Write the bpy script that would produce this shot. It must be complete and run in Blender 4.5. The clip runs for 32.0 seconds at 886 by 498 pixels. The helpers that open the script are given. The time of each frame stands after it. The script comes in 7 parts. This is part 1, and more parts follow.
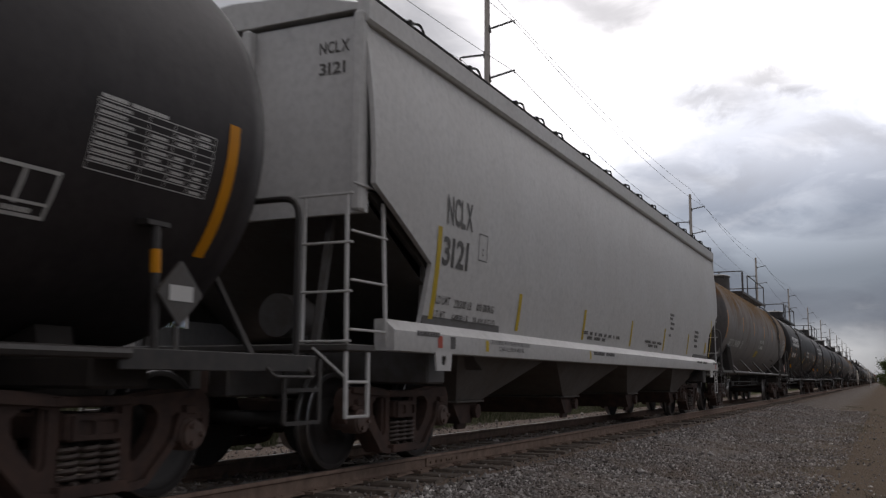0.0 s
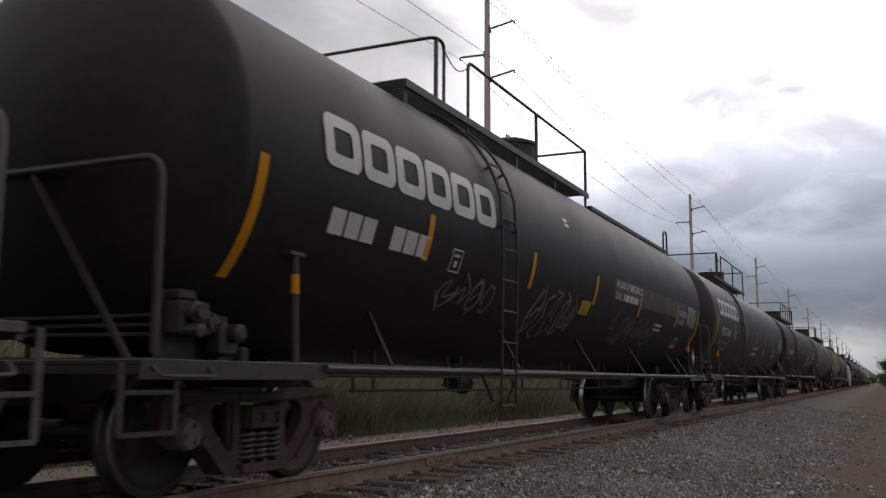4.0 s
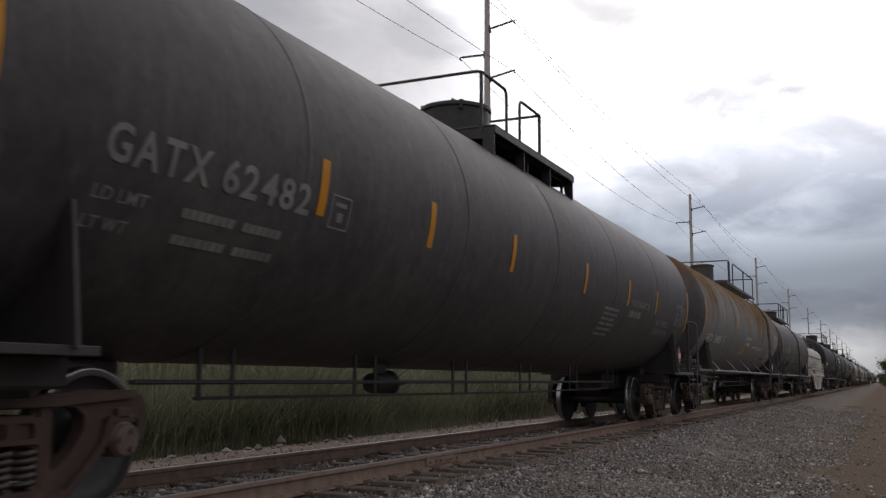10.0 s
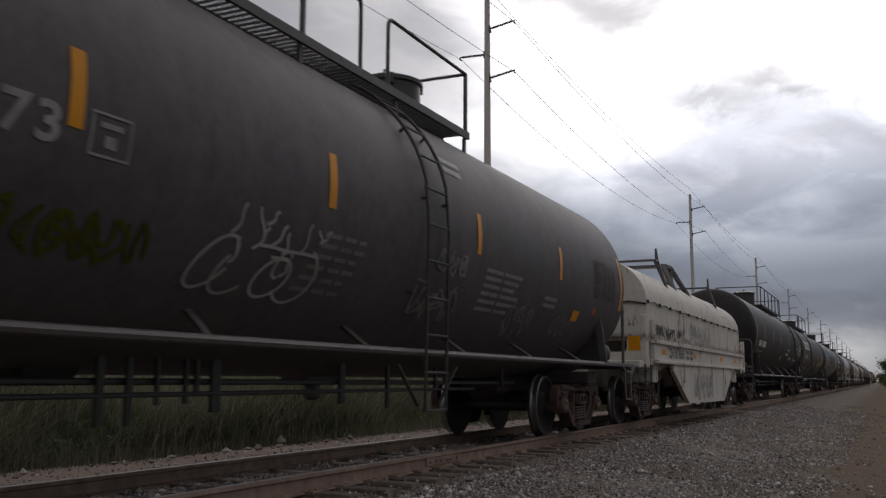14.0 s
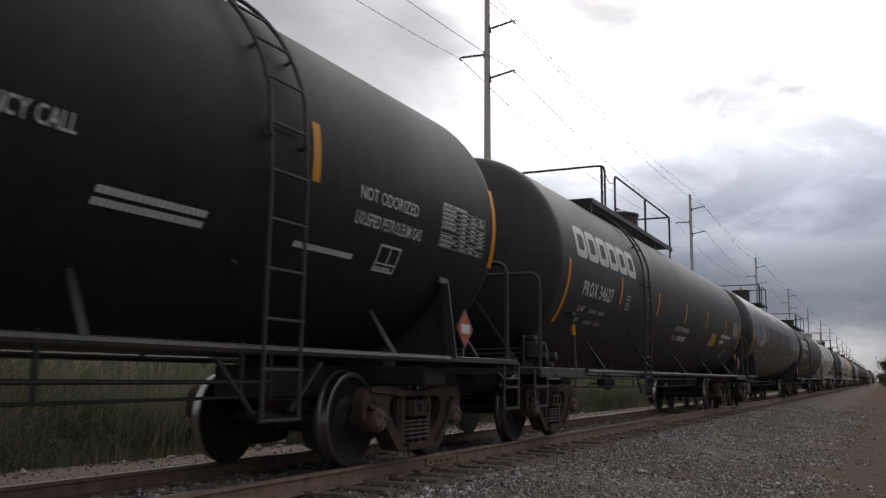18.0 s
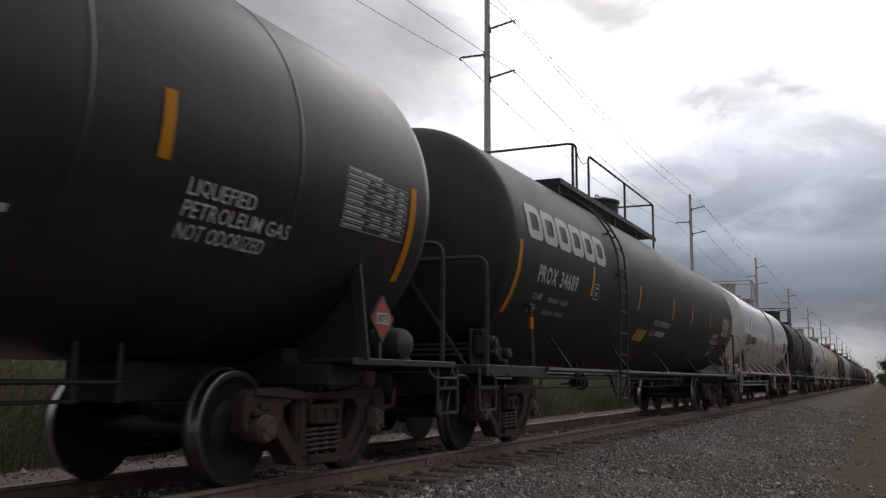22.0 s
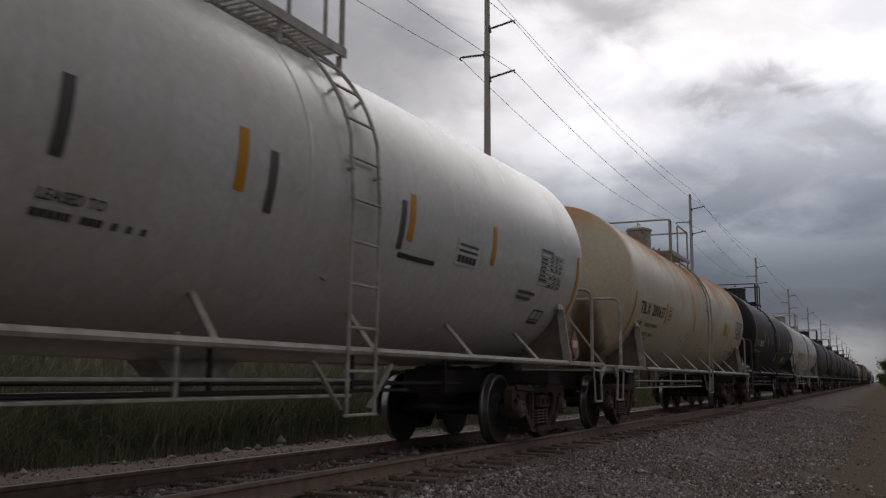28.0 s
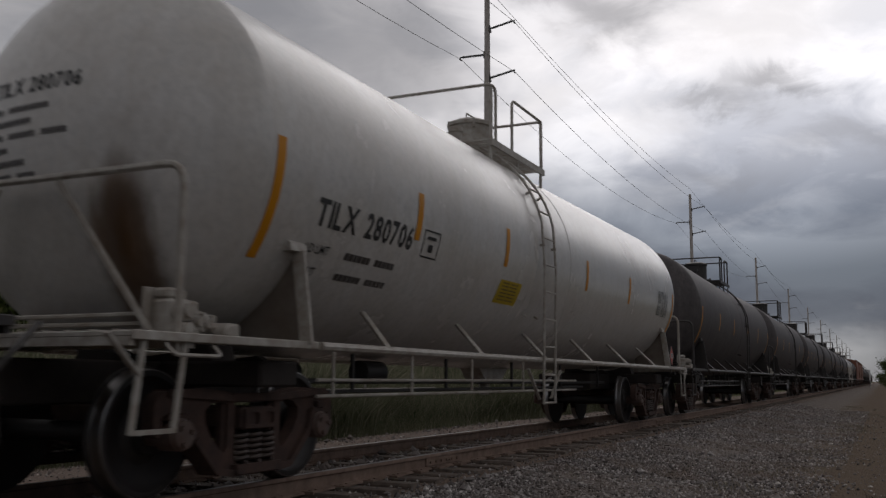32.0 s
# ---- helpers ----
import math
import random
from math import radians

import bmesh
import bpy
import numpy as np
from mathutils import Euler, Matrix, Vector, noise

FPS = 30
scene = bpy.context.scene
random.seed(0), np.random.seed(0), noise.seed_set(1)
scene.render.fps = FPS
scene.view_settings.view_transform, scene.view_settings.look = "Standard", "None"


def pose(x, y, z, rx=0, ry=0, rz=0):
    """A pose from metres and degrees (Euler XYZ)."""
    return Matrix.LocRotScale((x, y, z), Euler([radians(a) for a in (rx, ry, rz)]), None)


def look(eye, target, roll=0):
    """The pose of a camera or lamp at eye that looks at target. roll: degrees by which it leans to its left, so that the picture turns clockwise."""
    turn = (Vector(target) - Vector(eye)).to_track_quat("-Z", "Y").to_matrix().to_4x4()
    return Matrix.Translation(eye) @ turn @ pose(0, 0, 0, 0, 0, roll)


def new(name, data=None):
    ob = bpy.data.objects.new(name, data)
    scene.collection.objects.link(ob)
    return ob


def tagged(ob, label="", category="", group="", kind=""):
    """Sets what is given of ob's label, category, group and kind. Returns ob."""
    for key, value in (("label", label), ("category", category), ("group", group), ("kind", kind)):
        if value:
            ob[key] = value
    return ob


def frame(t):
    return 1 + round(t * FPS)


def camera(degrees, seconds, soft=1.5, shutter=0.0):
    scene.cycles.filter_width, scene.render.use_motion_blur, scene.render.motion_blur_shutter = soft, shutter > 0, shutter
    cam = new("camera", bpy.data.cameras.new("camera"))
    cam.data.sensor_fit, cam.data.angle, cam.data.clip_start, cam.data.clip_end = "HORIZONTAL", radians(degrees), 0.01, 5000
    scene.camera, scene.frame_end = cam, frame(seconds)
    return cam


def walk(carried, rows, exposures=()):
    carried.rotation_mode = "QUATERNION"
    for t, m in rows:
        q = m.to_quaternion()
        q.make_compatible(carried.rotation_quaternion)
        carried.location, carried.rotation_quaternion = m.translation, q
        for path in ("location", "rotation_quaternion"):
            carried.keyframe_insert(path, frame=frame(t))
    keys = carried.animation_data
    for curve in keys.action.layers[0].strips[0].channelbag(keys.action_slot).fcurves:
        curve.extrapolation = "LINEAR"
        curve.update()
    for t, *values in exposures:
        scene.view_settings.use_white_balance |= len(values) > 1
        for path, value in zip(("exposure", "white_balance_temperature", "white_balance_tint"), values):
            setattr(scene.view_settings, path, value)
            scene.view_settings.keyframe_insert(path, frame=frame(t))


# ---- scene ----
# Track runs along y (away), x is across it towards the camera's side, rail top is z = 0.
cam = camera(50.83, 32.0, soft=1.3, shutter=0.12)
EYE = pose(5.53, 0, 0.847, 97.957, 0, 25.147) @ pose(0, 0, 0, 0, 0, 0.266)
EXPOSURES = [(0.0, -0.4), (0.5, -0.65), (1.0, -0.85), (2.0, -0.8), (2.6, -0.3), (4.5, -0.2), (6.0, -0.18), (10.0, -0.17), (12.0, -0.35), (14.0, -0.45), (15.0, -1.0), (15.6, -1.15), (17.5, -0.25), (19.0, -0.2), (21.0, -0.35), (22.5, -0.38), (23.5, -0.4), (24.0, -0.8), (24.6, -1.0), (26.5, -0.45), (27.0, -0.7), (27.6, -0.9), (28.5, -0.95), (29.5, -1.0), (30.0, -0.95), (30.5, -0.55), (31.2, -0.5), (31.7, -0.85), (32.0, -1.0)]
EXPOSURES = [(t, e, 6500, 14.5) for t, e in EXPOSURES]
walk(cam, [(0.0, EYE), (32.0, EYE)], EXPOSURES)


def run(t):
    """How far the train has rolled at t seconds, in metres."""
    def s(v):
        u = (v - 16) / 16
        return 10.997 * v + 16 * (0.1608 * u ** 2 + 0.1036 * u ** 3 + 0.1071 * u ** 4)
    return s(t) - s(0.0)


# ---- light ----
SUN_AZ, SUN_EL = radians(-6), radians(25)      # azimuth from +y towards +x
sun_way = Vector((math.sin(SUN_AZ) * math.cos(SUN_EL), math.cos(SUN_AZ) * math.cos(SUN_EL), math.sin(SUN_EL)))
world = bpy.data.worlds.new("overcast_sky")
scene.world = world
world.use_nodes = True


class Net:
    """A short way to write shader nodes."""

    def __init__(self, tree):
        self.tree = tree
        tree.nodes.clear()

    def add(self, kind, inputs=None, operation=None):
        n = self.tree.nodes.new(kind)
        if operation:
            n.operation = operation
        for k, v in (inputs or {}).items():
            if isinstance(v, bpy.types.NodeSocket):
                self.tree.links.new(v, n.inputs[k])
            else:
                n.inputs[k].default_value = v
        return n

    def math(self, op, a, b=0.0, clamp=False):
        n = self.add("ShaderNodeMath", {0: a, 1: b}, operation=op)
        n.use_clamp = clamp
        return n.outputs[0]

    def mix(self, f, a, b, blend="MIX"):
        n = self.tree.nodes.new("ShaderNodeMix")
        n.data_type, n.blend_type = "RGBA", blend
        for sock, v in ((n.inputs[0], f), (n.inputs[6], a), (n.inputs[7], b)):
            if isinstance(v, bpy.types.NodeSocket):
                self.tree.links.new(v, sock)
            else:
                sock.default_value = v if not isinstance(v, tuple) else (*v, 1)[:4]
        return n.outputs[2]

    def ramp(self, f, stops):
        n = self.add("ShaderNodeValToRGB", {0: f})
        el = n.color_ramp.elements
        while len(el) < len(stops):
            el.new(0.5)
        for e, (p, c) in zip(el, stops):
            e.position = p
            e.color = (c, c, c, 1) if not isinstance(c, tuple) else (*c, 1)
        return n.outputs[0]

    def noise(self, vec, scale, detail=4.0, rough=0.55, dist=0.0):
        return self.add("ShaderNodeTexNoise", {"Vector": vec, "Scale": scale, "Detail": detail, "Roughness": rough, "Distortion": dist}).outputs[0]

    def scaled(self, vec, s, loc=(0, 0, 0)):
        return self.add("ShaderNodeMapping", {"Vector": vec, "Scale": s, "Location": loc}).outputs[0]


DARK_CLOUDS = ((-28.5, 20.0, 6.0, 3.6, 0.5), (-38, 23, 7, 5, 0.4), (-15.0, 21.8, 4.2, 2.8, 0.72), (-19, 24.5, 4.5, 1.5, 0.5), (-9, 16.2, 3.2, 0.9, 0.55), (-4.3, 17.3, 2.6, 0.9, 0.6), (-1.0, 13.6, 4.0, 1.4, 0.4), (-9, 11.6, 4.0, 1.0, 0.35))
BRIGHT_CLOUDS = ((-19.5, 16.0, 3.6, 2.2, 0.9), (-26, 14.8, 3.2, 1.0, 0.7), (-6.5, 20.8, 6.5, 2.8, 0.9), (-12.5, 14.6, 2.4, 1.3, 0.6), (-1.0, 2.6, 2.2, 0.9, 0.14), (-6.5, 9.5, 4.0, 0.6, 0.10))


def make_sky():
    n = Net(world.node_tree)
    way = n.add("ShaderNodeTexCoord").outputs["Generated"]
    sep = n.add("ShaderNodeSeparateXYZ", {0: way})
    height = n.math("MAXIMUM", sep.outputs[2], 0.0)
    # heaps of cloud, flattened a little, and finer puffs on them
    big = n.noise(n.scaled(way, (1.0, 1.0, 1.9), (0.75, 0.35, 0.12)), 3.6, 3.0, 0.5, 0.25)
    puff = n.noise(n.scaled(way, (1.0, 1.0, 2.3), (2.1, 1.2, 0)), 9.0, 7.0, 0.55, 0.5)
    cloud = n.math("ADD", n.math("MULTIPLY", big, 0.6), n.math("MULTIPLY", puff, 0.4))
    lit = n.ramp(cloud, [(0.42, 0.0), (0.51, 0.5), (0.59, 1.0)])
    # blue-grey cloud towards the horizon, a pale gap along it, bright thin cloud above
    low = n.ramp(height, [(0.0, (0.30, 0.34, 0.39)), (0.03, (0.17, 0.205, 0.255)), (0.06, (0.092, 0.123, 0.18)), (0.11, (0.102, 0.133, 0.19)), (0.17, (0.18, 0.218, 0.275)), (0.24, (0.44, 0.47, 0.52)), (0.32, (0.62, 0.645, 0.68)), (0.6, (0.80, 0.80, 0.80)), (1.0, (0.78, 0.77, 0.76))])
    high = n.ramp(height, [(0.0, (0.60, 0.64, 0.67)), (0.03, (0.45, 0.50, 0.54)), (0.06, (0.19, 0.235, 0.30)), (0.11, (0.22, 0.27, 0.33)), (0.17, (0.42, 0.47, 0.53)), (0.24, (0.95, 0.975, 1.0)), (0.32, (1.0, 1.0, 1.0)), (0.6, (1.0, 1.0, 1.0)), (1.0, (1.0, 0.98, 0.97))])
    col = n.mix(lit, low, high)
    # the cloud round the hidden sun is brighter
    dot = n.add("ShaderNodeVectorMath", {0: way, 1: tuple(sun_way)}, operation="DOT_PRODUCT").outputs["Value"]
    near = n.math("ADD", n.math("MULTIPLY", dot, 0.5), 0.5)
    gain = n.math("MULTIPLY", n.ramp(near, [(0.0, 0.33), (0.55, 0.325), (0.80, 0.32), (0.94, 0.325), (0.972, 0.47), (0.990, 1.0)]), 2.55)
    col = n.mix(1.0, col, n.add("ShaderNodeCombineXYZ", {0: gain, 1: gain, 2: gain}).outputs[0], "MULTIPLY")
    # the heavier and the brighter clouds ahead: azimuth, elevation and half sizes in degrees, amount
    az = n.math("MULTIPLY", n.math("ARCTAN2", sep.outputs[0], sep.outputs[1]), 57.2958)
    el = n.math("MULTIPLY", n.math("ARCSINE", sep.outputs[2]), 57.2958)
    rag = n.noise(n.scaled(way, (1.0, 1.0, 1.6), (4.1, 0.3, 1.7)), 11.0, 6.0, 0.6, 0.4)
    az = n.math("ADD", az, n.math("MULTIPLY", n.math("SUBTRACT", puff, 0.5), 11.0))
    el = n.math("ADD", el, n.math("MULTIPLY", n.math("SUBTRACT", rag, 0.5), 7.0))

    def heap(rows):
        total = 0.0
        for a, e, wa, we, amount in rows:
            da, de = n.math("DIVIDE", n.math("SUBTRACT", az, a), wa), n.math("DIVIDE", n.math("SUBTRACT", el, e), we)
            r2 = n.math("ADD", n.math("MULTIPLY", da, da), n.math("MULTIPLY", de, de))
            total = n.math("ADD", total, n.math("MULTIPLY", n.math("POWER", 2.718, n.math("MULTIPLY", r2, -1.0)), amount))
        return n.math("MINIMUM", total, 1.0)
    col = n.mix(heap(BRIGHT_CLOUDS), col, (1.75, 1.75, 1.74))
    col = n.mix(heap(DARK_CLOUDS), col, (0.42, 0.43, 0.455))
    air = n.add("ShaderNodeTexSky")
    air.sky_type, air.sun_disc, air.sun_elevation, air.sun_rotation = "NISHITA", False, SUN_EL, SUN_AZ
    clear = n.mix(1.0, air.outputs[0], (0.06, 0.06, 0.06), "MULTIPLY")
    col = n.mix(0.95, clear, col)
    bg = n.add("ShaderNodeBackground", {0: col, 1: 1.0})
    n.add("ShaderNodeOutputWorld", {0: bg.outputs[0]})


make_sky()
sun = new("sun", bpy.data.lights.new("sun", "SUN"))
sun.data.energy, sun.data.angle, sun.data.color = 0.35, radians(35), (1, 0.97, 0.93)
sun.matrix_world = look((0, 0, 60), Vector((0, 0, 60)) - sun_way)


# ---- materials ----
def material(name):
    m = bpy.data.materials.new(name)
    m.use_nodes = True
    n = Net(m.node_tree)
    return m, n


def finish(n, col, rough, bump=None, dist=0.01, metal=0.0, spec=0.5, strength=0.5):
    b = n.add("ShaderNodeBsdfPrincipled", {"Base Color": col if isinstance(col, bpy.types.NodeSocket) else (*col, 1), "Roughness": rough, "Metallic": metal, "Specular IOR Level": spec})
    if bump is not None:
        n.tree.links.new(n.add("ShaderNodeBump", {"Height": bump, "Distance": dist, "Strength": strength}).outputs[0], b.inputs["Normal"])
    n.add("ShaderNodeOutputMaterial", {0: b.outputs[0]})


def spot(n):
    """Object coordinates in metres, shifted by a chance amount for each object."""
    c = n.add("ShaderNodeTexCoord").outputs["Object"]
    r = n.math("MULTIPLY", n.add("ShaderNodeObjectInfo").outputs["Random"], 40.0)
    return c, n.add("ShaderNodeVectorMath", {0: c, 1: r}, operation="ADD").outputs[0]


def paint(name, base, rough=0.45, dust=(0.16, 0.14, 0.12), dusty=0.35, streak=0.3, rust=0.0, rust_top=None, rust_col=(0.16, 0.06, 0.022), spec=0.5, stain=None, wide=False, band=None, smooth=False):
    """Weathered paint: dust in blotches and downward streaks, rust spots, and rust that spreads from the top down to rust_top (z)."""
    m, n = material(name)
    c, v = spot(n)
    dull = 0.0
    blot = n.noise(v, 0.9, 6.0, 0.6)
    fine = n.noise(v, 14.0, 4.0, 0.6)
    run_ = n.noise(n.scaled(v, (5.0, 5.0, 0.35)), 1.0, 5.0, 0.6)
    f = n.math("MULTIPLY", n.ramp(blot, [(0.35, 0.0), (0.75, 1.0)]), dusty)
    col = n.mix(f, base, dust)
    f2 = n.math("MULTIPLY", n.ramp(run_, [(0.50, 0.0), (0.78, 1.0)]), streak)
    col = n.mix(f2, col, dust)
    col = n.mix(n.math("MULTIPLY", n.ramp(fine, [(0.3, 1.0), (0.6, 0.0)]), 0.4), col, tuple(0.6 * x for x in base))
    mottle = n.noise(v, 3.7, 8.0, 0.75)
    col = n.mix(n.math("MULTIPLY", n.ramp(mottle, [(0.42, 0.0), (0.66, 1.0)]), 0.3), col, dust)
    col = n.mix(n.math("MULTIPLY", n.ramp(mottle, [(0.32, 1.0), (0.48, 0.0)]), 0.3), col, tuple(0.55 * x for x in base))
    scuff = n.ramp(n.noise(n.scaled(v, (2.2, 2.2, 0.22)), 1.0, 8.0, 0.72), [(0.60, 0.0), (0.68, 1.0)])
    col = n.mix(n.math("MULTIPLY", scuff, streak), col, tuple(min(1, 1.25 * x) for x in dust))
    if rust:
        spots = n.math("MULTIPLY", n.ramp(n.noise(n.scaled(v, (3.0, 3.0, 0.75) if wide else (1.6, 1.6, 0.8)), 1.3, 8.0, 0.7), [(0.575 if wide else 0.60, 0.0), (0.64 if wide else 0.70, 1.0)]), rust)
        col = n.mix(spots, col, rust_col)
    if rust_top is not None:
        lo, hi, amount = rust_top
        z = n.add("ShaderNodeSeparateXYZ", {0: c}).outputs[2]
        ragged = n.noise(n.scaled(v, (1.0, 0.8, 0.35)), 0.8 if smooth else 1.5, 5.0 if smooth else 9.0, 0.55 if smooth else 0.72)
        edge = n.math("ADD", z, n.math("MULTIPLY", n.math("SUBTRACT", n.math("ADD", n.math("MULTIPLY", ragged, 0.6), n.math("MULTIPLY", n.noise(v, 0.33, 3.0, 0.5), 0.4)), 0.5), 5.0))
        k = n.add("ShaderNodeMapRange", {"Value": edge, "From Min": lo, "From Max": hi, "To Min": 0.0, "To Max": amount}).outputs[0]
        speck = n.ramp(n.noise(v, 7.0, 6.0, 0.75), [(0.36, 0.8 if smooth else 0.55), (0.55, 1.0)])
        patch = n.mix(n.noise(v, 2.2, 7.0, 0.7), rust_col, tuple(min(1, 1.6 * x) for x in rust_col))
        dull = n.math("MULTIPLY", k, speck)
        col = n.mix(dull, col, patch)
    if band is not None:
        zb, half, amount = band
        z = n.add("ShaderNodeSeparateXYZ", {0: c}).outputs[2]
        off = n.math("ABSOLUTE", n.math("SUBTRACT", n.math("ADD", z, n.math("MULTIPLY", n.math("SUBTRACT", run_, 0.5), 5.0 * half)), zb))
        k = n.add("ShaderNodeMapRange", {"Value": off, "From Min": half, "From Max": half * 0.3, "To Max": amount}).outputs[0]
        col = n.mix(n.math("MULTIPLY", k, n.ramp(fine, [(0.35, 0.3), (0.55, 1.0)])), col, rust_col)
    if stain is not None:
        sx, sz, sw, sh = stain
        q = n.add("ShaderNodeSeparateXYZ", {0: c})
        dx = n.math("DIVIDE", n.math("SUBTRACT", n.math("ADD", q.outputs[0], n.math("MULTIPLY", n.math("SUBTRACT", run_, 0.5), 0.3)), sx), sw)
        dz = n.math("DIVIDE", n.math("SUBTRACT", q.outputs[2], sz), sh)
        rad = n.math("ADD", n.math("MULTIPLY", dx, dx), n.math("MULTIPLY", dz, dz))
        k = n.ramp(rad, [(0.0, 1.0), (0.35, 0.85), (1.0, 0.0)])
        col = n.mix(k, col, n.mix(run_, (0.05, 0.03, 0.018), (0.16, 0.085, 0.04)))
    rr = n.math("ADD", n.math("MULTIPLY", blot, 0.22), rough - 0.1)
    if rust_top is not None:
        rr = n.math("ADD", rr, n.math("MULTIPLY", dull, 0.45), True)
        spec = n.math("MULTIPLY", n.math("SUBTRACT", 1.0, dull), spec)
    finish(n, col, rr, n.math("ADD", fine, n.math("MULTIPLY", blot, 2.0)), 0.004, spec=spec, strength=0.35)
    return m


def plain(name, base, rough=0.5, metal=0.0, vary=0.25, scale=9.0, second=None, spec=0.5):
    m, n = material(name)
    c, v = spot(n)
    a = n.noise(v, scale, 5.0, 0.6)
    b = n.noise(v, scale * 0.12, 4.0, 0.6)
    lo = second or tuple(x * (1 - 1.6 * vary) for x in base)
    col = n.mix(n.ramp(a, [(0.3, 0.0), (0.7, 1.0)]), lo, base)
    col = n.mix(n.math("MULTIPLY", n.ramp(b, [(0.4, 0.0), (0.7, 1.0)]), 0.5), col, lo)
    finish(n, col, n.math("ADD", n.math("MULTIPLY", a, 0.2), rough - 0.1), a, 0.004, metal, spec)
    return m


BLACK = paint("black_tank_paint", (0.026, 0.0215, 0.0237), 0.52, dusty=0.5, streak=0.32, dust=(0.054, 0.046, 0.047), spec=0.29)
BLACK_DEEP = paint("deep_black_tank_paint", (0.0155, 0.0130, 0.0142), 0.55, dusty=0.5, streak=0.32, dust=(0.034, 0.029, 0.030), spec=0.20)
BLACK_GLOSS = paint("shiny_black_paint", (0.020, 0.017, 0.0187), 0.36, dusty=0.35, streak=0.25, dust=(0.058, 0.050, 0.050), spec=0.45)
BLACK_DUSTY = paint("dusty_black_paint", (0.056, 0.050, 0.053), 0.60, dusty=0.55, streak=0.6, dust=(0.135, 0.121, 0.119), spec=0.27)
GREY_RUST = paint("grey_paint_rusted_on_top", (0.20, 0.19, 0.196), 0.60, dusty=0.5, streak=0.5, dust=(0.26, 0.235, 0.21), rust_top=(2.45, 3.6, 1.0), rust_col=(0.125, 0.072, 0.03), spec=0.25)
# front head of the rusted grey cars, darker than their shell
GREY_HEAD = paint("darker_grey_head_rusted_on_top", (0.075, 0.07, 0.075), 0.62, dusty=0.5, streak=0.5, dust=(0.12, 0.105, 0.095), rust_top=(3.3, 3.9, 0.9), rust_col=(0.13, 0.07, 0.03), spec=0.25)
GREY_DARK = paint("faded_dark_grey_paint", (0.060, 0.054, 0.058), 0.60, dusty=0.5, streak=0.5, dust=(0.115, 0.103, 0.101), spec=0.3)
WHITE = paint("white_tank_paint", (0.65, 0.64, 0.625), 0.24, dust=(0.42, 0.375, 0.325), dusty=0.5, streak=0.35)
WHITE_HEAD = paint("white_paint_with_brown_stain", (0.65, 0.64, 0.625), 0.32, dust=(0.42, 0.375, 0.325), dusty=0.5, streak=0.35, stain=(0.66, 1.72, 0.28, 0.75))
CREAM = paint("rust_streaked_cream_paint", (0.60, 0.53, 0.40), 0.38, dust=(0.43, 0.34, 0.23), dusty=0.5, streak=0.4, rust=0.25, rust_top=(2.7, 3.95, 0.95), rust_col=(0.36, 0.135, 0.028), spec=0.40, smooth=True)
CREAM_HEAD = paint("cream_paint_with_brown_stain", (0.60, 0.53, 0.40), 0.42, dust=(0.43, 0.34, 0.23), dusty=0.5, streak=0.4, rust=0.25, rust_top=(2.7, 3.95, 0.95), rust_col=(0.36, 0.135, 0.028), spec=0.38, stain=(0.72, 1.60, 0.32, 0.9), smooth=True)
PALE = paint("pale_grey_hopper_paint", (0.56, 0.55, 0.55), 0.5, dust=(0.47, 0.45, 0.435), dusty=0.5, streak=0.25)
COIL = paint("weathered_grey_white_paint", (0.60, 0.575, 0.53), 0.65, dust=(0.40, 0.345, 0.28), dusty=0.5, streak=0.5, rust=0.95, rust_col=(0.085, 0.04, 0.022), spec=0.25, wide=True, band=(1.69, 0.09, 0.7))
OXIDE = paint("red_oxide_paint", (0.22, 0.06, 0.03), 0.6, dust=(0.2, 0.13, 0.09), dusty=0.5, streak=0.4)
TRIM_BLACK = plain("black_fittings", (0.024, 0.022, 0.023), 0.5, second=(0.045, 0.038, 0.034))
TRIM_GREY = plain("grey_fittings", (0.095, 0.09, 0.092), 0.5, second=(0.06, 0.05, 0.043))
TRIM_PALE = plain("pale_fittings", (0.50, 0.49, 0.46), 0.5, second=(0.26, 0.22, 0.18))
CAST = plain("rusty_cast_steel", (0.100, 0.060, 0.048), 0.8, scale=6.0, second=(0.044, 0.031, 0.028), spec=0.25)
DARK_STEEL = plain("dark_greasy_steel", (0.024, 0.021, 0.020), 0.6, second=(0.013, 0.012, 0.0115))
WHEEL = plain("wheel_steel", (0.034, 0.028, 0.027), 0.55, second=(0.018, 0.0155, 0.015))
TREAD = plain("polished_tread_steel", (0.34, 0.33, 0.33), 0.32, metal=1.0, vary=0.1)
CAP = plain("bearing_cap_steel", (0.13, 0.105, 0.095), 0.55, second=(0.095, 0.05, 0.036))
SPRING = plain("spring_steel", (0.092, 0.070, 0.060), 0.6, second=(0.05, 0.034, 0.028))
ORANGE = plain("amber_reflective_tape", (0.66, 0.27, 0.008), 0.45, vary=0.12, scale=5.0, spec=0.2)
YELLOW = plain("yellow_decal", (0.58, 0.41, 0.035), 0.5, vary=0.15, spec=0.2)
OLIVE = plain("dark_olive_print", (0.16, 0.11, 0.02), 0.5, vary=0.15)
UNDER = plain("dirty_underframe_paint", (0.052, 0.043, 0.039), 0.75, scale=5.0, second=(0.028, 0.023, 0.021), spec=0.25)
# discharge chutes: a darker grey than PALE, blotched and streaked darker still
CHUTE = paint("dark_grey_chute_paint", (0.15, 0.138, 0.13), 0.7, dusty=0.6, streak=0.6, dust=(0.09, 0.07, 0.055), spec=0.2)
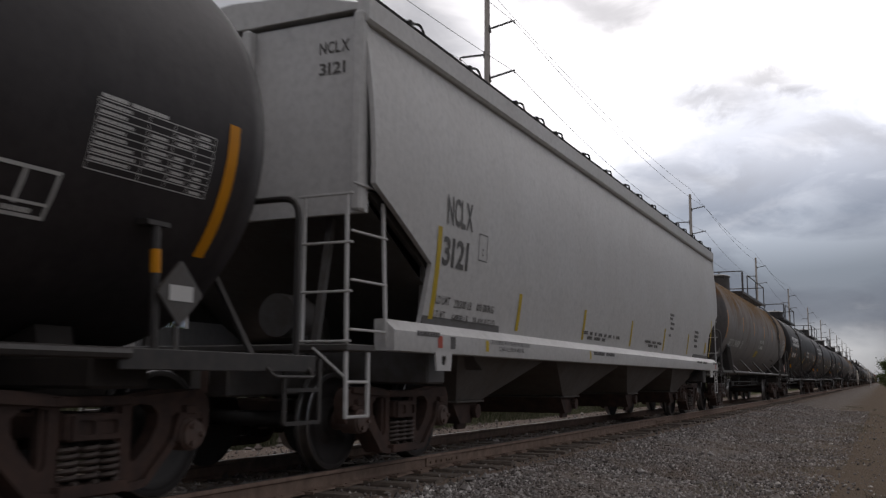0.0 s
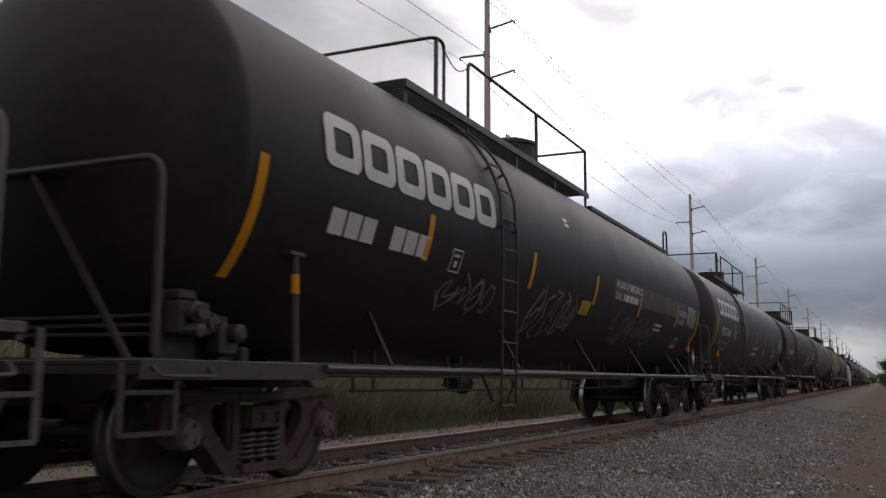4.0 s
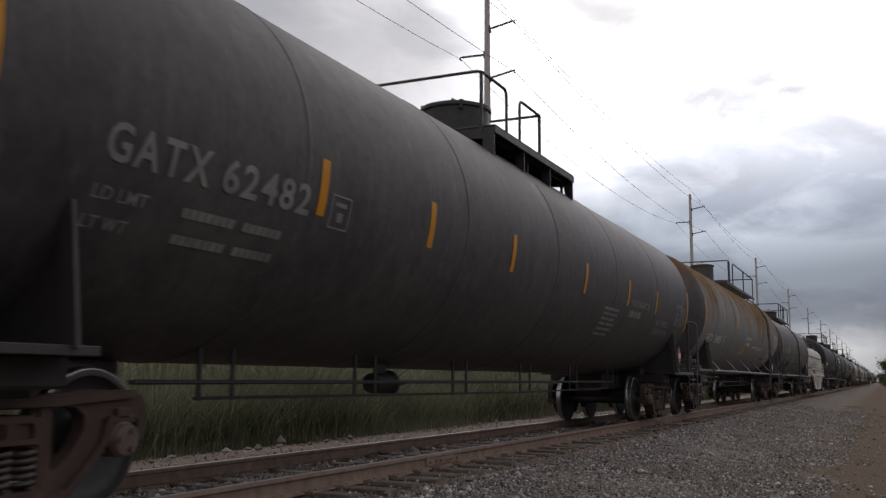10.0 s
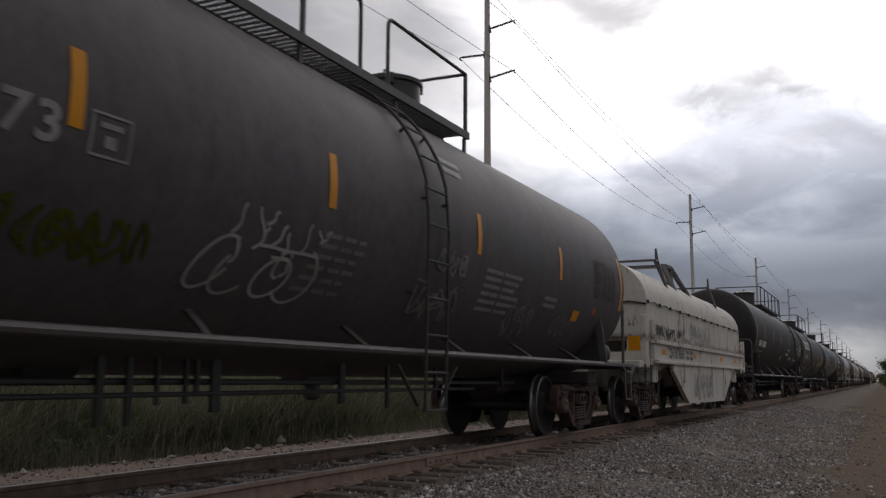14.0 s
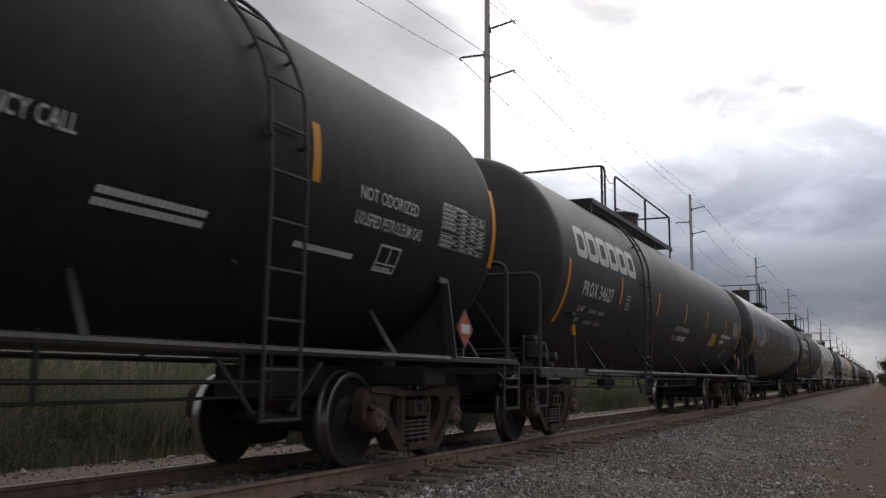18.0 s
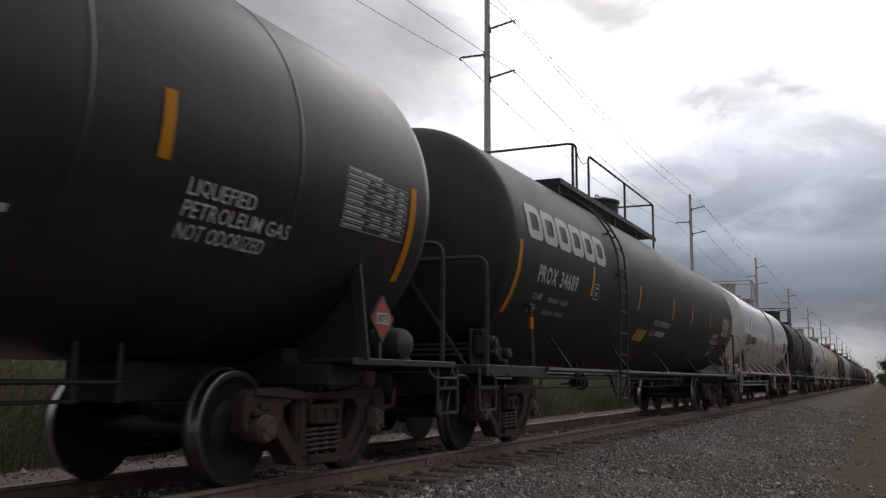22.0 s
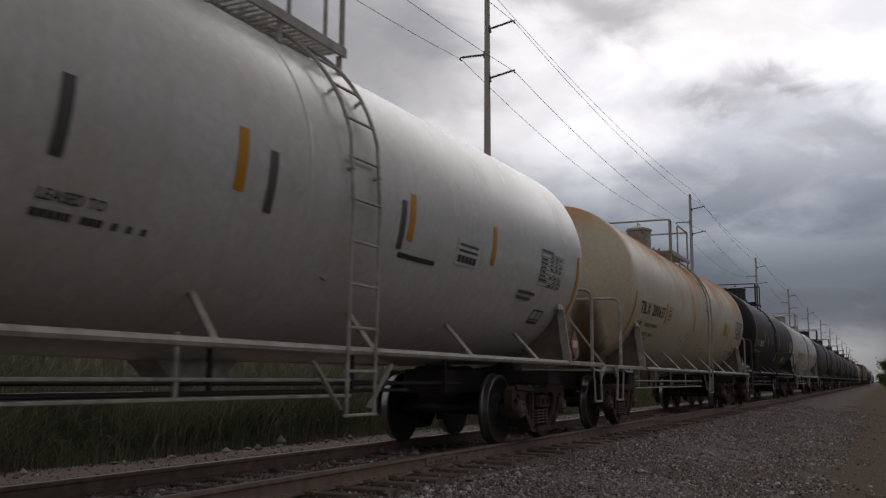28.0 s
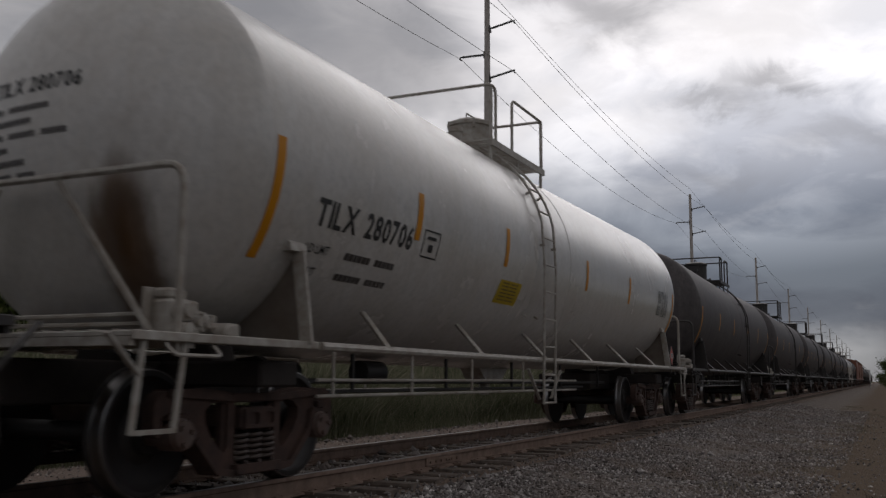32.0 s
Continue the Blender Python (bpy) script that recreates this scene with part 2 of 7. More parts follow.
WEB = plain("dirty_pale_plate", (0.24, 0.21, 0.18), 0.7, scale=3.0, second=(0.13, 0.10, 0.08), spec=0.25)
DULL_PATCH = plain("dull_grey_patch", (0.40, 0.38, 0.36), 0.6)
LETTER_WHITE = plain("white_lettering", (0.62, 0.61, 0.60), 0.5, vary=0.12, scale=4.0)
LETTER_GREY = plain("faded_lettering", (0.30, 0.29, 0.28), 0.55, vary=0.3, scale=5.0)
LETTER_BLACK = plain("black_lettering", (0.03, 0.03, 0.032), 0.5, vary=0.15)
FAINT_SPRAY = plain("faint_grey_spray_paint", (0.36, 0.345, 0.33), 0.65, vary=0.25, scale=3.0)
GRAFFITI = plain("chalky_graffiti_paint", (0.20, 0.19, 0.18), 0.6, vary=0.3, scale=3.0)
CHALK = plain("chalk_white_spray_paint", (0.40, 0.38, 0.37), 0.6, vary=0.3, scale=3.0)
RUSTY_SPRAY = plain("brown_spray_paint", (0.15, 0.088, 0.055), 0.6, vary=0.3, scale=3.0)
RED = plain("red_placard", (0.50, 0.07, 0.035), 0.45, vary=0.15)
RUST_STEEL = plain("rusted_rail_steel", (0.31, 0.225, 0.18), 0.85, scale=7.0, second=(0.17, 0.118, 0.092), spec=0.2)
RAIL_HEAD = plain("worn_rail_head", (0.26, 0.24, 0.23), 0.42, metal=0.8, vary=0.15)
TIE_WOOD = plain("weathered_tie_wood", (0.20, 0.158, 0.128), 0.9, scale=12.0, second=(0.075, 0.058, 0.048))
POLE_WOOD = plain("weathered_pole_wood", (0.58, 0.53, 0.50), 0.9, scale=5.0, second=(0.42, 0.38, 0.36))
INSULATOR = plain("grey_insulator", (0.20, 0.20, 0.21), 0.5)
WIRE = plain("weathered_wire", (0.30, 0.30, 0.30), 0.6, metal=0.3)


# ---- mesh helpers ----
def mesh(name, bm, mats, angle=35):
    me = bpy.data.meshes.new(name)
    bmesh.ops.recalc_face_normals(bm, faces=bm.faces)
    bm.to_mesh(me)
    bm.free()
    for m in (mats if isinstance(mats, (list, tuple)) else [mats]):
        me.materials.append(m)
    me.shade_smooth()
    me.set_sharp_from_angle(angle=radians(angle))
    return me


CACHE = {}


def kept(key, build, mats, angle=35):
    """The mesh of that key, built at its first use and shared after."""
    if key not in CACHE:
        bm = bmesh.new()
        build(bm)
        CACHE[key] = mesh(str(key[0]), bm, mats, angle)
    return CACHE[key]


def add(name, me, parent=None, m=None, label=""):
    ob = new(name, me)
    ob.parent = parent
    if m is not None:
        ob.matrix_basis = m
    return tagged(ob, label)


def part(name, bm, mats, parent, label="", m=None, angle=35):
    return add(name, mesh(name, bm, mats, angle), parent, m, label)


def box(bm, x0, x1, y0, y1, z0, z1, bevel=0.0, mat=0):
    vs = [bm.verts.new(p) for p in ((x0, y0, z0), (x1, y0, z0), (x1, y1, z0), (x0, y1, z0), (x0, y0, z1), (x1, y0, z1), (x1, y1, z1), (x0, y1, z1))]
    fs = [bm.faces.new([vs[i] for i in q]) for q in ((0, 3, 2, 1), (4, 5, 6, 7), (0, 1, 5, 4), (1, 2, 6, 5), (2, 3, 7, 6), (3, 0, 4, 7))]
    for f in fs:
        f.material_index = mat
    if bevel:
        es = list({e for f in fs for e in f.edges})
        made = bmesh.ops.bevel(bm, geom=es, offset=bevel, segments=1, affect="EDGES")
        for f in made["faces"]:
            f.material_index = mat


def tube(bm, pts, r, seg=8, caps=True, mat=0):
    """A round bar along a line of points."""
    pts = [Vector(p) for p in pts]
    rings = []
    ref = None
    for i, p in enumerate(pts):
        a = (p - pts[i - 1]).normalized() if i else None
        b = (pts[i + 1] - p).normalized() if i + 1 < len(pts) else None
        d = ((a + b).normalized() if a and b and (a + b).length > 1e-6 else (a or b))
        if ref is None:
            ref = Vector((0, 0, 1)) if abs(d.z) < 0.9 else Vector((1, 0, 0))
        u = (ref - d * ref.dot(d)).normalized()
        ref = u
        w = d.cross(u)
        k = 1.0
        if a and b:
            k = 1 / max(0.5, math.sqrt((1 + a.dot(b)) / 2))
        rings.append([bm.verts.new(p + (u * math.cos(q) + w * math.sin(q)) * r * (1 + (k - 1) * 0.5)) for q in (2 * math.pi * j / seg for j in range(seg))])
    for A, B in zip(rings, rings[1:]):
        for j in range(seg):
            bm.faces.new((A[j], A[(j + 1) % seg], B[(j + 1) % seg], B[j])).material_index = mat
    if caps:
        bm.faces.new(rings[0][::-1]).material_index = mat
        bm.faces.new(rings[-1]).material_index = mat


def bend(pts, r, n=4):
    """Rounds the corners of a line of points."""
    pts = [Vector(p) for p in pts]
    out = [pts[0]]
    for a, b, c in zip(pts, pts[1:], pts[2:]):
        ra = min(r, (a - b).length * 0.49, (c - b).length * 0.49)
        p, q = b + (a - b).normalized() * ra, b + (c - b).normalized() * ra
        for i in range(n + 1):
            t = i / n
            out.append(p * (1 - t) ** 2 + b * 2 * t * (1 - t) + q * t * t)
    out.append(pts[-1])
    return out


def bar(bm, a, b, w, h, mat=0, bevel=0.0):
    """A flat bar from a to b, w wide across and h deep."""
    a, b = Vector(a), Vector(b)
    d = (b - a).normalized()
    ref = Vector((0, 0, 1)) if abs(d.z) < 0.95 else Vector((1, 0, 0))
    s = d.cross(ref).normalized()
    u = s.cross(d)
    v = [[bm.verts.new(p + s * i * w / 2 + u * j * h / 2) for i, j in ((-1, -1), (1, -1), (1, 1), (-1, 1))] for p in (a, b)]
    for j in range(4):
        bm.faces.new((v[0][j], v[0][(j + 1) % 4], v[1][(j + 1) % 4], v[1][j])).material_index = mat
    bm.faces.new(v[0][::-1]).material_index = mat
    bm.faces.new(v[1]).material_index = mat


def lathe(bm, prof, seg=32, axis="y", at=(0, 0, 0), mat=0, mats=None):
    """Turns a profile of (along, radius) about an axis."""
    at = Vector(at)
    rings = []
    for s, r in prof:
        ring = []
        for j in range(seg):
            q = 2 * math.pi * j / seg
            c, d = r * math.cos(q), r * math.sin(q)
            p = {"y": (c, s, d), "x": (s, c, d), "z": (c, d, s)}[axis]
            ring.append(bm.verts.new(at + Vector(p)))
        rings.append(ring)
    for i, (A, B) in enumerate(zip(rings, rings[1:])):
        for j in range(seg):
            f = bm.faces.new((A[j], A[(j + 1) % seg], B[(j + 1) % seg], B[j]))
            f.material_index = mats[i] if mats else mat
    for ring, s in ((rings[0], -1), (rings[-1], 1)):
        bm.faces.new(ring[::s]).material_index = (mats[0] if s < 0 else mats[-1]) if mats else mat


def slab(bm, outline, holes, a0, a1, axis="x", mat=0, bevel=0.0):
    """A plate cut to an outline with holes, between a0 and a1 along an axis. Outline points are (y, z), (x, z) or (x, y)."""
    def at(p, a):
        return {"x": (a, p[0], p[1]), "y": (p[0], a, p[1]), "z": (p[0], p[1], a)}[axis]
    edges = []
    for loop in [outline, *holes]:
        vs = [bm.verts.new(at(p, a0)) for p in loop]
        edges += [bm.edges.new((vs[i], vs[(i + 1) % len(vs)])) for i in range(len(vs))]
    made = bmesh.ops.triangle_fill(bm, use_beauty=True, use_dissolve=False, edges=edges)
    faces = [g for g in made["geom"] if isinstance(g, bmesh.types.BMFace)]
    for f in faces:
        f.material_index = mat
    ext = bmesh.ops.extrude_face_region(bm, geom=faces)
    vs = [g for g in ext["geom"] if isinstance(g, bmesh.types.BMVert)]
    d = Vector(at((0, 0), a1 - a0))
    bmesh.ops.translate(bm, verts=vs, vec=d)
    for g in ext["geom"]:
        if isinstance(g, bmesh.types.BMFace):
            g.material_index = mat
    for f in bm.faces:
        if f.material_index != mat and any(v in vs for v in f.verts[:1]):
            f.material_index = mat


def rounded(w, h, r, n=3, cx=0.0, cy=0.0):
    out = []
    for sx, sy, q0 in ((1, 1, 0), (-1, 1, 90), (-1, -1, 180), (1, -1, 270)):
        for i in range(n + 1):
            q = radians(q0 + 90 * i / n)
            out.append((cx + sx * (w / 2 - r) + r * math.cos(q), cy + sy * (h / 2 - r) + r * math.sin(q)))
    return out


def glyphs(bold):
    """Each letter and digit of the built-in font as points and faces, 1 high, with its width."""
    made = {}
    for ch in "ABCDEFGHIJKLMNOPQRSTUVWXYZ0123456789":
        cu = bpy.data.curves.new("glyph", "FONT")
        cu.body, cu.resolution_u, cu.offset = ch, 3, bold
        ob = new("glyph", cu)
        bpy.context.view_layer.update()
        me = bpy.data.meshes.new_from_object(ob.evaluated_get(bpy.context.evaluated_depsgraph_get()))
        xs, ys = [v.co.x for v in me.vertices], [v.co.y for v in me.vertices]
        x0, y0, s = min(xs), min(ys), max(ys) - min(ys)
        made[ch] = ([((v.co.x - x0) / s, (v.co.y - y0) / s) for v in me.vertices], [tuple(f.vertices) for f in me.polygons], (max(xs) - x0) / s)
        bpy.data.objects.remove(ob)
        bpy.data.meshes.remove(me)
        bpy.data.curves.remove(cu)
    return made


GLYPHS, GLYPHS_BOLD = glyphs(0.01), glyphs(0.024)


def thing(name, y, label, category, group="", kind="", x=0.0, z=0.0):
    ob = new(name)
    ob.matrix_basis = pose(x, y, z)
    return tagged(ob, label, category, group, kind)


# ---- ground ----
def ground_height(x):
    """Height of the ground across the track: ballast bed, shoulders, verge and road."""
    pts = ((-400, 1.2), (-60, 1.5), (-34, 1.1), (-20, -0.1), (-9, -0.62), (-5.2, -0.42), (-3.6, -0.30), (-2.0, -0.21), (-1.5, -0.185), (1.55, -0.195), (2.1, -0.24), (2.9, -0.40), (3.8, -0.47), (6.5, -0.5), (9, -0.45), (14, -0.5), (400, -0.8))
    for (a, p), (b, q) in zip(pts, pts[1:]):
        if a <= x <= b:
            return p + (q - p) * (x - a) / (b - a)
    return pts[0][1] if x < 0 else pts[-1][1]


def ground_material():
    m, n = material("ballast_dirt_and_grass")
    c = n.add("ShaderNodeTexCoord").outputs["Object"]
    sep = n.add("ShaderNodeSeparateXYZ", {0: c})
    wob = n.math("MULTIPLY", n.math("SUBTRACT", n.noise(c, 0.55, 6.0, 0.65), 0.5), 2.2)
    x = n.math("ADD", sep.outputs[0], wob)
    fine = n.noise(c, 26.0, 5.0, 0.7)
    cell = n.add("ShaderNodeTexVoronoi", {"Vector": c, "Scale": 30.0})
    stone = n.mix(n.ramp(n.add("ShaderNodeSeparateColor", {0: cell.outputs["Color"]}).outputs[0], [(0.0, 0.0), (1.0, 1.0)]), (0.105, 0.094, 0.088), (0.33, 0.30, 0.28))
    stone = n.mix(n.math("MULTIPLY", n.noise(c, 1.3, 5.0, 0.6), 0.75), stone, (0.165, 0.125, 0.097))
    dirt = n.mix(n.noise(c, 2.2, 7.0, 0.7), (0.10, 0.073, 0.052), (0.185, 0.142, 0.106))
    dirt = n.mix(n.ramp(fine, [(0.5, 0.0), (0.75, 0.7)]), dirt, (0.215, 0.18, 0.145))
    weed = n.mix(n.noise(c, 1.1, 6.0, 0.7), (0.05, 0.06, 0.025), (0.12, 0.11, 0.055))
    road = n.add("ShaderNodeMapRange", {"Value": x, "From Min": 3.3, "From Max": 4.5}).outputs[0]
    col = n.mix(road, stone, dirt)
    tuft = n.math("MULTIPLY", n.ramp(n.noise(c, 0.7, 7.0, 0.7), [(0.55, 0.0), (0.66, 1.0)]), n.add("ShaderNodeMapRange", {"Value": x, "From Min": 3.2, "From Max": 5.0, "To Max": 0.55}).outputs[0])
    col = n.mix(tuft, col, (0.15, 0.115, 0.06))
    off = n.add("ShaderNodeMapRange", {"Value": x, "From Min": -4.6, "From Max": -6.0}).outputs[0]
    off2 = n.add("ShaderNodeMapRange", {"Value": x, "From Min": 9.0, "From Max": 12.0}).outputs[0]
    col = n.mix(n.math("MAXIMUM", off, off2), col, weed)
    far_side = n.add("ShaderNodeMapRange", {"Value": x, "From Min": -1.4, "From Max": -2.0, "To Max": 0.85}).outputs[0]
    col = n.mix(n.math("MULTIPLY", far_side, n.math("SUBTRACT", 1.0, off)), col, (0.225, 0.176, 0.147))
    bed = n.add("ShaderNodeMapRange", {"Value": n.math("ABSOLUTE", n.math("ADD", sep.outputs[0], n.math("MULTIPLY", wob, 0.22))), "From Min": 1.95, "From Max": 1.45, "To Max": 0.85}).outputs[0]
    col = n.mix(bed, col, n.mix(n.noise(c, 6.0, 6.0, 0.7), (0.12, 0.088, 0.070), (0.29, 0.218, 0.172)))
    h = n.math("ADD", cell.outputs["Distance"], n.math("MULTIPLY", fine, 0.6))
    finish(n, col, 1.0, h, 0.03, spec=0.05, strength=0.9)
    return m


def build_ground():
    xs = [-900, -400, -200, -90, -45, -30, -20, -14, -9, -7, -5.2, -4.4, -3.6, -2.8, -2.0, -1.5, -0.75, 0, 0.75, 1.55, 1.8, 2.1, 2.5, 2.9, 3.3, 3.8, 4.3, 4.8, 5.4, 6, 6.5, 7.5, 9, 11, 14, 25, 60, 150, 400, 900]
    ys = [-900, -400, -150, -60, -20, -5] + [i * 0.75 for i in range(0, 60)] + [46 + 2.0 * i for i in range(0, 30)] + [108, 120, 140, 170, 210, 260, 330, 420, 600, 900, 1500, 2600]
    vs, fs = [], []
    for y in ys:
        for x in xs:
            b = noise.noise(Vector((x * 0.9, y * 0.5, 0))) * 0.03 + noise.noise(Vector((x * 2.7, y * 2.1, 5))) * 0.018
            inside = abs(x) < 1.4
            vs.append((x, y, ground_height(x) + (b * (0.25 if inside else 1.0) if abs(x) < 20 else 0)))
    w = len(xs)
    for j in range(len(ys) - 1):
        for i in range(w - 1):
            fs.append((j * w + i, j * w + i + 1, (j + 1) * w + i + 1, (j + 1) * w + i))
    me = bpy.data.meshes.new("ground")
    me.from_pydata(vs, [], fs)
    me.materials.append(ground_material())
    me.shade_smooth()
    tagged(new("ground", me), "gravel ballast, brown dirt track and weedy verge", "ground", kind="structure")


build_ground()


# ---- railway track ----
def build_track():
    track = tagged(new("railway_track"), "rusty jointed rails on weathered wooden ties in ballast", "railway track", kind="structure")
    # one rail's outline, head worn bright on top
    half = [(0.0, 0.0), (0.030, 0.0), (0.036, -0.006), (0.036, -0.034), (0.010, -0.046), (0.009, -0.135), (0.068, -0.152), (0.070, -0.168), (0.0, -0.168)]
    prof = half + [(-x, z) for x, z in half[-2:0:-1]]
    for s in (-1, 1):
        bm = bmesh.new()
        lengths = [-420 + 11.9 * i for i in range(0, 36)] + [2.2 + 11.9 * i for i in range(0, 14)] + [400, 900, 1500]
        rings = []
        for y in lengths:
            sag = -0.006 if 0 < y < 160 and int(y * 10) % 3 == 0 else 0.0
            rings.append([bm.verts.new((s * 0.755 + x, y, z + sag)) for x, z in prof])
        k = len(prof)
        for A, B in zip(rings, rings[1:]):
            for j in range(k):
                f = bm.faces.new((A[j], A[(j + 1) % k], B[(j + 1) % k], B[j]))
                f.material_index = 1 if j in (0, k - 1) else 0
        part("rail", bm, [RUST_STEEL, RAIL_HEAD], track, angle=60)

    def joint(bm):
        box(bm, 0.010, 0.030, -0.45, 0.45, -0.135, -0.045, 0.004)
        for i in range(6):
            lathe(bm, [(0.030, 0.017), (0.052, 0.017)], 6, "x", (0, -0.36 + 0.144 * i, -0.09))
        lathe(bm, [(0.052, 0.012), (0.07, 0.012)], 6, "x", (0, 0.10, -0.09))
    jm = kept(("joint_bar",), joint, RUST_STEEL)
    for i in range(0, 7):
        for s in (-1, 1):
            add("joint_bar", jm, track, pose(s * 0.755, 10.15 + 11.9 * i + (5.9 if s < 0 else 0), 0, 0, 0, 0 if s > 0 else 180))
    rnd = random.Random(4)
    shapes = []
    for q in range(5):
        bm = bmesh.new()
        L = 1.29 + 0.04 * rnd.random()
        box(bm, -1.30, L, -0.115, 0.115, -0.35, -0.150, 0.014)
        for v in bm.verts:
            v.co += Vector((rnd.uniform(-0.02, 0.02), rnd.uniform(-0.008, 0.008), rnd.uniform(-0.012, 0.0)))
        shapes.append(mesh("tie", bm, TIE_WOOD))

    def plate(bm):
        box(bm, -0.16, 0.16, -0.095, 0.095, -0.172, -0.142, 0.004)
        for x in (-0.095, 0.095):
            for y in (-0.05, 0.05):
                box(bm, x - 0.012, x + 0.012, y - 0.012, y + 0.012, -0.16, -0.135)
    pm = kept(("tie_plate",), plate, RUST_STEEL)
    for i in range(150):
        y = 3.0 + 0.53 * i + rnd.uniform(-0.04, 0.04)
        add("tie", shapes[i % 5], track, pose(rnd.uniform(-0.04, 0.07), y, rnd.uniform(-0.012, 0.006), 0, 0, rnd.uniform(-1.5, 1.5)))
        if i < 70:
            add("tie_plate", pm, track, pose(0.755, y, 0))
            add("tie_plate", pm, track, pose(-0.755, y, 0))
    # ties far away and behind, joined
    bm = bmesh.new()
    for i in range(420):
        y = 82.5 + 0.53 * i
        box(bm, -1.3, 1.3, y - 0.11, y + 0.11, -0.35, -0.155)
    tagged(part("far_ties", bm, TIE_WOOD, track), kind="stuff")


build_track()


# ---- loose ballast stones ----
def build_stones():
    m, n = material("crushed_stone")
    r = n.add("ShaderNodeNewGeometry").outputs["Random Per Island"]
    c = n.add("ShaderNodeTexCoord").outputs["Object"]
    col = n.ramp(r, [(0.0, (0.085, 0.074, 0.070)), (0.5, (0.215, 0.193, 0.182)), (0.85, (0.36, 0.335, 0.32)), (1.0, (0.62, 0.58, 0.55))])
    col = n.mix(n.ramp(n.noise(c, 0.8, 6.0, 0.65), [(0.45, 0.0), (0.70, 0.75)]), col, (0.20, 0.145, 0.11))
    finish(n, col, 0.85, n.noise(c, 60.0), 0.004, spec=0.3)
    rng = np.random.default_rng(7)
    ico = np.array([(0, 0, 1), (0.89, 0, 0.2), (0.2, 0.85, 0.25), (-0.75, 0.5, 0.2), (-0.7, -0.55, 0.22), (0.3, -0.85, 0.2), (0.1, 0.1, -0.6)])
    tri = np.array([(0, 1, 2), (0, 2, 3), (0, 3, 4), (0, 4, 5), (0, 5, 1), (6, 2, 1), (6, 3, 2), (6, 4, 3), (6, 5, 4), (6, 1, 5)])

    def scatter(name, count, xr, ylo, yhi, size, label, power=1.6, edge=1.0):
        x = xr[0] + (xr[1] - xr[0]) * rng.beta(1.0, edge, count)
        y = ylo + (yhi - ylo) * rng.uniform(0, 1, count) ** power
        s = size * rng.lognormal(0, 0.38, count)
        z = np.array([ground_height(a) for a in x]) + s * 0.35
        v = np.repeat(ico[None], count, 0) * rng.uniform(0.6, 1.25, (count, 7, 1)) * s[:, None, None] * rng.uniform(0.65, 1.3, (count, 1, 3))
        q = rng.uniform(0, 6.28, count)
        cs, sn = np.cos(q)[:, None], np.sin(q)[:, None]
        v = np.stack([v[..., 0] * cs - v[..., 1] * sn, v[..., 0] * sn + v[..., 1] * cs, v[..., 2]], -1)
        v += np.stack([x, y, z], -1)[:, None]
        f = (tri[None] + 7 * np.arange(count)[:, None, None]).reshape(-1, 3)
        me = bpy.data.meshes.new(name)
        me.from_pydata(v.reshape(-1, 3).tolist(), [], f.tolist())
        me.materials.append(m)
        tagged(new(name, me), label, "gravel", kind="stuff")
    scatter("ballast_stones", 85000, (1.55, 4.9), 6.5, 46, 0.0135, "loose grey crushed stones of the ballast shoulder", edge=1.25)
    scatter("ballast_stones", 2600, (0.86, 1.75), 6, 45, 0.015, "loose stones and dirt at the tie ends")
    scatter("ballast_stones", 7000, (-0.68, 0.68), 5, 40, 0.024, "loose grey stones between the rails")
    scatter("ballast_stones", 3000, (-5.0, -0.85), 5, 40, 0.017, "loose brownish stones beyond the far rail")
    scatter("road_pebbles", 3500, (3.9, 7.5), 8, 40, 0.016, "small pebbles on the brown dirt track")
    scatter("pale_rocks", 110, (-4.9, -3.4), 7, 30, 0.045, "scattered pale rocks along the grass edge")


build_stones()


# ---- power line ----
POLE_X, POLE_Y, POLE_STEP = -13.0, 45.0, 59.3
ARMS = ((19.7, 1, 1.6, 1.0), (18.3, -1, 1.55, 1.5), (16.93, 1, 1.6, 1.2))   # height, side, reach, sag of the wire


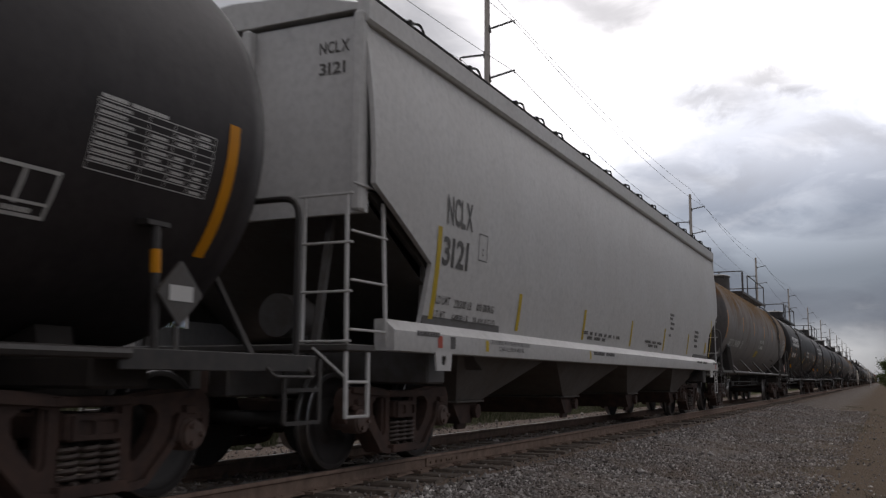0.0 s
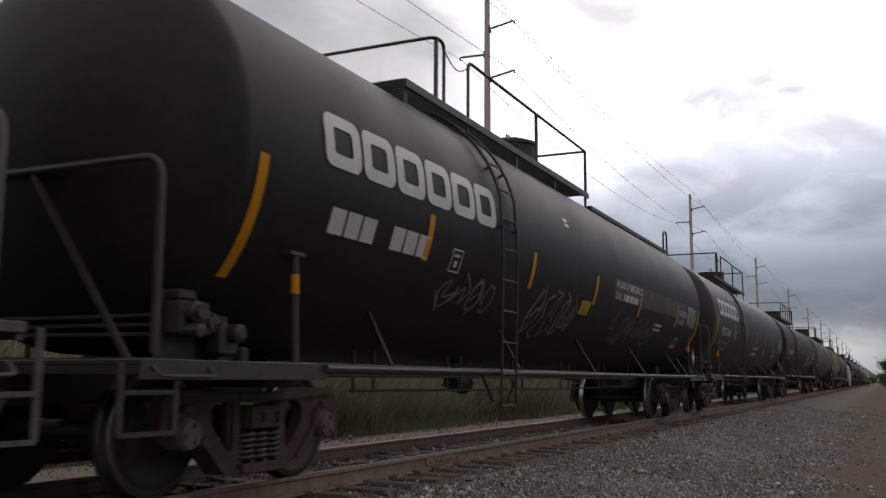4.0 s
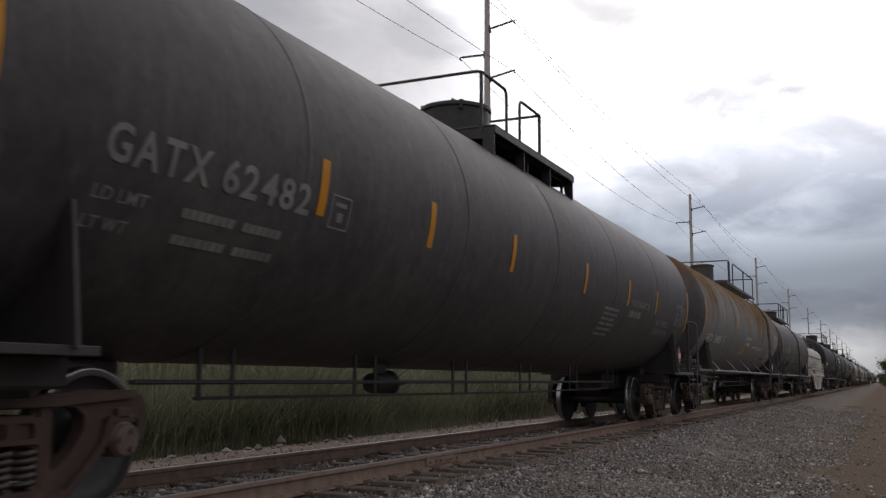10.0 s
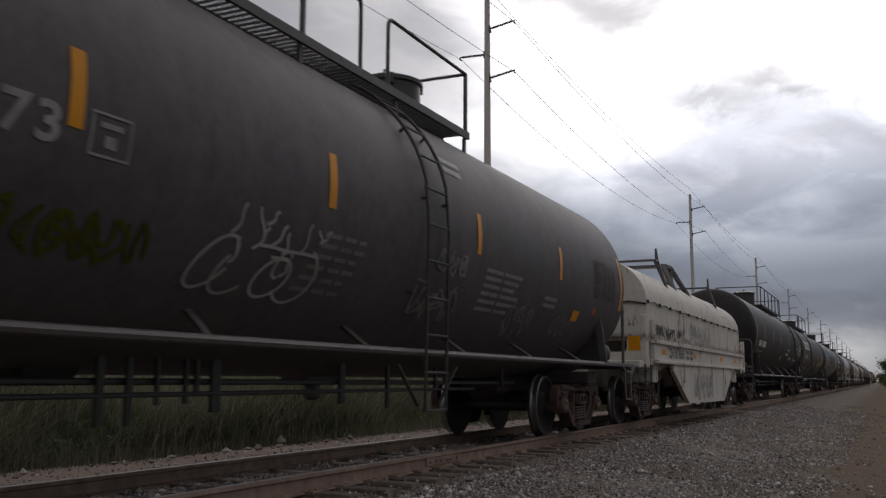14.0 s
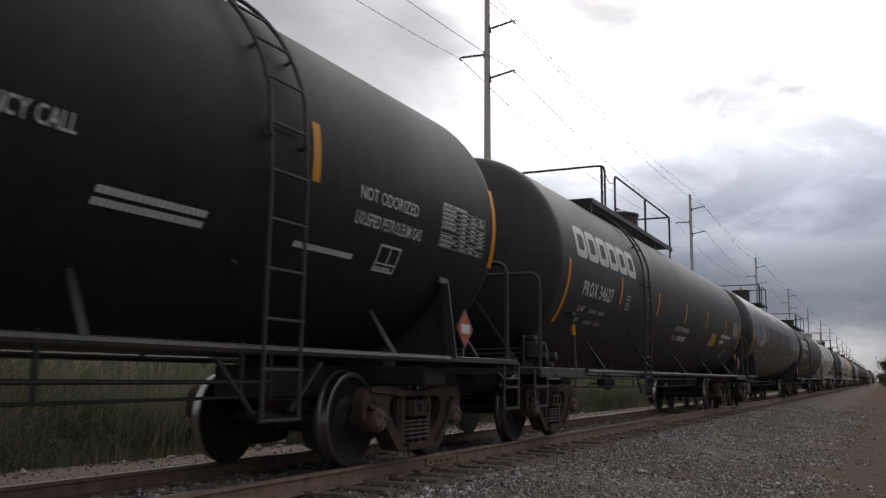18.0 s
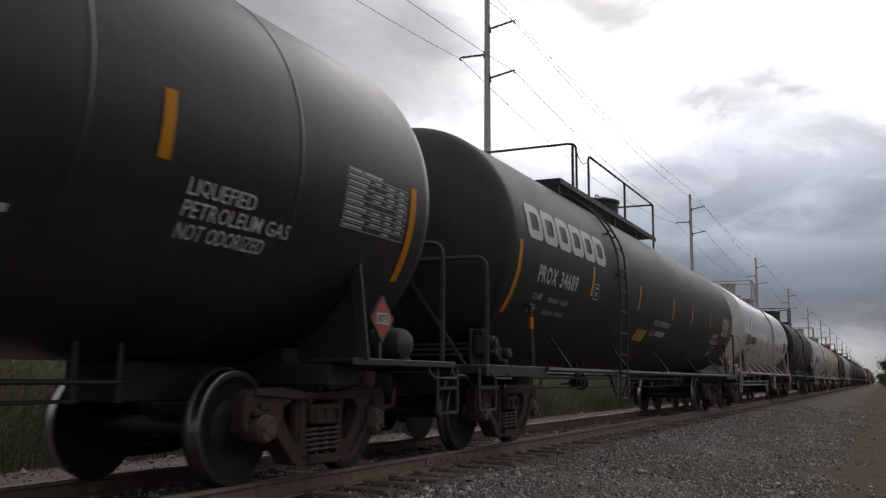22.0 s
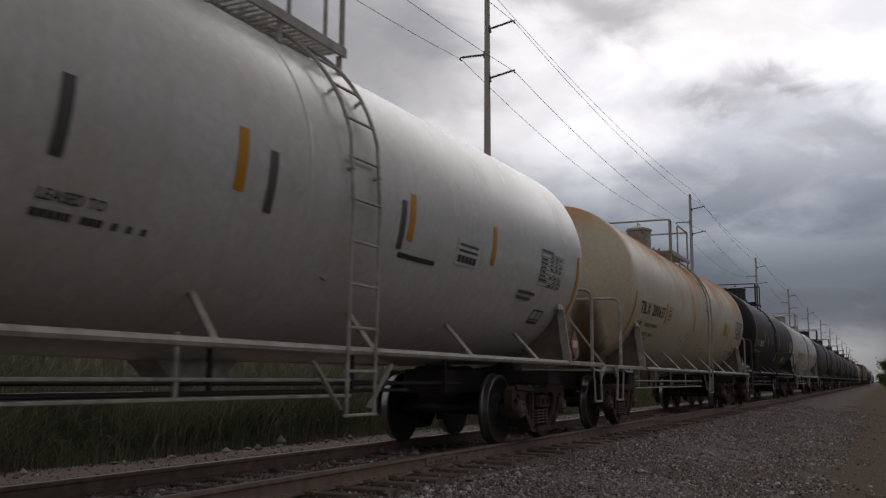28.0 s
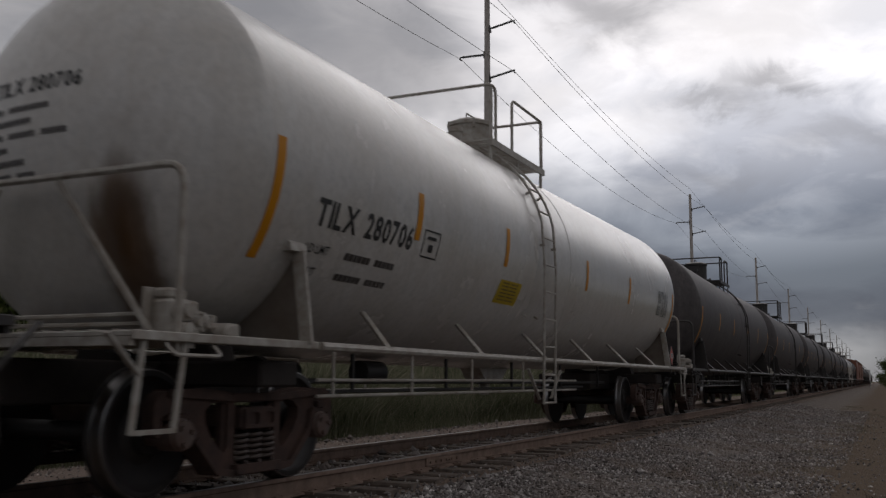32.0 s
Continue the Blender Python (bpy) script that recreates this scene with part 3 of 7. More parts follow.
def build_poles():
    def shaft(bm):
        lathe(bm, [(-1.2, 0.24), (4, 0.225), (12, 0.19), (22.1, 0.145), (22.15, 0.10)], 14, "z")
        for i in range(22):
            z = 5 + 0.75 * i
            tube(bm, [(0.0, (-1) ** i * 0.15, z), (0.0, (-1) ** i * 0.32, z)], 0.012, 5)

    def arm(bm):
        prof = []
        for i in range(13):
            prof += [(0.16 + 0.101 * i, 0.045), (0.20 + 0.101 * i, 0.08), (0.24 + 0.101 * i, 0.045)]
        lathe(bm, prof + [(1.50, 0.04), (1.62, 0.04)], 10, "x")

    def base(bm):
        box(bm, 0.10, 0.20, -0.09, 0.09, -0.22, 0.2, 0.015)

    def clamp(bm):
        box(bm, -0.03, 0.03, -0.12, 0.12, -0.16, -0.08, 0.01)
        bar(bm, (0, 0, 0), (0, 0, -0.12), 0.04, 0.03)
    for i in range(11):
        y = POLE_Y + POLE_STEP * i
        p = thing("utility_pole", y, "tall weathered wooden power pole with post insulators", "utility pole", "poles of the power line", x=POLE_X, z=-0.7)
        add("shaft", kept(("shaft",), shaft, POLE_WOOD), p)
        for h, side, reach, sag in ARMS:
            tilt = 10 if side > 0 else 2
            m = pose(0, 0, h + 0.7, 0, 0, 0 if side > 0 else 180) @ pose(0, 0, 0, 0, -tilt, 0)
            a = add("insulator_arm", kept(("arm",), arm, INSULATOR), p, m, "ribbed dark grey insulator")
            add("bracket", kept(("arm_base",), base, TRIM_GREY), a)
            add("clamp", kept(("arm_clamp",), clamp, TRIM_GREY), a, pose(1.58, 0, 0))
    ends = [POLE_Y + POLE_STEP * i for i in range(-2, 11)]
    for h, side, reach, sag in ARMS + ((22.1, 0, 0.0, 0.8),):
        up = 0.17 if side > 0 else -0.05 if side < 0 else 0.0
        bm = bmesh.new()
        pts = []
        for a, b in zip(ends, ends[1:]):
            for i in range(15):
                t = i / 14
                if i or not pts:
                    pts.append((POLE_X + side * reach, a + (b - a) * t, h + up - 4 * sag * t * (1 - t)))
        tube(bm, pts, 0.014, 5, False)
        ob = part("overhead_wire", bm, WIRE, None)
        tagged(ob, "thin sagging overhead power wire", "wire", "wires of the power line")


build_poles()


# ---- grass and trees ----
def blade_stuff(name, count, place, height, width, mat, seed, label, lean=0.35):
    """Many thin bent blades as one mesh. place(rng, n) gives x, y and a scale for each."""
    rng = np.random.default_rng(seed)
    x, y, k = place(rng, count)
    z = np.array([ground_height(a) for a in x]) - 0.03
    h = height * k * rng.uniform(0.55, 1.15, count)
    w = width * k * rng.uniform(0.6, 1.4, count)
    q = rng.uniform(0, 6.283, count)
    bend_ = lean * h * rng.uniform(0.1, 1.0, count)
    face = rng.uniform(0, 6.283, count)
    fx, fy = np.cos(face) * w / 2, np.sin(face) * w / 2
    bx, by = np.cos(q) * bend_, np.sin(q) * bend_
    v = np.zeros((count, 7, 3))
    for i, (t, ww) in enumerate(((0, 1.0), (0.45, 0.85), (0.8, 0.5))):
        cx, cy, cz = x + bx * t * t, y + by * t * t, z + h * t
        v[:, 2 * i] = np.stack([cx - fx * ww, cy - fy * ww, cz], -1)
        v[:, 2 * i + 1] = np.stack([cx + fx * ww, cy + fy * ww, cz], -1)
    v[:, 6] = np.stack([x + bx, y + by, z + h * 0.98], -1)
    base = (7 * np.arange(count))[:, None]
    quads = np.concatenate([base + np.array([[0, 1, 3, 2]]), base + np.array([[2, 3, 5, 4]])])
    tris = base + np.array([[4, 5, 6]])
    me = bpy.data.meshes.new(name)
    me.from_pydata(v.reshape(-1, 3).tolist(), [], quads.tolist() + tris.tolist())
    me.materials.append(mat)
    return tagged(new(name, me), label, "grass", kind="stuff")


def leaf_material(name, a, b, straw, amount):
    m, n = material(name)
    r = n.add("ShaderNodeNewGeometry").outputs["Random Per Island"]
    c = n.add("ShaderNodeTexCoord").outputs["Object"]
    big = n.noise(c, 0.35, 4.0, 0.6)
    col = n.mix(n.ramp(n.math("ADD", n.math("MULTIPLY", r, 0.6), n.math("MULTIPLY", big, 0.5)), [(0.2, 0.0), (0.85, 1.0)]), a, b)
    col = n.mix(n.math("MULTIPLY", n.ramp(n.math("FRACT", n.math("MULTIPLY", r, 7.3)), [(1 - amount, 0.0), (1.0, 1.0)]), 1.0), col, straw)
    d = n.add("ShaderNodeBsdfDiffuse", {0: col})
    t = n.add("ShaderNodeBsdfTranslucent", {0: col})
    mix = n.add("ShaderNodeMixShader", {0: 0.4, 1: d.outputs[0], 2: t.outputs[0]})
    n.add("ShaderNodeOutputMaterial", {0: mix.outputs[0]})
    return m


GRASS = leaf_material("tall_verge_grass", (0.070, 0.080, 0.045), (0.185, 0.195, 0.125), (0.38, 0.34, 0.26), 0.28)
LEAF = leaf_material("tree_leaves", (0.036, 0.052, 0.018), (0.105, 0.130, 0.045), (0.13, 0.13, 0.05), 0.2)
WEED = leaf_material("weed_leaves", (0.045, 0.066, 0.034), (0.120, 0.155, 0.085), (0.30, 0.28, 0.20), 0.12)
BARK = plain("tree_bark", (0.09, 0.07, 0.055), 0.9, scale=8.0)


def build_grass():
    def near(rng, n):
        x = -4.9 - 4.5 * rng.beta(1.0, 1.6, n) + 0.25 * np.sin(np.arange(n))
        y = 4 + 66 * rng.uniform(0, 1, n) ** 1.5
        clump = np.sin(y * 1.9 + x) * np.sin(x * 2.7 + y * 0.61) + np.sin(y * 0.53 + 1.3 * x)
        k = 0.48 + 0.42 * np.clip((-x - 4.7) / 1.6, 0, 1) + 0.17 * clump
        return x, y, np.clip(k, 0.25, 1.2)
    blade_stuff("verge_grass", 80000, near, 1.9, 0.021, GRASS, 3, "tall olive green and straw-coloured grass beside the railway", 1.3)

    def stalks(rng, n):
        x = -5.2 - 3.0 * rng.uniform(0, 1, n)
        y = 4 + 50 * rng.uniform(0, 1, n) ** 1.4
        return x, y, 0.8 + 0.4 * rng.uniform(0, 1, n)
    def weeds(rng, n):
        x = -4.2 - 1.6 * rng.uniform(0, 1, n)
        y = 4 + 50 * rng.uniform(0, 1, n) ** 1.4
        return x, y, 0.3 + 0.7 * rng.uniform(0, 1, n) * np.clip((-x - 4.0) / 1.5, 0, 1)
    blade_stuff("low_weeds", 16000, weeds, 0.75, 0.014, GRASS, 6, "low brownish weeds along the gravel edge", 0.9)
    dry = plain("dry_stalks", (0.30, 0.26, 0.19), 0.8)
    blade_stuff("dry_stalks", 2600, stalks, 1.8, 0.014, dry, 5, "pale dry stalks standing in the verge grass", 0.2)

    # broad leaves of the weeds between the blades, in clumps
    rng = np.random.default_rng(12)
    clumps, each = 900, 46
    cx = -5.0 - 3.6 * rng.beta(1.0, 1.5, clumps)
    cy = 4 + 55 * rng.uniform(0, 1, clumps) ** 1.4
    tall = np.clip(0.35 + 0.30 * (-cx - 4.8) + 0.25 * np.sin(cy * 0.9) * np.sin(cx * 2.1 + cy * 0.37), 0.2, 1.5)
    i = np.repeat(np.arange(clumps), each)
    k = clumps * each
    up = rng.uniform(0.05, 1, k) ** 0.7
    c = np.stack([cx[i] + rng.normal(0, 0.16, k), cy[i] + rng.normal(0, 0.22, k), np.array([ground_height(v) for v in cx])[i] + tall[i] * up], -1)
    u = rng.normal(0, 1, (k, 3))
    u /= np.linalg.norm(u, axis=1)[:, None]
    w = np.cross(u, rng.normal(0, 1, (k, 3)))
    w /= np.linalg.norm(w, axis=1)[:, None]
    size = rng.uniform(0.025, 0.075, k)[:, None]
    quad = np.stack([c - u * size, c + w * size * 0.4, c + u * size, c - w * size * 0.4], 1).reshape(-1, 3)
    me = bpy.data.meshes.new("leafy_weeds")
    me.from_pydata(quad.tolist(), [], np.arange(4 * k).reshape(-1, 4).tolist())
    me.materials.append(WEED)
    tagged(new("leafy_weeds", me), "leafy green weeds standing in the verge grass", "weeds", kind="stuff")

    def far(rng, n):
        x = -8.0 - 40 * rng.uniform(0, 1, n) ** 1.6
        y = 8 + 420 * rng.uniform(0, 1, n) ** 1.6
        return x, y, 0.9 + 0.5 * rng.uniform(0, 1, n)
    blade_stuff("far_grass", 22000, far, 2.0, 0.16, GRASS, 8, "far green grass along the railway")

    def tufts(rng, n):
        cx, cy = rng.uniform(3.6, 7.5, 60), 9 + 45 * rng.uniform(0, 1, 60) ** 1.3
        i = rng.integers(0, 60, n)
        return cx[i] + rng.normal(0, 0.16, n), cy[i] + rng.normal(0, 0.3, n), 0.5 + rng.uniform(0, 1, n)
    blade_stuff("dry_tufts", 9000, tufts, 0.07, 0.012, dry, 9, "short dry tufts on the dirt track", 0.9)


build_grass()


def tree(x, y, height, spread, seed, label, name="tree", bush=False):
    rnd = random.Random(seed)
    t = thing(name, y, label, "bush" if bush else "tree", x=x, z=ground_height(x) - 0.1)
    bm = bmesh.new()
    tips = []
    trunk = [Vector((0, 0, 0))]
    top = height * (0.35 if bush else 0.75)
    for i in range(1, 7):
        trunk.append(Vector((rnd.uniform(-0.04, 0.04) * height * i / 6, rnd.uniform(-0.04, 0.04) * height * i / 6, top * i / 6)))
    r0 = height * 0.022
    for a, b, i in zip(trunk, trunk[1:], range(6)):
        tube(bm, [a, b], r0 * (1 - 0.13 * i), 7, False)
    for i in range(11 if not bush else 7):
        s = trunk[1 + i % 5]
        q = rnd.uniform(0, 6.28)
        ln = spread * rnd.uniform(0.5, 1.0)
        e = s + Vector((math.cos(q) * ln, math.sin(q) * ln, height * rnd.uniform(0.08, 0.30)))
        m = (s + e) / 2 + Vector((0, 0, -0.04 * height))
        tube(bm, [s, m, e], r0 * 0.4, 5, False)
        tips += [e, m, (m + e) / 2]
    tips += [trunk[-1], trunk[-2], trunk[-1] + Vector((0, 0, height * 0.12))]
    part("trunk", bm, BARK, t)
    vs, fs = [], []
    size = 0.10 + height * 0.012
    for p in tips:
        rad = height * rnd.uniform(0.07, 0.14) + 0.15
        for i in range(120):
            d = Vector((rnd.gauss(0, 1), rnd.gauss(0, 1), rnd.gauss(0, 0.75)))
            c = p + d * rad * 0.62
            if c.z < 0.1:
                c.z = 0.1 + rnd.random() * 0.2
            u = Vector((rnd.uniform(-1, 1), rnd.uniform(-1, 1), rnd.uniform(-0.6, 0.6))).normalized()
            w = u.cross(Vector((rnd.uniform(-1, 1), rnd.uniform(-1, 1), rnd.uniform(-1, 1)))).normalized()
            k = size * rnd.uniform(0.5, 1.2)
            b = len(vs)
            vs += [tuple(c - u * k), tuple(c + w * k * 0.5), tuple(c + u * k), tuple(c - w * k * 0.5)]
            fs.append((b, b + 1, b + 2, b + 3))
    me = bpy.data.meshes.new("crown")
    me.from_pydata(vs, [], fs)
    me.materials.append(LEAF)
    tagged(add("crown", me, t), kind="stuff")
    return t


def build_trees():
    lab = "leafy green tree beyond the railway verge"
    for i, (x, y, h, s) in enumerate(((-22, 17, 7.5, 2.6), (-27, 24, 8.5, 3.0), (-19, 20.5, 5.0, 2.0), (-33, 33, 9.0, 3.0), (-24, 30, 6.5, 2.4), (-40, 44, 9, 3))):
        tree(x, y, h, s, 50 + i, lab)
    for i, (x, y, h, s) in enumerate(((-6.0, 27.0, 1.7, 0.8), (-6.6, 30.5, 1.9, 0.9), (-7.4, 34, 2.1, 1.0), (-7.6, 62, 2.4, 1.2))):
        tree(x, y, h, s, 70 + i, "dark green bush in the verge grass", "bush", True)
    for i, (x, y, h, s) in enumerate(((7.2, 205, 6.5, 2.2), (9.5, 212, 8, 2.8), (7.0, 235, 6.0, 2.2), (13, 220, 8.5, 3), (6.5, 280, 7.0, 2.4), (10, 300, 8, 3), (19, 230, 8, 3))):
        tree(x, y, h, s, 90 + i, "distant leafy tree beside the dirt track")
    for i in range(9):
        tree(-34 - 9 * (i % 3), 95 + 46 * i, 5.5 + (i * 7) % 4, 2.6, 110 + i, "distant leafy tree behind the power line")
    bm = bmesh.new()
    box(bm, -0.06, 0.06, -0.06, 0.06, -0.1, 1.25, 0.02)
    slab(bm, rounded(0.30, 0.32, 0.04, 2, 0, 1.1), [], -0.08, -0.062, "y")
    ob = part("marker_post", bm, LETTER_WHITE, None)
    ob.matrix_basis = pose(2.95, 215, -0.42)
    tagged(ob, "small white trackside marker post", "marker post")


build_trees()


# ---- trucks ----
def wheelset_mesh():
    def build(bm):
        for s in (-1, 1):
            prof = [(0.66, 0.10), (0.655, 0.30), (0.66, 0.40), (0.668, 0.480), (0.690, 0.482), (0.705, 0.462), (0.72, 0.457), (0.795, 0.453), (0.80, 0.445), (0.80, 0.405), (0.775, 0.39), (0.745, 0.33), (0.735, 0.22), (0.775, 0.155), (0.82, 0.14), (0.82, 0.08)]
            kinds = [0, 0, 0, 0, 0, 1, 1, 1, 0, 0, 0, 0, 0, 0, 0]
            lathe(bm, [(s * a, r) for a, r in prof], 48, "x", mats=kinds)
            lathe(bm, [(s * 0.80, 0.085), (s * 0.93, 0.085), (s * 0.935, 0.115), (s * 1.10, 0.115), (s * 1.105, 0.105), (s * 1.13, 0.10), (s * 1.135, 0.05)], 20, "x", mat=2)
            for i in range(3):
                q = 2 * math.pi * i / 3
                lathe(bm, [(s * 1.125, 0.022), (s * 1.155, 0.022)], 6, "x", (0, 0.066 * math.cos(q), 0.066 * math.sin(q)), mat=2)
        lathe(bm, [(-0.70, 0.085), (-0.3, 0.078), (0.3, 0.078), (0.70, 0.085)], 16, "x")
    return kept(("wheelset",), build, [WHEEL, TREAD, CAP])


def side_frame_mesh():
    def build(bm):
        half = [(0.0, 0.735), (0.25, 0.735), (0.42, 0.755), (0.62, 0.775), (0.98, 0.765), (1.08, 0.735), (1.125, 0.67), (1.125, 0.50), (1.09, 0.44), (1.06, 0.44), (1.05, 0.585), (0.985, 0.60), (0.79, 0.60), (0.735, 0.585), (0.725, 0.43), (0.66, 0.36), (0.50, 0.20), (0.40, 0.135), (0.25, 0.115), (0.0, 0.115)]
        outer = half + [(-y, z) for y, z in half[-2:0:-1]]
        win = [(0.335, 0.655), (0.42, 0.675), (0.53, 0.665), (0.60, 0.61), (0.595, 0.53), (0.52, 0.42), (0.42, 0.325), (0.365, 0.30), (0.335, 0.34)]
        mid = [(-0.255, 0.665), (0.255, 0.665), (0.255, 0.24), (0.20, 0.20), (-0.20, 0.20), (-0.255, 0.24)]
        slab(bm, outer, [win, [(-y, z) for y, z in win], mid], 0.945, 1.055)
        # flanges that thicken the casting along its members
        for s in (-1, 1):
            bar(bm, (1.0, s * 0.30, 0.70), (1.0, s * 1.0, 0.745), 0.17, 0.05)
            bar(bm, (1.0, s * 0.28, 0.145), (1.0, s * 0.46, 0.165), 0.19, 0.05)
            bar(bm, (1.0, s * 0.46, 0.165), (1.0, s * 0.72, 0.415), 0.19, 0.05)
            bar(bm, (1.0, s * 0.295, 0.24), (1.0, s * 0.295, 0.68), 0.16, 0.06)
            bar(bm, (1.02, s * 0.73, 0.42), (1.02, s * 0.80, 0.60), 0.14, 0.05)
        bar(bm, (1.0, -0.30, 0.705), (1.0, 0.30, 0.705), 0.18, 0.055)
        bar(bm, (1.0, -0.28, 0.17), (1.0, 0.28, 0.17), 0.24, 0.07)
    return kept(("side_frame",), build, CAST, 40)


def spring_mesh():
    def build(bm):
        pts = []
        for i in range(57):
            q = 2 * math.pi * i / 10.0
            pts.append((0.066 * math.cos(q), 0.066 * math.sin(q), 0.21 + 0.235 * i / 56))
        tube(bm, pts, 0.0165, 6)
    return kept(("spring",), build, SPRING)


def adapter_mesh():
    def build(bm):
        box(bm, 0.94, 1.09, -0.12, 0.12, 0.555, 0.61, 0.012)
        box(bm, 0.97, 1.10, -0.055, 0.055, 0.595, 0.66, 0.01)
    return kept(("adapter",), build, CAST)


def bolster_mesh():
    def build(bm):
        box(bm, -1.10, 1.10, -0.215, 0.215, 0.46, 0.63, 0.02)
        for s in (-1, 1):
            slab(bm, [(-0.20, 0.47), (0.20, 0.47), (0.20, 0.62), (-0.20, 0.62)], [rounded(0.13, 0.09, 0.02, 2, -0.095, 0.545), rounded(0.13, 0.09, 0.02, 2, 0.095, 0.545)], s * 1.10, s * 1.125)
        lathe(bm, [(0.62, 0.20), (0.70, 0.20)], 18, "z")
        box(bm, -0.06, 0.06, -0.9, 0.9, 0.36, 0.42)
        for s in (-1, 1):
            bar(bm, (-0.72, s * 0.36, 0.40), (0.72, s * 0.36, 0.40), 0.07, 0.10)
            for t in (-1, 1):
                box(bm, t * 0.72 - 0.05, t * 0.72 + 0.05, s * 0.40 - 0.03, s * 0.40 + 0.03, 0.24, 0.55, 0.01)
    return kept(("bolster",), build, CAST)


WHEELS = {-1: [], 1: []}


def truck(car, y):
    t = add("truck", bolster_mesh(), car, pose(0, y, 0), "rusty cast steel truck with coil springs")
    for s in (-1, 1):
        turn = pose(0, 0, 0, 0, 0, 0 if s > 0 else 180)
        add("side_frame", side_frame_mesh(), t, turn)
        for yy in (-0.165, 0.0, 0.165):
            add("spring", spring_mesh(), t, pose(s * 1.03, yy, 0))
        for e in (-1, 1):
            add("bearing_adapter", adapter_mesh(), t, turn @ pose(0, e * 0.889, 0))
    for e in (-1, 1):
        w = add("wheelset", wheelset_mesh(), t, pose(0, e * 0.889, 0.457), "dark steel wheels with polished treads")
        WHEELS[e].append(w)
    return t


# ---- lettering ----
def text_mesh(text, w, h, wrap, step=0.06, bold=0.022):
    """The letters of a text as a mesh w wide and h high, laid on a surface by wrap(u, v)."""
    table = GLYPHS_BOLD if bold > 0.015 else GLYPHS
    spots, x = [], 0.0
    for ch in text:
        if ch == " ":
            x += 0.42
            continue
        spots.append((table[ch], x))
        x += table[ch][2] + 0.13
    k = w / (x - 0.13)
    bm = bmesh.new()
    for (vs, fs, _), x in spots:
        made = [bm.verts.new(((a + x) * k, b * h, 0)) for a, b in vs]
        for f in fs:
            bm.faces.new([made[i] for i in f])
    n = int(h / step)
    for i in range(1, n + 1):
        bmesh.ops.bisect_plane(bm, geom=bm.verts[:] + bm.edges[:] + bm.faces[:], plane_co=(0, h * i / (n + 1), 0), plane_no=(0, 1, 0))
    for v in bm.verts:
        v.co = wrap(v.co.x, v.co.y)
    return bm


def patch(bm, u0, u1, v0, v1, wrap, nu=1, nv=4, mat=0, shear=0.0):
    """A thin panel laid on a surface."""
    g = [[bm.verts.new(wrap(u0 + (u1 - u0) * i / nu + shear * (v0 + (v1 - v0) * j / nv), v0 + (v1 - v0) * j / nv)) for i in range(nu + 1)] for j in range(nv + 1)]
    for j in range(nv):
        for i in range(nu):
            bm.faces.new((g[j][i], g[j][i + 1], g[j + 1][i + 1], g[j + 1][i])).material_index = mat


def bars(bm, u, v, widths, h, gap, wrap, mat=0):
    """A line of writing that cannot be read, as short bars."""
    for w in widths:
        k = max(1, int(w / (h * 1.1)))
        for i in range(k):
            a = u + i * w / k
            patch(bm, a, a + w / k - h * 0.16, v, v + h, wrap, 1, 1, mat)
        u += w + gap


def ring_frame(bm, u0, u1, v0, v1, t, wrap, mat=0):
    for a in ((u0, u1, v0, v0 + t), (u0, u1, v1 - t, v1), (u0, u0 + t, v0 + t, v1 - t), (u1 - t, u1, v0 + t, v1 - t)):
        patch(bm, *a, wrap, 1, 4 if a[3] - a[2] > 2 * t else 1, mat)


def on_side(R, zc, y0, z0, out=0.004):
    """Wraps (u, v) on the tank's side from the place y0, z0."""
    q0 = math.asin(max(-1, min(1, (z0 - zc) / R)))

    def wrap(u, v):
        q = q0 + v / R
        return Vector(((R + out) * math.cos(q), y0 + u, zc + (R + out) * math.sin(q)))
    return wrap


def on_flat(x, y0, z0):
    return lambda u, v: Vector((x, y0 + u, z0 + v))


def on_head(R, zc, seam, x0, z0, depth):
    def wrap(u, v):
        x, z = x0 + u, z0 + v
        r2 = min(0.98, (x * x + (z - zc) ** 2) / (R * R))
        return Vector((x, seam - depth * math.sqrt(1 - r2) - 0.005, z))
    return wrap


# ---- tank cars ----
def rail_line(pts, r=0.024, seg=7):
    def build(bm):
        tube(bm, bend(pts, 0.16), r, seg)
    return build


def rise(y, L, slope):
    """How far a tank that slopes to its middle stands above its mean height at y."""
    return slope * (abs(y - L / 2) - 2.0)


def tank_shell(R, zc, a, b, rings, slope=0.0):
    def build(bm):
        rings_ = rings if not slope else [(a + b) / 2]
        prof = [(a, R)]
        for y in rings_:
            prof += [(y - 0.03, R), (y - 0.012, R + 0.006), (y + 0.012, R + 0.006), (y + 0.03, R)]
        prof.append((b, R))
        lathe(bm, prof, 72, "y", (0, 0, zc))
        for f in [f for f in bm.faces if len(f.verts) > 4]:
            bm.faces.remove(f)
        for v in bm.verts:
            v.co.z += rise(v.co.y, a + b, slope)
    return build


def tank_head(R, zc, y, s):
    def build(bm):
        prof = []
        for i in range(19):
            q = math.pi / 2 * min(0.965, 0.35 * i / 18 + 0.65 * (i / 18) ** 2)
            prof.append((y + s * R * 0.48 * math.sin(q), R * math.cos(q)))
        lathe(bm, prof, 72, "y", (0, 0, zc))
        bm.faces.remove([f for f in bm.faces if len(f.verts) > 4][0])
    return build


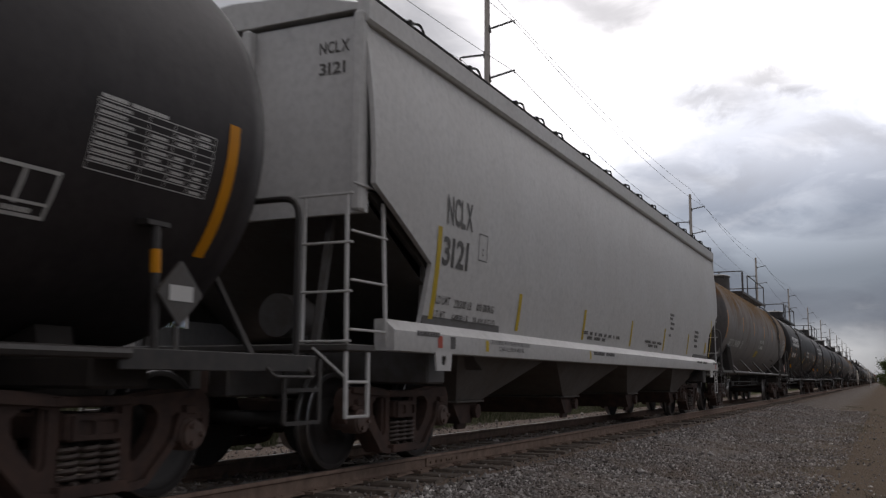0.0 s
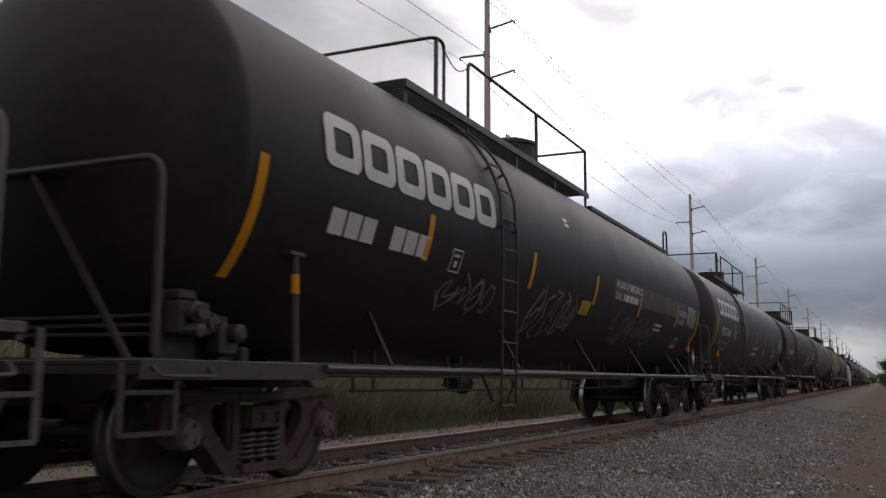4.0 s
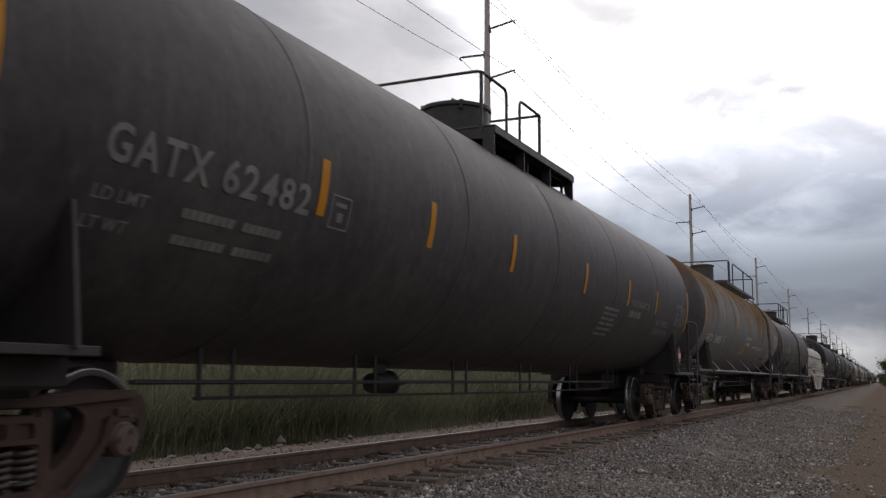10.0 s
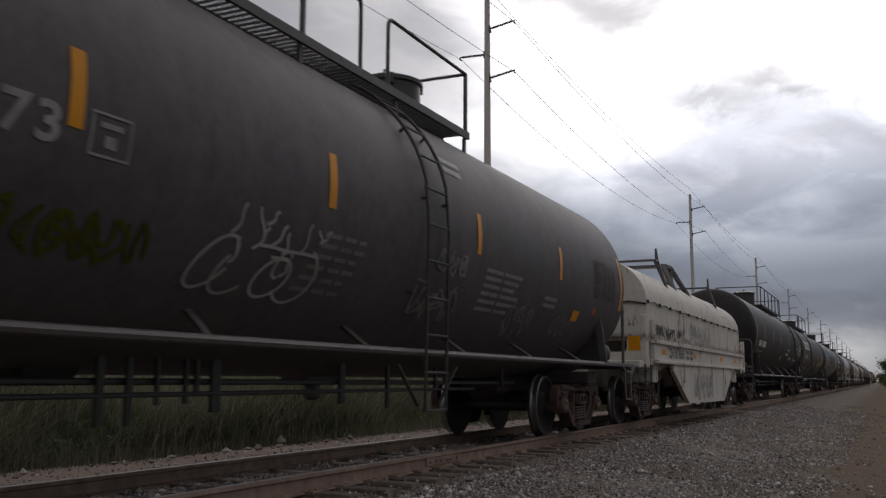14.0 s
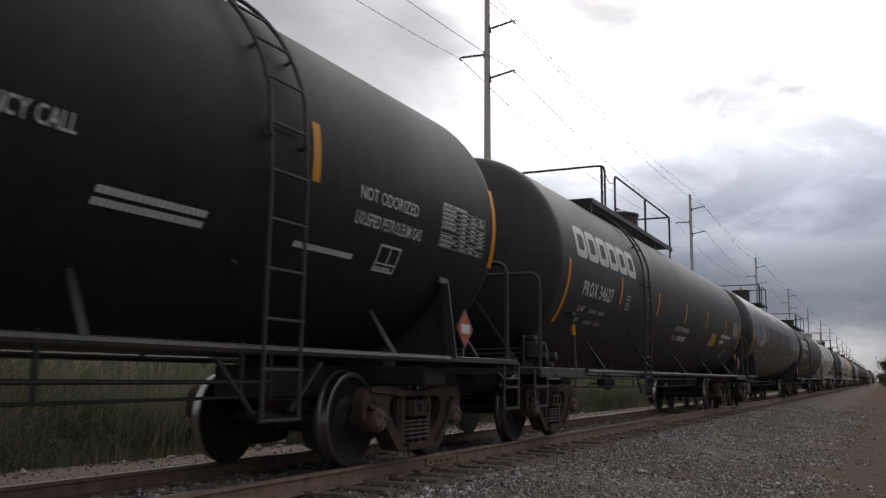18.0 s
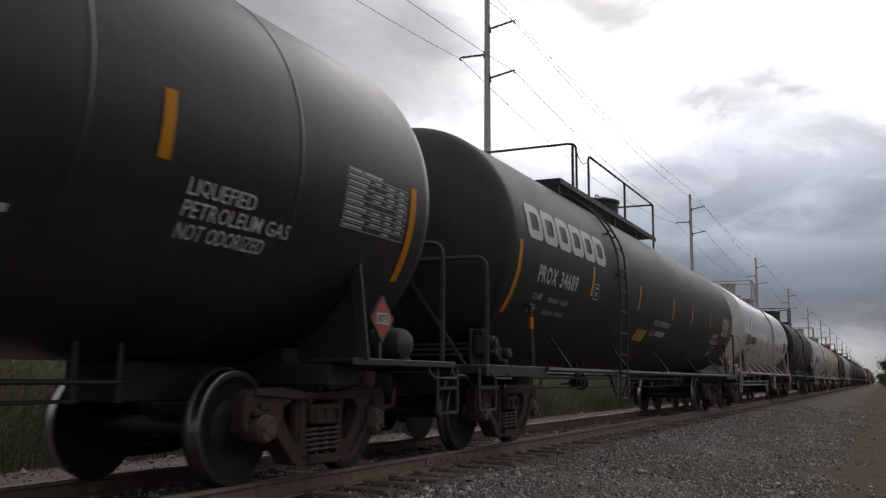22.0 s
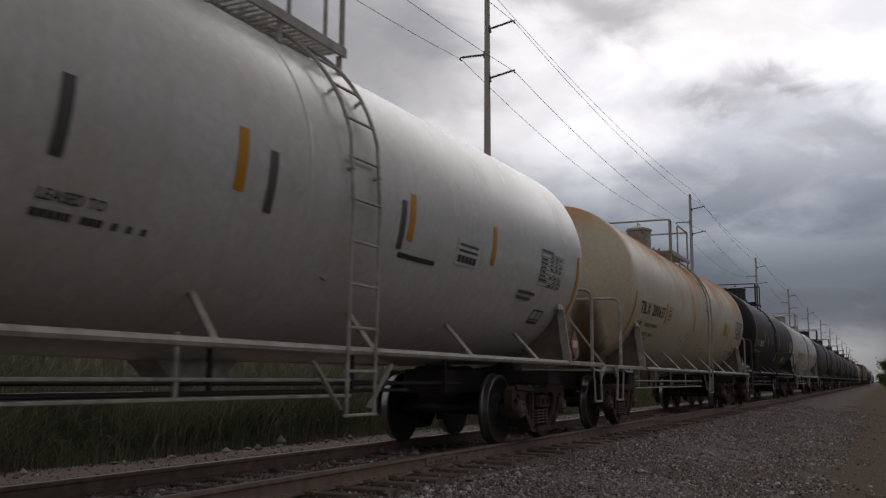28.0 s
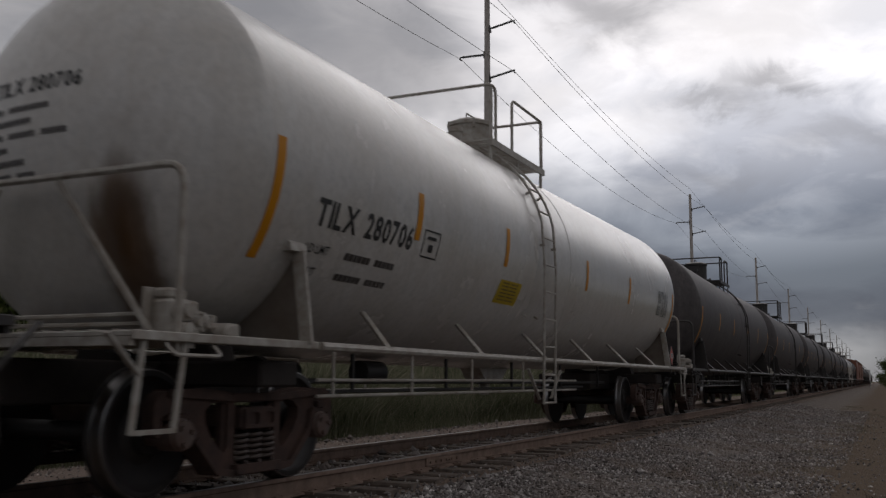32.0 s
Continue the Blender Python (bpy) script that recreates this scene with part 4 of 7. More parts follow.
def end_gear(car, L, R, zc, seam, trim, s, lpg, valves, up=0.0, plate=False):
    """Sill, coupler, platform, railings, steps and brake gear at one end: s = 1 front, -1 rear."""
    def Y(y):
        return y if s > 0 else L - y

    key = (round(L, 2), R, zc, s, lpg, trim.name, up, plate)

    def sill(bm):
        y0, y1 = sorted((Y(0.42), Y(3.9)))
        box(bm, -0.29, 0.29, y0, y1, 0.66, 0.98, 0.015)
        y0, y1 = sorted((Y(2.0), Y(2.5)))
        box(bm, -1.28, 1.28, y0, y1, 0.78, 0.98, 0.02)
        sad = []
        for i in range(9):
            q = radians(-90 - 52 + 104 * i / 8)
            sad.append(((R + 0.012) * math.cos(q), zc + (R + 0.012) * math.sin(q)))
        wide = 0.74
        slab(bm, [(-wide, 0.97), (wide, 0.97)] + [p for p in sad[::-1] if abs(p[0]) <= wide], [], y0 + 0.1, y1 - 0.1, "y")
        slab(bm, [(-0.5, 0.97), (0.5, 0.97)] + [p for p in sad[::-1] if abs(p[0]) < 0.62], [], min(Y(3.2), Y(3.3)), max(Y(3.2), Y(3.3)), "y")
    add("stub_sill", kept(("stub_sill", *key), sill, UNDER), car)

    def coupler(bm):
        y0, y1 = sorted((Y(0.14), Y(0.6)))
        box(bm, -0.09, 0.09, y0, y1, 0.79, 0.94, 0.02)
        pts = [(-0.20, 0.20), (-0.20, 0.10), (-0.11, -0.02), (0.04, -0.02), (0.07, 0.08), (0.16, 0.06), (0.18, -0.03), (0.22, 0.0), (0.22, 0.16), (0.08, 0.24)]
        slab(bm, [(x * s, Y(y)) for x, y in pts], [], 0.72, 1.0, "z")
        tube(bm, [(0.30 * s, Y(0.5), 0.72), (0.38 * s, Y(0.3), 0.55), (0.30 * s, Y(0.05), 0.47), (0.12 * s, Y(0.0), 0.52)], 0.028, 7)
    add("coupler", kept(("coupler", *key), coupler, CAST), car)

    def deck(bm):
        y0, y1 = sorted((Y(0.42), Y(0.98)))
        box(bm, -1.48, 1.48, y0, y1, 0.985 + up, 1.02 + up, 0.006)
        for y in (0.42, 0.96):
            a, b = sorted((Y(y), Y(y + 0.035)))
            box(bm, -1.48, 1.48, a, b, 0.93 + up, 0.985 + up)
        for t in (-1, 1):
            a, b = sorted((Y(0.98), Y(2.5)))
            x0, x1 = sorted((t * 1.0, t * 1.48))
            box(bm, x0, x1, a + 0.002, b, 0.985 + up, 1.02 + up, 0.006)
            a, b = sorted((Y(0.42), Y(2.5)))
            x0, x1 = sorted((t * 1.482, t * 1.51))
            box(bm, x0, x1, a, b, (0.895 if lpg and not plate else 0.965) + up, 1.025 + up, 0.006)
        for i in range(14):
            x = -1.3 + 0.2 * i
            a, b = sorted((Y(0.46), Y(0.94)))
            box(bm, x - 0.01, x + 0.01, a, b, 1.021 + up, 1.034 + up)
    add("end_platform", kept(("deck", *key), deck, trim), car, None, "end platform with a grating deck")
    # railing across the end
    yr = 0.60 if lpg else 0.88
    by = 2.15 if lpg and not plate else 2.3
    top = 2.26
    add("end_railing", kept(("end_railing", *key), rail_line([(1.44, Y(yr), 1.0), (1.44, Y(yr), top), (-1.44, Y(yr), top), (-1.44, Y(yr), 1.0)], 0.027), trim), car)

    for x in (-0.38, 0.38):
        def post(bm):
            bar(bm, (0.8 * x, Y(yr), top - 0.04), (2.95 * x, Y(yr + 0.12), 1.02 + up), 0.05, 0.03)
        add("railing_brace", kept(("railing_brace", *key, x), post, trim), car)
    top_y, low_y, loop = ((0.30, 0.78), (0.30, 0.78), (0.52, 1.05, 0.86)) if lpg else ((0.55, 0.93), (0.47, 0.84), (0.71, 1.17, 0.99))
    for t in (-1, 1):
        hung = None
        for u, v in zip(top_y, low_y):
            side = kept(("step_side", *key, t, u), lambda bm: bar(bm, (t * 1.47, Y(u), 1.0 + up), (t * 1.47, Y(v), 0.51), 0.045, 0.018), trim)
            ob = add("side_bar" if hung else "sill_step", side, hung or car)
            hung = hung or ob
        for z in (0.51, 0.76) if lpg else (0.52,):
            add("tread", kept(("step_tread", *key, t, z), lambda bm: bar(bm, (t * 1.47, Y(low_y[0]), z), (t * 1.47, Y(low_y[1]), z), 0.03, 0.03), trim), hung)
        if not lpg:
            add("brace", kept(("step_brace", *key, t), lambda bm: bar(bm, (t * 1.47, Y(0.24), 1.0 + up), (t * 1.47, Y(0.52), 0.86), 0.04, 0.018), trim), hung)

        def grip(bm):
            a, b, z = loop
            tube(bm, bend([(t * 1.50, Y(a), z + 0.07), (t * 1.57, Y(a), z), (t * 1.57, Y(b), z), (t * 1.50, Y(b), z + 0.07)], 0.05), 0.013, 6)
        add("grab_iron", kept(("step_grip", *key, t), grip, trim), car)

        def bracket(bm):
            y = Y(by)
            if lpg and not plate:
                tube(bm, [(t * 1.44, y, 1.0 + up), (t * 1.41, y, 1.80)], 0.03, 8)
                slab(bm, [(t * 1.20, 1.80), (t * 1.44, 1.80), (t * 1.44, 1.83), (t * 1.20, 1.86)], [], y - 0.10, y + 0.10, "y")
            else:
                bar(bm, (t * 1.49, y, 1.0 + up), (t * 1.39, y, 1.84), 0.03, 0.11)
                slab(bm, [(t * 1.20, 1.83), (t * 1.41, 1.84), (t * 1.40, 1.90), (t * 1.30, 1.97), (t * 1.20, 1.90)], [], y - 0.13, y + 0.09, "y")
        post = add("bracket_post", kept(("bracket_post", *key, t), bracket, trim), car)
        if plate or not lpg:
            def web(bm):
                y = Y(by)
                slab(bm, [(t * 1.44, 1.0 + up), (t * 1.36, 1.82), (t * 1.28, 1.83), (t * 1.17, 1.66), (t * 1.03, 1.5), (t * 0.78, 1.3), (t * 0.78, 1.0 + up)], [], y + 0.06, y + 0.08, "y")
            add("saddle_web", kept(("saddle_web", *key, t), web, WEB if trim is TRIM_PALE else TRIM_BLACK), car)
        if lpg and not plate and t > 0:
            bm = bmesh.new()
            tube(bm, [(1.4215, Y(by), 1.50), (1.416, Y(by), 1.65)], 0.034, 8)
            part("reflector", bm, ORANGE, post, "amber reflector band")
    if s < 0 and (not lpg or plate and up == 0):
        def reservoir(bm):
            lathe(bm, [(0.34, 0.03), (0.36, 0.11), (0.41, 0.155), (0.60, 0.16), (1.08, 0.16), (1.13, 0.155), (1.18, 0.11), (1.20, 0.03)], 20, "x", (0, Y(0.86), 1.20 + up))
            for x in (0.5, 1.02):
                lathe(bm, [(x, 0.166), (x + 0.05, 0.166)], 20, "x", (0, Y(0.86), 1.20 + up))
                bar(bm, (x + 0.025, Y(0.86), 1.02 + up), (x + 0.025, Y(0.86), 1.06 + up), 0.05, 0.2)
        add("air_reservoir", kept(("air_reservoir", *key), reservoir, TRIM_GREY if trim is TRIM_BLACK else trim), car, None, "round-ended steel air tank on the end platform")
    if valves:
        pale = trim if lpg or trim is not TRIM_BLACK else TRIM_PALE
        y = Y(1.1 if lpg else 1.05)
        d = s

        def valve(bm):
            a, b = sorted((y, y + 0.30 * d))
            box(bm, 1.02, 1.05, a - 0.06, b + 0.06, 1.0 + up, 1.46, 0.005)
            box(bm, 1.05, 1.22, a, b, 1.14, 1.38, 0.02)
            lathe(bm, [(1.20, 0.075), (1.29, 0.075), (1.30, 0.05), (1.33, 0.05)], 12, "x", (0, y + 0.08 * d, 1.30))
            lathe(bm, [(1.20, 0.085), (1.27, 0.085), (1.28, 0.04), (1.31, 0.03)], 12, "x", (0, y + 0.21 * d, 1.23))
            lathe(bm, [(1.20, 0.05), (1.34, 0.05), (1.345, 0.03)], 10, "x", (0, y + 0.06 * d, 1.17))
            box(bm, 1.05, 1.18, y + 0.02 * d - 0.0 if d > 0 else y - 0.2, y + 0.2 if d > 0 else y - 0.02, 1.38, 1.46, 0.02)
            lathe(bm, [(b, 0.06), (b + 0.08, 0.06), (b + 0.09, 0.08), (b + 0.12, 0.08)], 12, "y", (1.13, 0, 1.24))
            for i in range(6):
                q = math.pi * i / 3
                lathe(bm, [(1.27, 0.012), (1.30, 0.012)], 6, "x", (0, y + 0.21 * d + 0.065 * math.cos(q), 1.23 + 0.065 * math.sin(q)))
        v = add("brake_valve", kept(("brake_valve", *key), valve, pale), car, None, "brake control valve with pipes")

        def relay(bm):
            a, b = sorted((y + 0.42 * d, y + 0.62 * d))
            box(bm, 1.08, 1.24, a, b, 1.06 + up, 1.24, 0.03)
            lathe(bm, [(1.22, 0.07), (1.32, 0.07), (1.34, 0.045)], 14, "x", (0, y + 0.52 * d, 1.17))
            lathe(bm, [(1.22, 0.045), (1.29, 0.045), (1.30, 0.02)], 10, "z", (1.15, y + 0.5 * d, 0))
        add("relay_valve", kept(("relay_valve", *key), relay, pale), v)

        def block(bm):
            a, b = sorted((y + 0.7 * d, y + 0.80 * d))
            box(bm, 1.10, 1.2, a, b, 1.02 + up, 1.14 + up, 0.02)
        add("junction_block", kept(("junction_block", *key), block, pale), v)
        for i in range(3):
            def pipe(bm):
                tube(bm, bend([(1.05, y + 0.1 * d, 1.15 + 0.07 * i), (0.5, y - 0.2 * d, 1.14 + 0.06 * i), (-0.9, y - 0.25 * d, 1.14 + 0.06 * i)], 0.1), 0.016, 6)
            add("air_pipe", kept(("air_pipe", *key, i), pipe, trim), v)

        def wheel(bm):
            pts = [(-1.15 + 0.27 * math.cos(q), Y(0.42), 1.95 + 0.27 * math.sin(q)) for q in (2 * math.pi * i / 22 for i in range(23))]
            tube(bm, pts, 0.014, 6)
            for i in range(5):
                q = 2 * math.pi * i / 5
                tube(bm, [(-1.15, Y(0.46), 1.95), (-1.15 + 0.27 * math.cos(q), Y(0.42), 1.95 + 0.27 * math.sin(q))], 0.011, 5)
            box(bm, -1.30, -1.0, min(Y(0.48), Y(0.66)), max(Y(0.48), Y(0.66)), 1.62, 2.0, 0.03)
            bar(bm, (-1.15, Y(0.57), 1.62), (-1.15, Y(0.57), 1.0), 0.06, 0.05)
        add("brake_wheel", kept(("brake_wheel", *key), wheel, trim), car)


def side_ladder(car, R, zc, y, trim, w=0.46, low=0.55):
    off = R + 0.065
    arc = []
    for i in range(10):
        q = radians(13 + 52 * i / 9)
        arc.append((off * math.cos(q), zc + off * math.sin(q)))
    path = [p for p in ((R + 0.03, low), (R + 0.035, 0.95), (R + 0.045, 1.6), (R + 0.06, 2.3)) if p[1] < arc[0][1] - 0.2] + arc
    key = (R, zc, trim.name)

    def stile(bm):
        tube(bm, [(x, 0, z) for x, z in path], 0.018, 6)
        for z in (1.7, 2.6, 3.3):
            q = math.asin((z - zc) / R)
            tube(bm, [((R - 0.01) * math.cos(q), 0, zc + (R - 0.01) * math.sin(q)), ((R + 0.07) * math.cos(q), 0, zc + (R + 0.07) * math.sin(q))], 0.018, 6)
    sm = kept(("stile", *key), stile, trim)
    ladder = add("ladder", sm, car, pose(0, y, 0))
    add("stile", sm, ladder, pose(0, w, 0))
    rung = kept(("rung", *key), lambda bm: tube(bm, [(0, -0.03, 0), (0, w + 0.03, 0)], 0.014, 6), trim)
    pts = [Vector((x, 0, z)) for x, z in path]
    d, want = 0.0, 0.0
    for a, b in zip(pts, pts[1:]):
        n = (b - a).length
        while want <= d + n:
            p = a + (b - a) * ((want - d) / n)
            add("rung", rung, ladder, pose(p.x, 0, p.z))
            want += 0.36
        d += n

    def brace(bm):
        bar(bm, (1.5, 0, 0.60), (1.5, 0.42, 0.98), 0.035, 0.02)
    bmsh = kept(("brace", trim.name), brace, trim)
    add("brace", bmsh, ladder, pose(0, w, 0))
    add("brace", bmsh, ladder, pose(0, 0, 0) @ Matrix.Diagonal((1, -1, 1, 1)))


def top_gear(car, L, R, zc, trim, y0, y1, gap, dome_y, dome_r, style):
    top = zc + R
    key = (round(L, 2), R, zc, y0, y1, gap, dome_y, style, trim.name)

    walkway = None
    for t in (-1, 1):
        x0, x1 = sorted((t * 0.52, t * 0.98))
        for x in (x0, x1 - 0.035):
            def beam(bm):
                box(bm, x, x + 0.035, y0, y1, top - 0.14, top - 0.05)
            ob = add("walkway" if walkway is None else "beam", kept(("beam", *key, x), beam, trim), walkway or car)
            walkway = walkway or ob

        def grating(bm):
            n = int((y1 - y0) / 0.09)
            for i in range(n + 1):
                y = y0 + (y1 - y0) * i / n
                box(bm, x0 + 0.03, x1 - 0.03, y - 0.016, y + 0.016, top - 0.075, top - 0.052)
        tagged(add("grating", kept(("grating", *key, t), grating, trim), walkway), kind="stuff")
        if style == "deck":
            def plate(bm):
                box(bm, *sorted((t * 0.50, t * 1.12)), y0 - 0.02, y1 + 0.02, top - 0.045, top - 0.02, 0.006)
                box(bm, *sorted((t * 1.09, t * 1.12)), y0 - 0.02, y1 + 0.02, top - 0.13, top - 0.045)
            add("deck_plate", kept(("deck_plate", *key, t), plate, trim), walkway)
            for i in range(4):
                def gusset(bm):
                    y = y0 + (y1 - y0) * i / 3
                    slab(bm, [(t * 0.55, top - 0.05), (t * 1.10, top - 0.05), (t * 1.10, zc + math.sqrt(R * R - 1.21) - 0.03), (t * 0.98, zc + math.sqrt(R * R - 0.96) - 0.03), (t * 0.95, top - 0.2), (t * 0.55, top - 0.16)], [], y - 0.015, y + 0.015, "y")
                add("gusset", kept(("gusset", *key, t, i), gusset, trim), walkway)
        k = max(2, int((y1 - y0) / 1.5))
        for i in range(k + 1):
            for x in (0.93, 0.55):
                def support(bm):
                    bar(bm, (t * x, 0, top - 0.14), (t * x, 0, zc + math.sqrt(R * R - x ** 2) - 0.02), 0.06, 0.03)
                add("support", kept(("support", R, zc, t, x, trim.name), support, trim), walkway, pose(0, y0 + 0.06 + (y1 - y0 - 0.12) * i / k, 0))
    hi = top + 0.72
    xs = 0.92

    a, b, ys, ye = (*gap, y0 + 0.06, y1) if len(gap) == 2 else (*gap, y1)[:4]
    railing = None

    def piece(name, tag, build):
        nonlocal railing
        ob = add(name if railing else "top_railing", kept(("top_railing", *key, tag), build, trim), railing or car)
        railing = railing or ob

    def line(tag, pts):
        piece("rail", tag, lambda bm: tube(bm, bend(pts, 0.10, 3), 0.022, 7))

    def post(x, y, z1=hi):
        piece("post", (x, round(y, 3)), lambda bm: bar(bm, (x, y, top - 0.12), (x, y, z1), 0.04, 0.04))
    # near side: a hoop before the gap at the ladder and a longer one after it
    line("hoop", [(-xs, ys, hi), (xs, ys, hi), (xs, a, hi), (xs, a, top - 0.1)])
    k = max(1, round((a - ys) / 1.4))
    for i in range(k):
        post(xs, ys + 0.03 + (a - ys) * i / k, hi - 0.03)
    line("long", [(xs, b, top - 0.1), (xs, b, hi), (xs, ye, hi)])
    k = max(1, round((ye - b) / 2.2))
    for i in range(1, k + 1):
        post(xs, b + (ye - b) * i / k)
    if style == "open" and a - ys < 1:
        piece("chain", "chain", lambda bm: tube(bm, [(xs, a + (b - a) * q / 8, hi - 0.08 - 0.14 * math.sin(math.pi * q / 8)) for q in range(9)], 0.008, 5))
    # far side and the rear
    line("far", [(-xs, ys, hi), (-xs, ye, hi)])
    k = max(2, round((ye - ys) / 1.4))
    for i in range(k + 1):
        post(-xs, ys + (ye - ys) * i / k)
    line("rear", [(xs, ye, hi), (-xs, ye, hi)])

    def dome(bm):
        z = top - 0.08
        g = 0.22
        lathe(bm, [(z, dome_r), (z + 0.42 + g, dome_r), (z + 0.43 + g, dome_r + 0.03), (z + 0.48 + g, dome_r + 0.03), (z + 0.54 + g, dome_r * 0.7), (z + 0.56 + g, 0.05)], 28, "z", (0, dome_y, 0))
        z += g
        tube(bm, bend([(0, dome_y - 0.14, z + 0.53), (0, dome_y - 0.14, z + 0.63), (0, dome_y + 0.14, z + 0.63), (0, dome_y + 0.14, z + 0.53)], 0.03, 2), 0.014, 6)
        for q in (0.6, 2.2, 3.9, 5.3):
            box(bm, dome_r * math.cos(q) - 0.03, dome_r * math.cos(q) + 0.03, dome_y + dome_r * math.sin(q) - 0.03, dome_y + dome_r * math.sin(q) + 0.03, z + 0.36, z + 0.5, 0.006)
    add("valve_housing", kept(("valve_housing", *key, dome_r), dome, trim), car)
    if style in ("dot111", "tall"):
        def cover(bm):
            z = top - 0.05
            lathe(bm, [(z, 0.30), (z + 0.16, 0.30), (z + 0.17, 0.34), (z + 0.22, 0.34), (z + 0.25, 0.2)], 22, "z", (0, dome_y + 0.85, 0))
        manway = add("manway", kept(("manway", *key), cover, trim), car)
        for i in range(8):
            q = 2 * math.pi * i / 8
            add("eyebolt", kept(("eyebolt", trim.name), lambda bm: box(bm, -0.025, 0.025, -0.025, 0.025, 0.07, 0.23, 0.006), trim), manway, pose(0.33 * math.cos(q), dome_y + 0.85 + 0.33 * math.sin(q), top))

        def vent(bm):
            z = top - 0.05
            lathe(bm, [(z, 0.08), (z + 0.35, 0.08), (z + 0.36, 0.11), (z + 0.42, 0.11)], 14, "z", (0.1, dome_y - 0.75, 0))
        add("relief_valve", kept(("relief_valve", *key), vent, trim), car)


def top_tail(car, R, zc, y0, y1, trim):
    """A narrow grating that runs on along the top to a small hoop at its end."""
    top = zc + R - 0.23

    def beams(bm):
        for x in (0.70, 0.98):
            box(bm, x, x + 0.03, y0, y1, top - 0.10, top - 0.03)
        k = int((y1 - y0) / 1.4)
        for i in range(k + 1):
            y = y0 + (y1 - y0) * i / k
            for x in (0.715, 0.995):
                bar(bm, (x, y, top - 0.06), (x, y, zc + math.sqrt(R * R - x * x) - 0.02), 0.04, 0.03)
    tail = add("top_walk", kept(("top_walk", R, zc, y0, y1), beams, trim), car)

    def grating(bm):
        n = int((y1 - y0) / 0.09)
        for i in range(n + 1):
            y = y0 + (y1 - y0) * i / n
            box(bm, 0.73, 0.98, y - 0.016, y + 0.016, top - 0.055, top - 0.032)
    tagged(add("grating", kept(("tail_grating", R, zc, y0, y1), grating, trim), tail), kind="stuff")
    add("hoop", kept(("tail_hoop", R, zc, y1), rail_line([(0.99, y1 - 0.42, top - 0.05), (0.99, y1 - 0.42, top + 0.40), (0.99, y1 - 0.04, top + 0.44), (0.99, y1 - 0.04, top - 0.05)], 0.022), trim), tail)


def placard(car, m, digits="", mat=None):
    def build(bm):
        slab(bm, [(0, -0.19), (0.19, 0), (0, 0.19), (-0.19, 0)], [], 0.0, 0.006)
    mat = mat or RED
    p = add("placard", kept(("placard", mat.name), build, mat), car, m, "red diamond hazard placard" if mat is RED else "")

    def panel(bm):
        slab(bm, [(-0.11, -0.05), (0.11, -0.05), (0.11, 0.05), (-0.11, 0.05)], [], 0.009, 0.012)
    add("number_panel", kept(("number_panel",), panel, LETTER_WHITE), p)
    if digits:
        part("lettering", text_mesh(digits, 0.18, 0.075, lambda u, v: Vector((0.0155, u - 0.09, v - 0.0375))), LETTER_BLACK, p)

    def holder(bm):
        for a, b in (((0, -0.2), (0.2, 0)), ((0.2, 0), (0, 0.2)), ((0, 0.2), (-0.2, 0)), ((-0.2, 0), (0, -0.2))):
            bar(bm, (-0.004, a[0], a[1]), (-0.004, b[0], b[1]), 0.02, 0.02)
        bar(bm, (-0.02, 0, -0.36), (-0.02, 0, 0.1), 0.04, 0.012)
    add("holder", kept(("holder",), holder, TRIM_GREY), p)


def stripes(car, R, zc, spots, mat=None, z_end=1.67, w=0.11):
    """Reflective stripes: the end ones long, the rest short."""
    for y, z0, z1 in spots:
        def build(bm):
            wrap = on_side(R, zc, 0, z0, 0.005)
            length = R * (math.asin((z1 - zc) / R) - math.asin((z0 - zc) / R))
            patch(bm, -w / 2, w / 2, 0, length, wrap, 1, 8)
        add("reflective_stripe", kept(("reflective_stripe", R, zc, z0, z1, (mat or ORANGE).name), build, mat or ORANGE), car, pose(0, y, 0))


def side_writing(car, R, zc, rows, mat):
    """Rows of bars on the tank's side: (y, z, height, widths)."""
    bm = bmesh.new()
    for y, z, h, widths in rows:
        bars(bm, 0, 0, widths, h, h * 1.3, on_side(R, zc, y, z, 0.006))
    tagged(part("stencil", bm, mat, car, "rows of small worn stencilled data"), kind="stuff")


def letters(car, text, w, h, wrap, mat):
    """Large lettering, each letter a part of its own."""
    bm = text_mesh(text, w, h, wrap)
    todo = set(bm.faces)
    groups = []
    while todo:
        stack, isle = [todo.pop()], []
        while stack:
            f = stack.pop()
            isle.append(f)
            for v in f.verts:
                for g in v.link_faces:
                    if g in todo:
                        todo.discard(g)
                        stack.append(g)
        groups.append(isle)
    groups.sort(key=lambda isle: min(v.co.y for f in isle for v in f.verts))
    for isle in groups:
        one = bmesh.new()
        made = {}
        for f in isle:
            for v in f.verts:
                if v not in made:
                    made[v] = one.verts.new(v.co)
            one.faces.new([made[v] for v in f.verts])
        part("letter", one, mat, car)
    bm.free()


def small_text(car, text, w, h, wrap, mat):
    tagged(part("lettering", text_mesh(text, w, h, wrap, bold=0.012), mat, car), kind="stuff")


def side_text(car, R, zc, text, y, z, w, h, mat):
    if h > 0.2:
        letters(car, text, w, h, on_side(R, zc, y, z, 0.006), mat)
    else:
        small_text(car, text, w, h, on_side(R, zc, y, z, 0.006), mat)


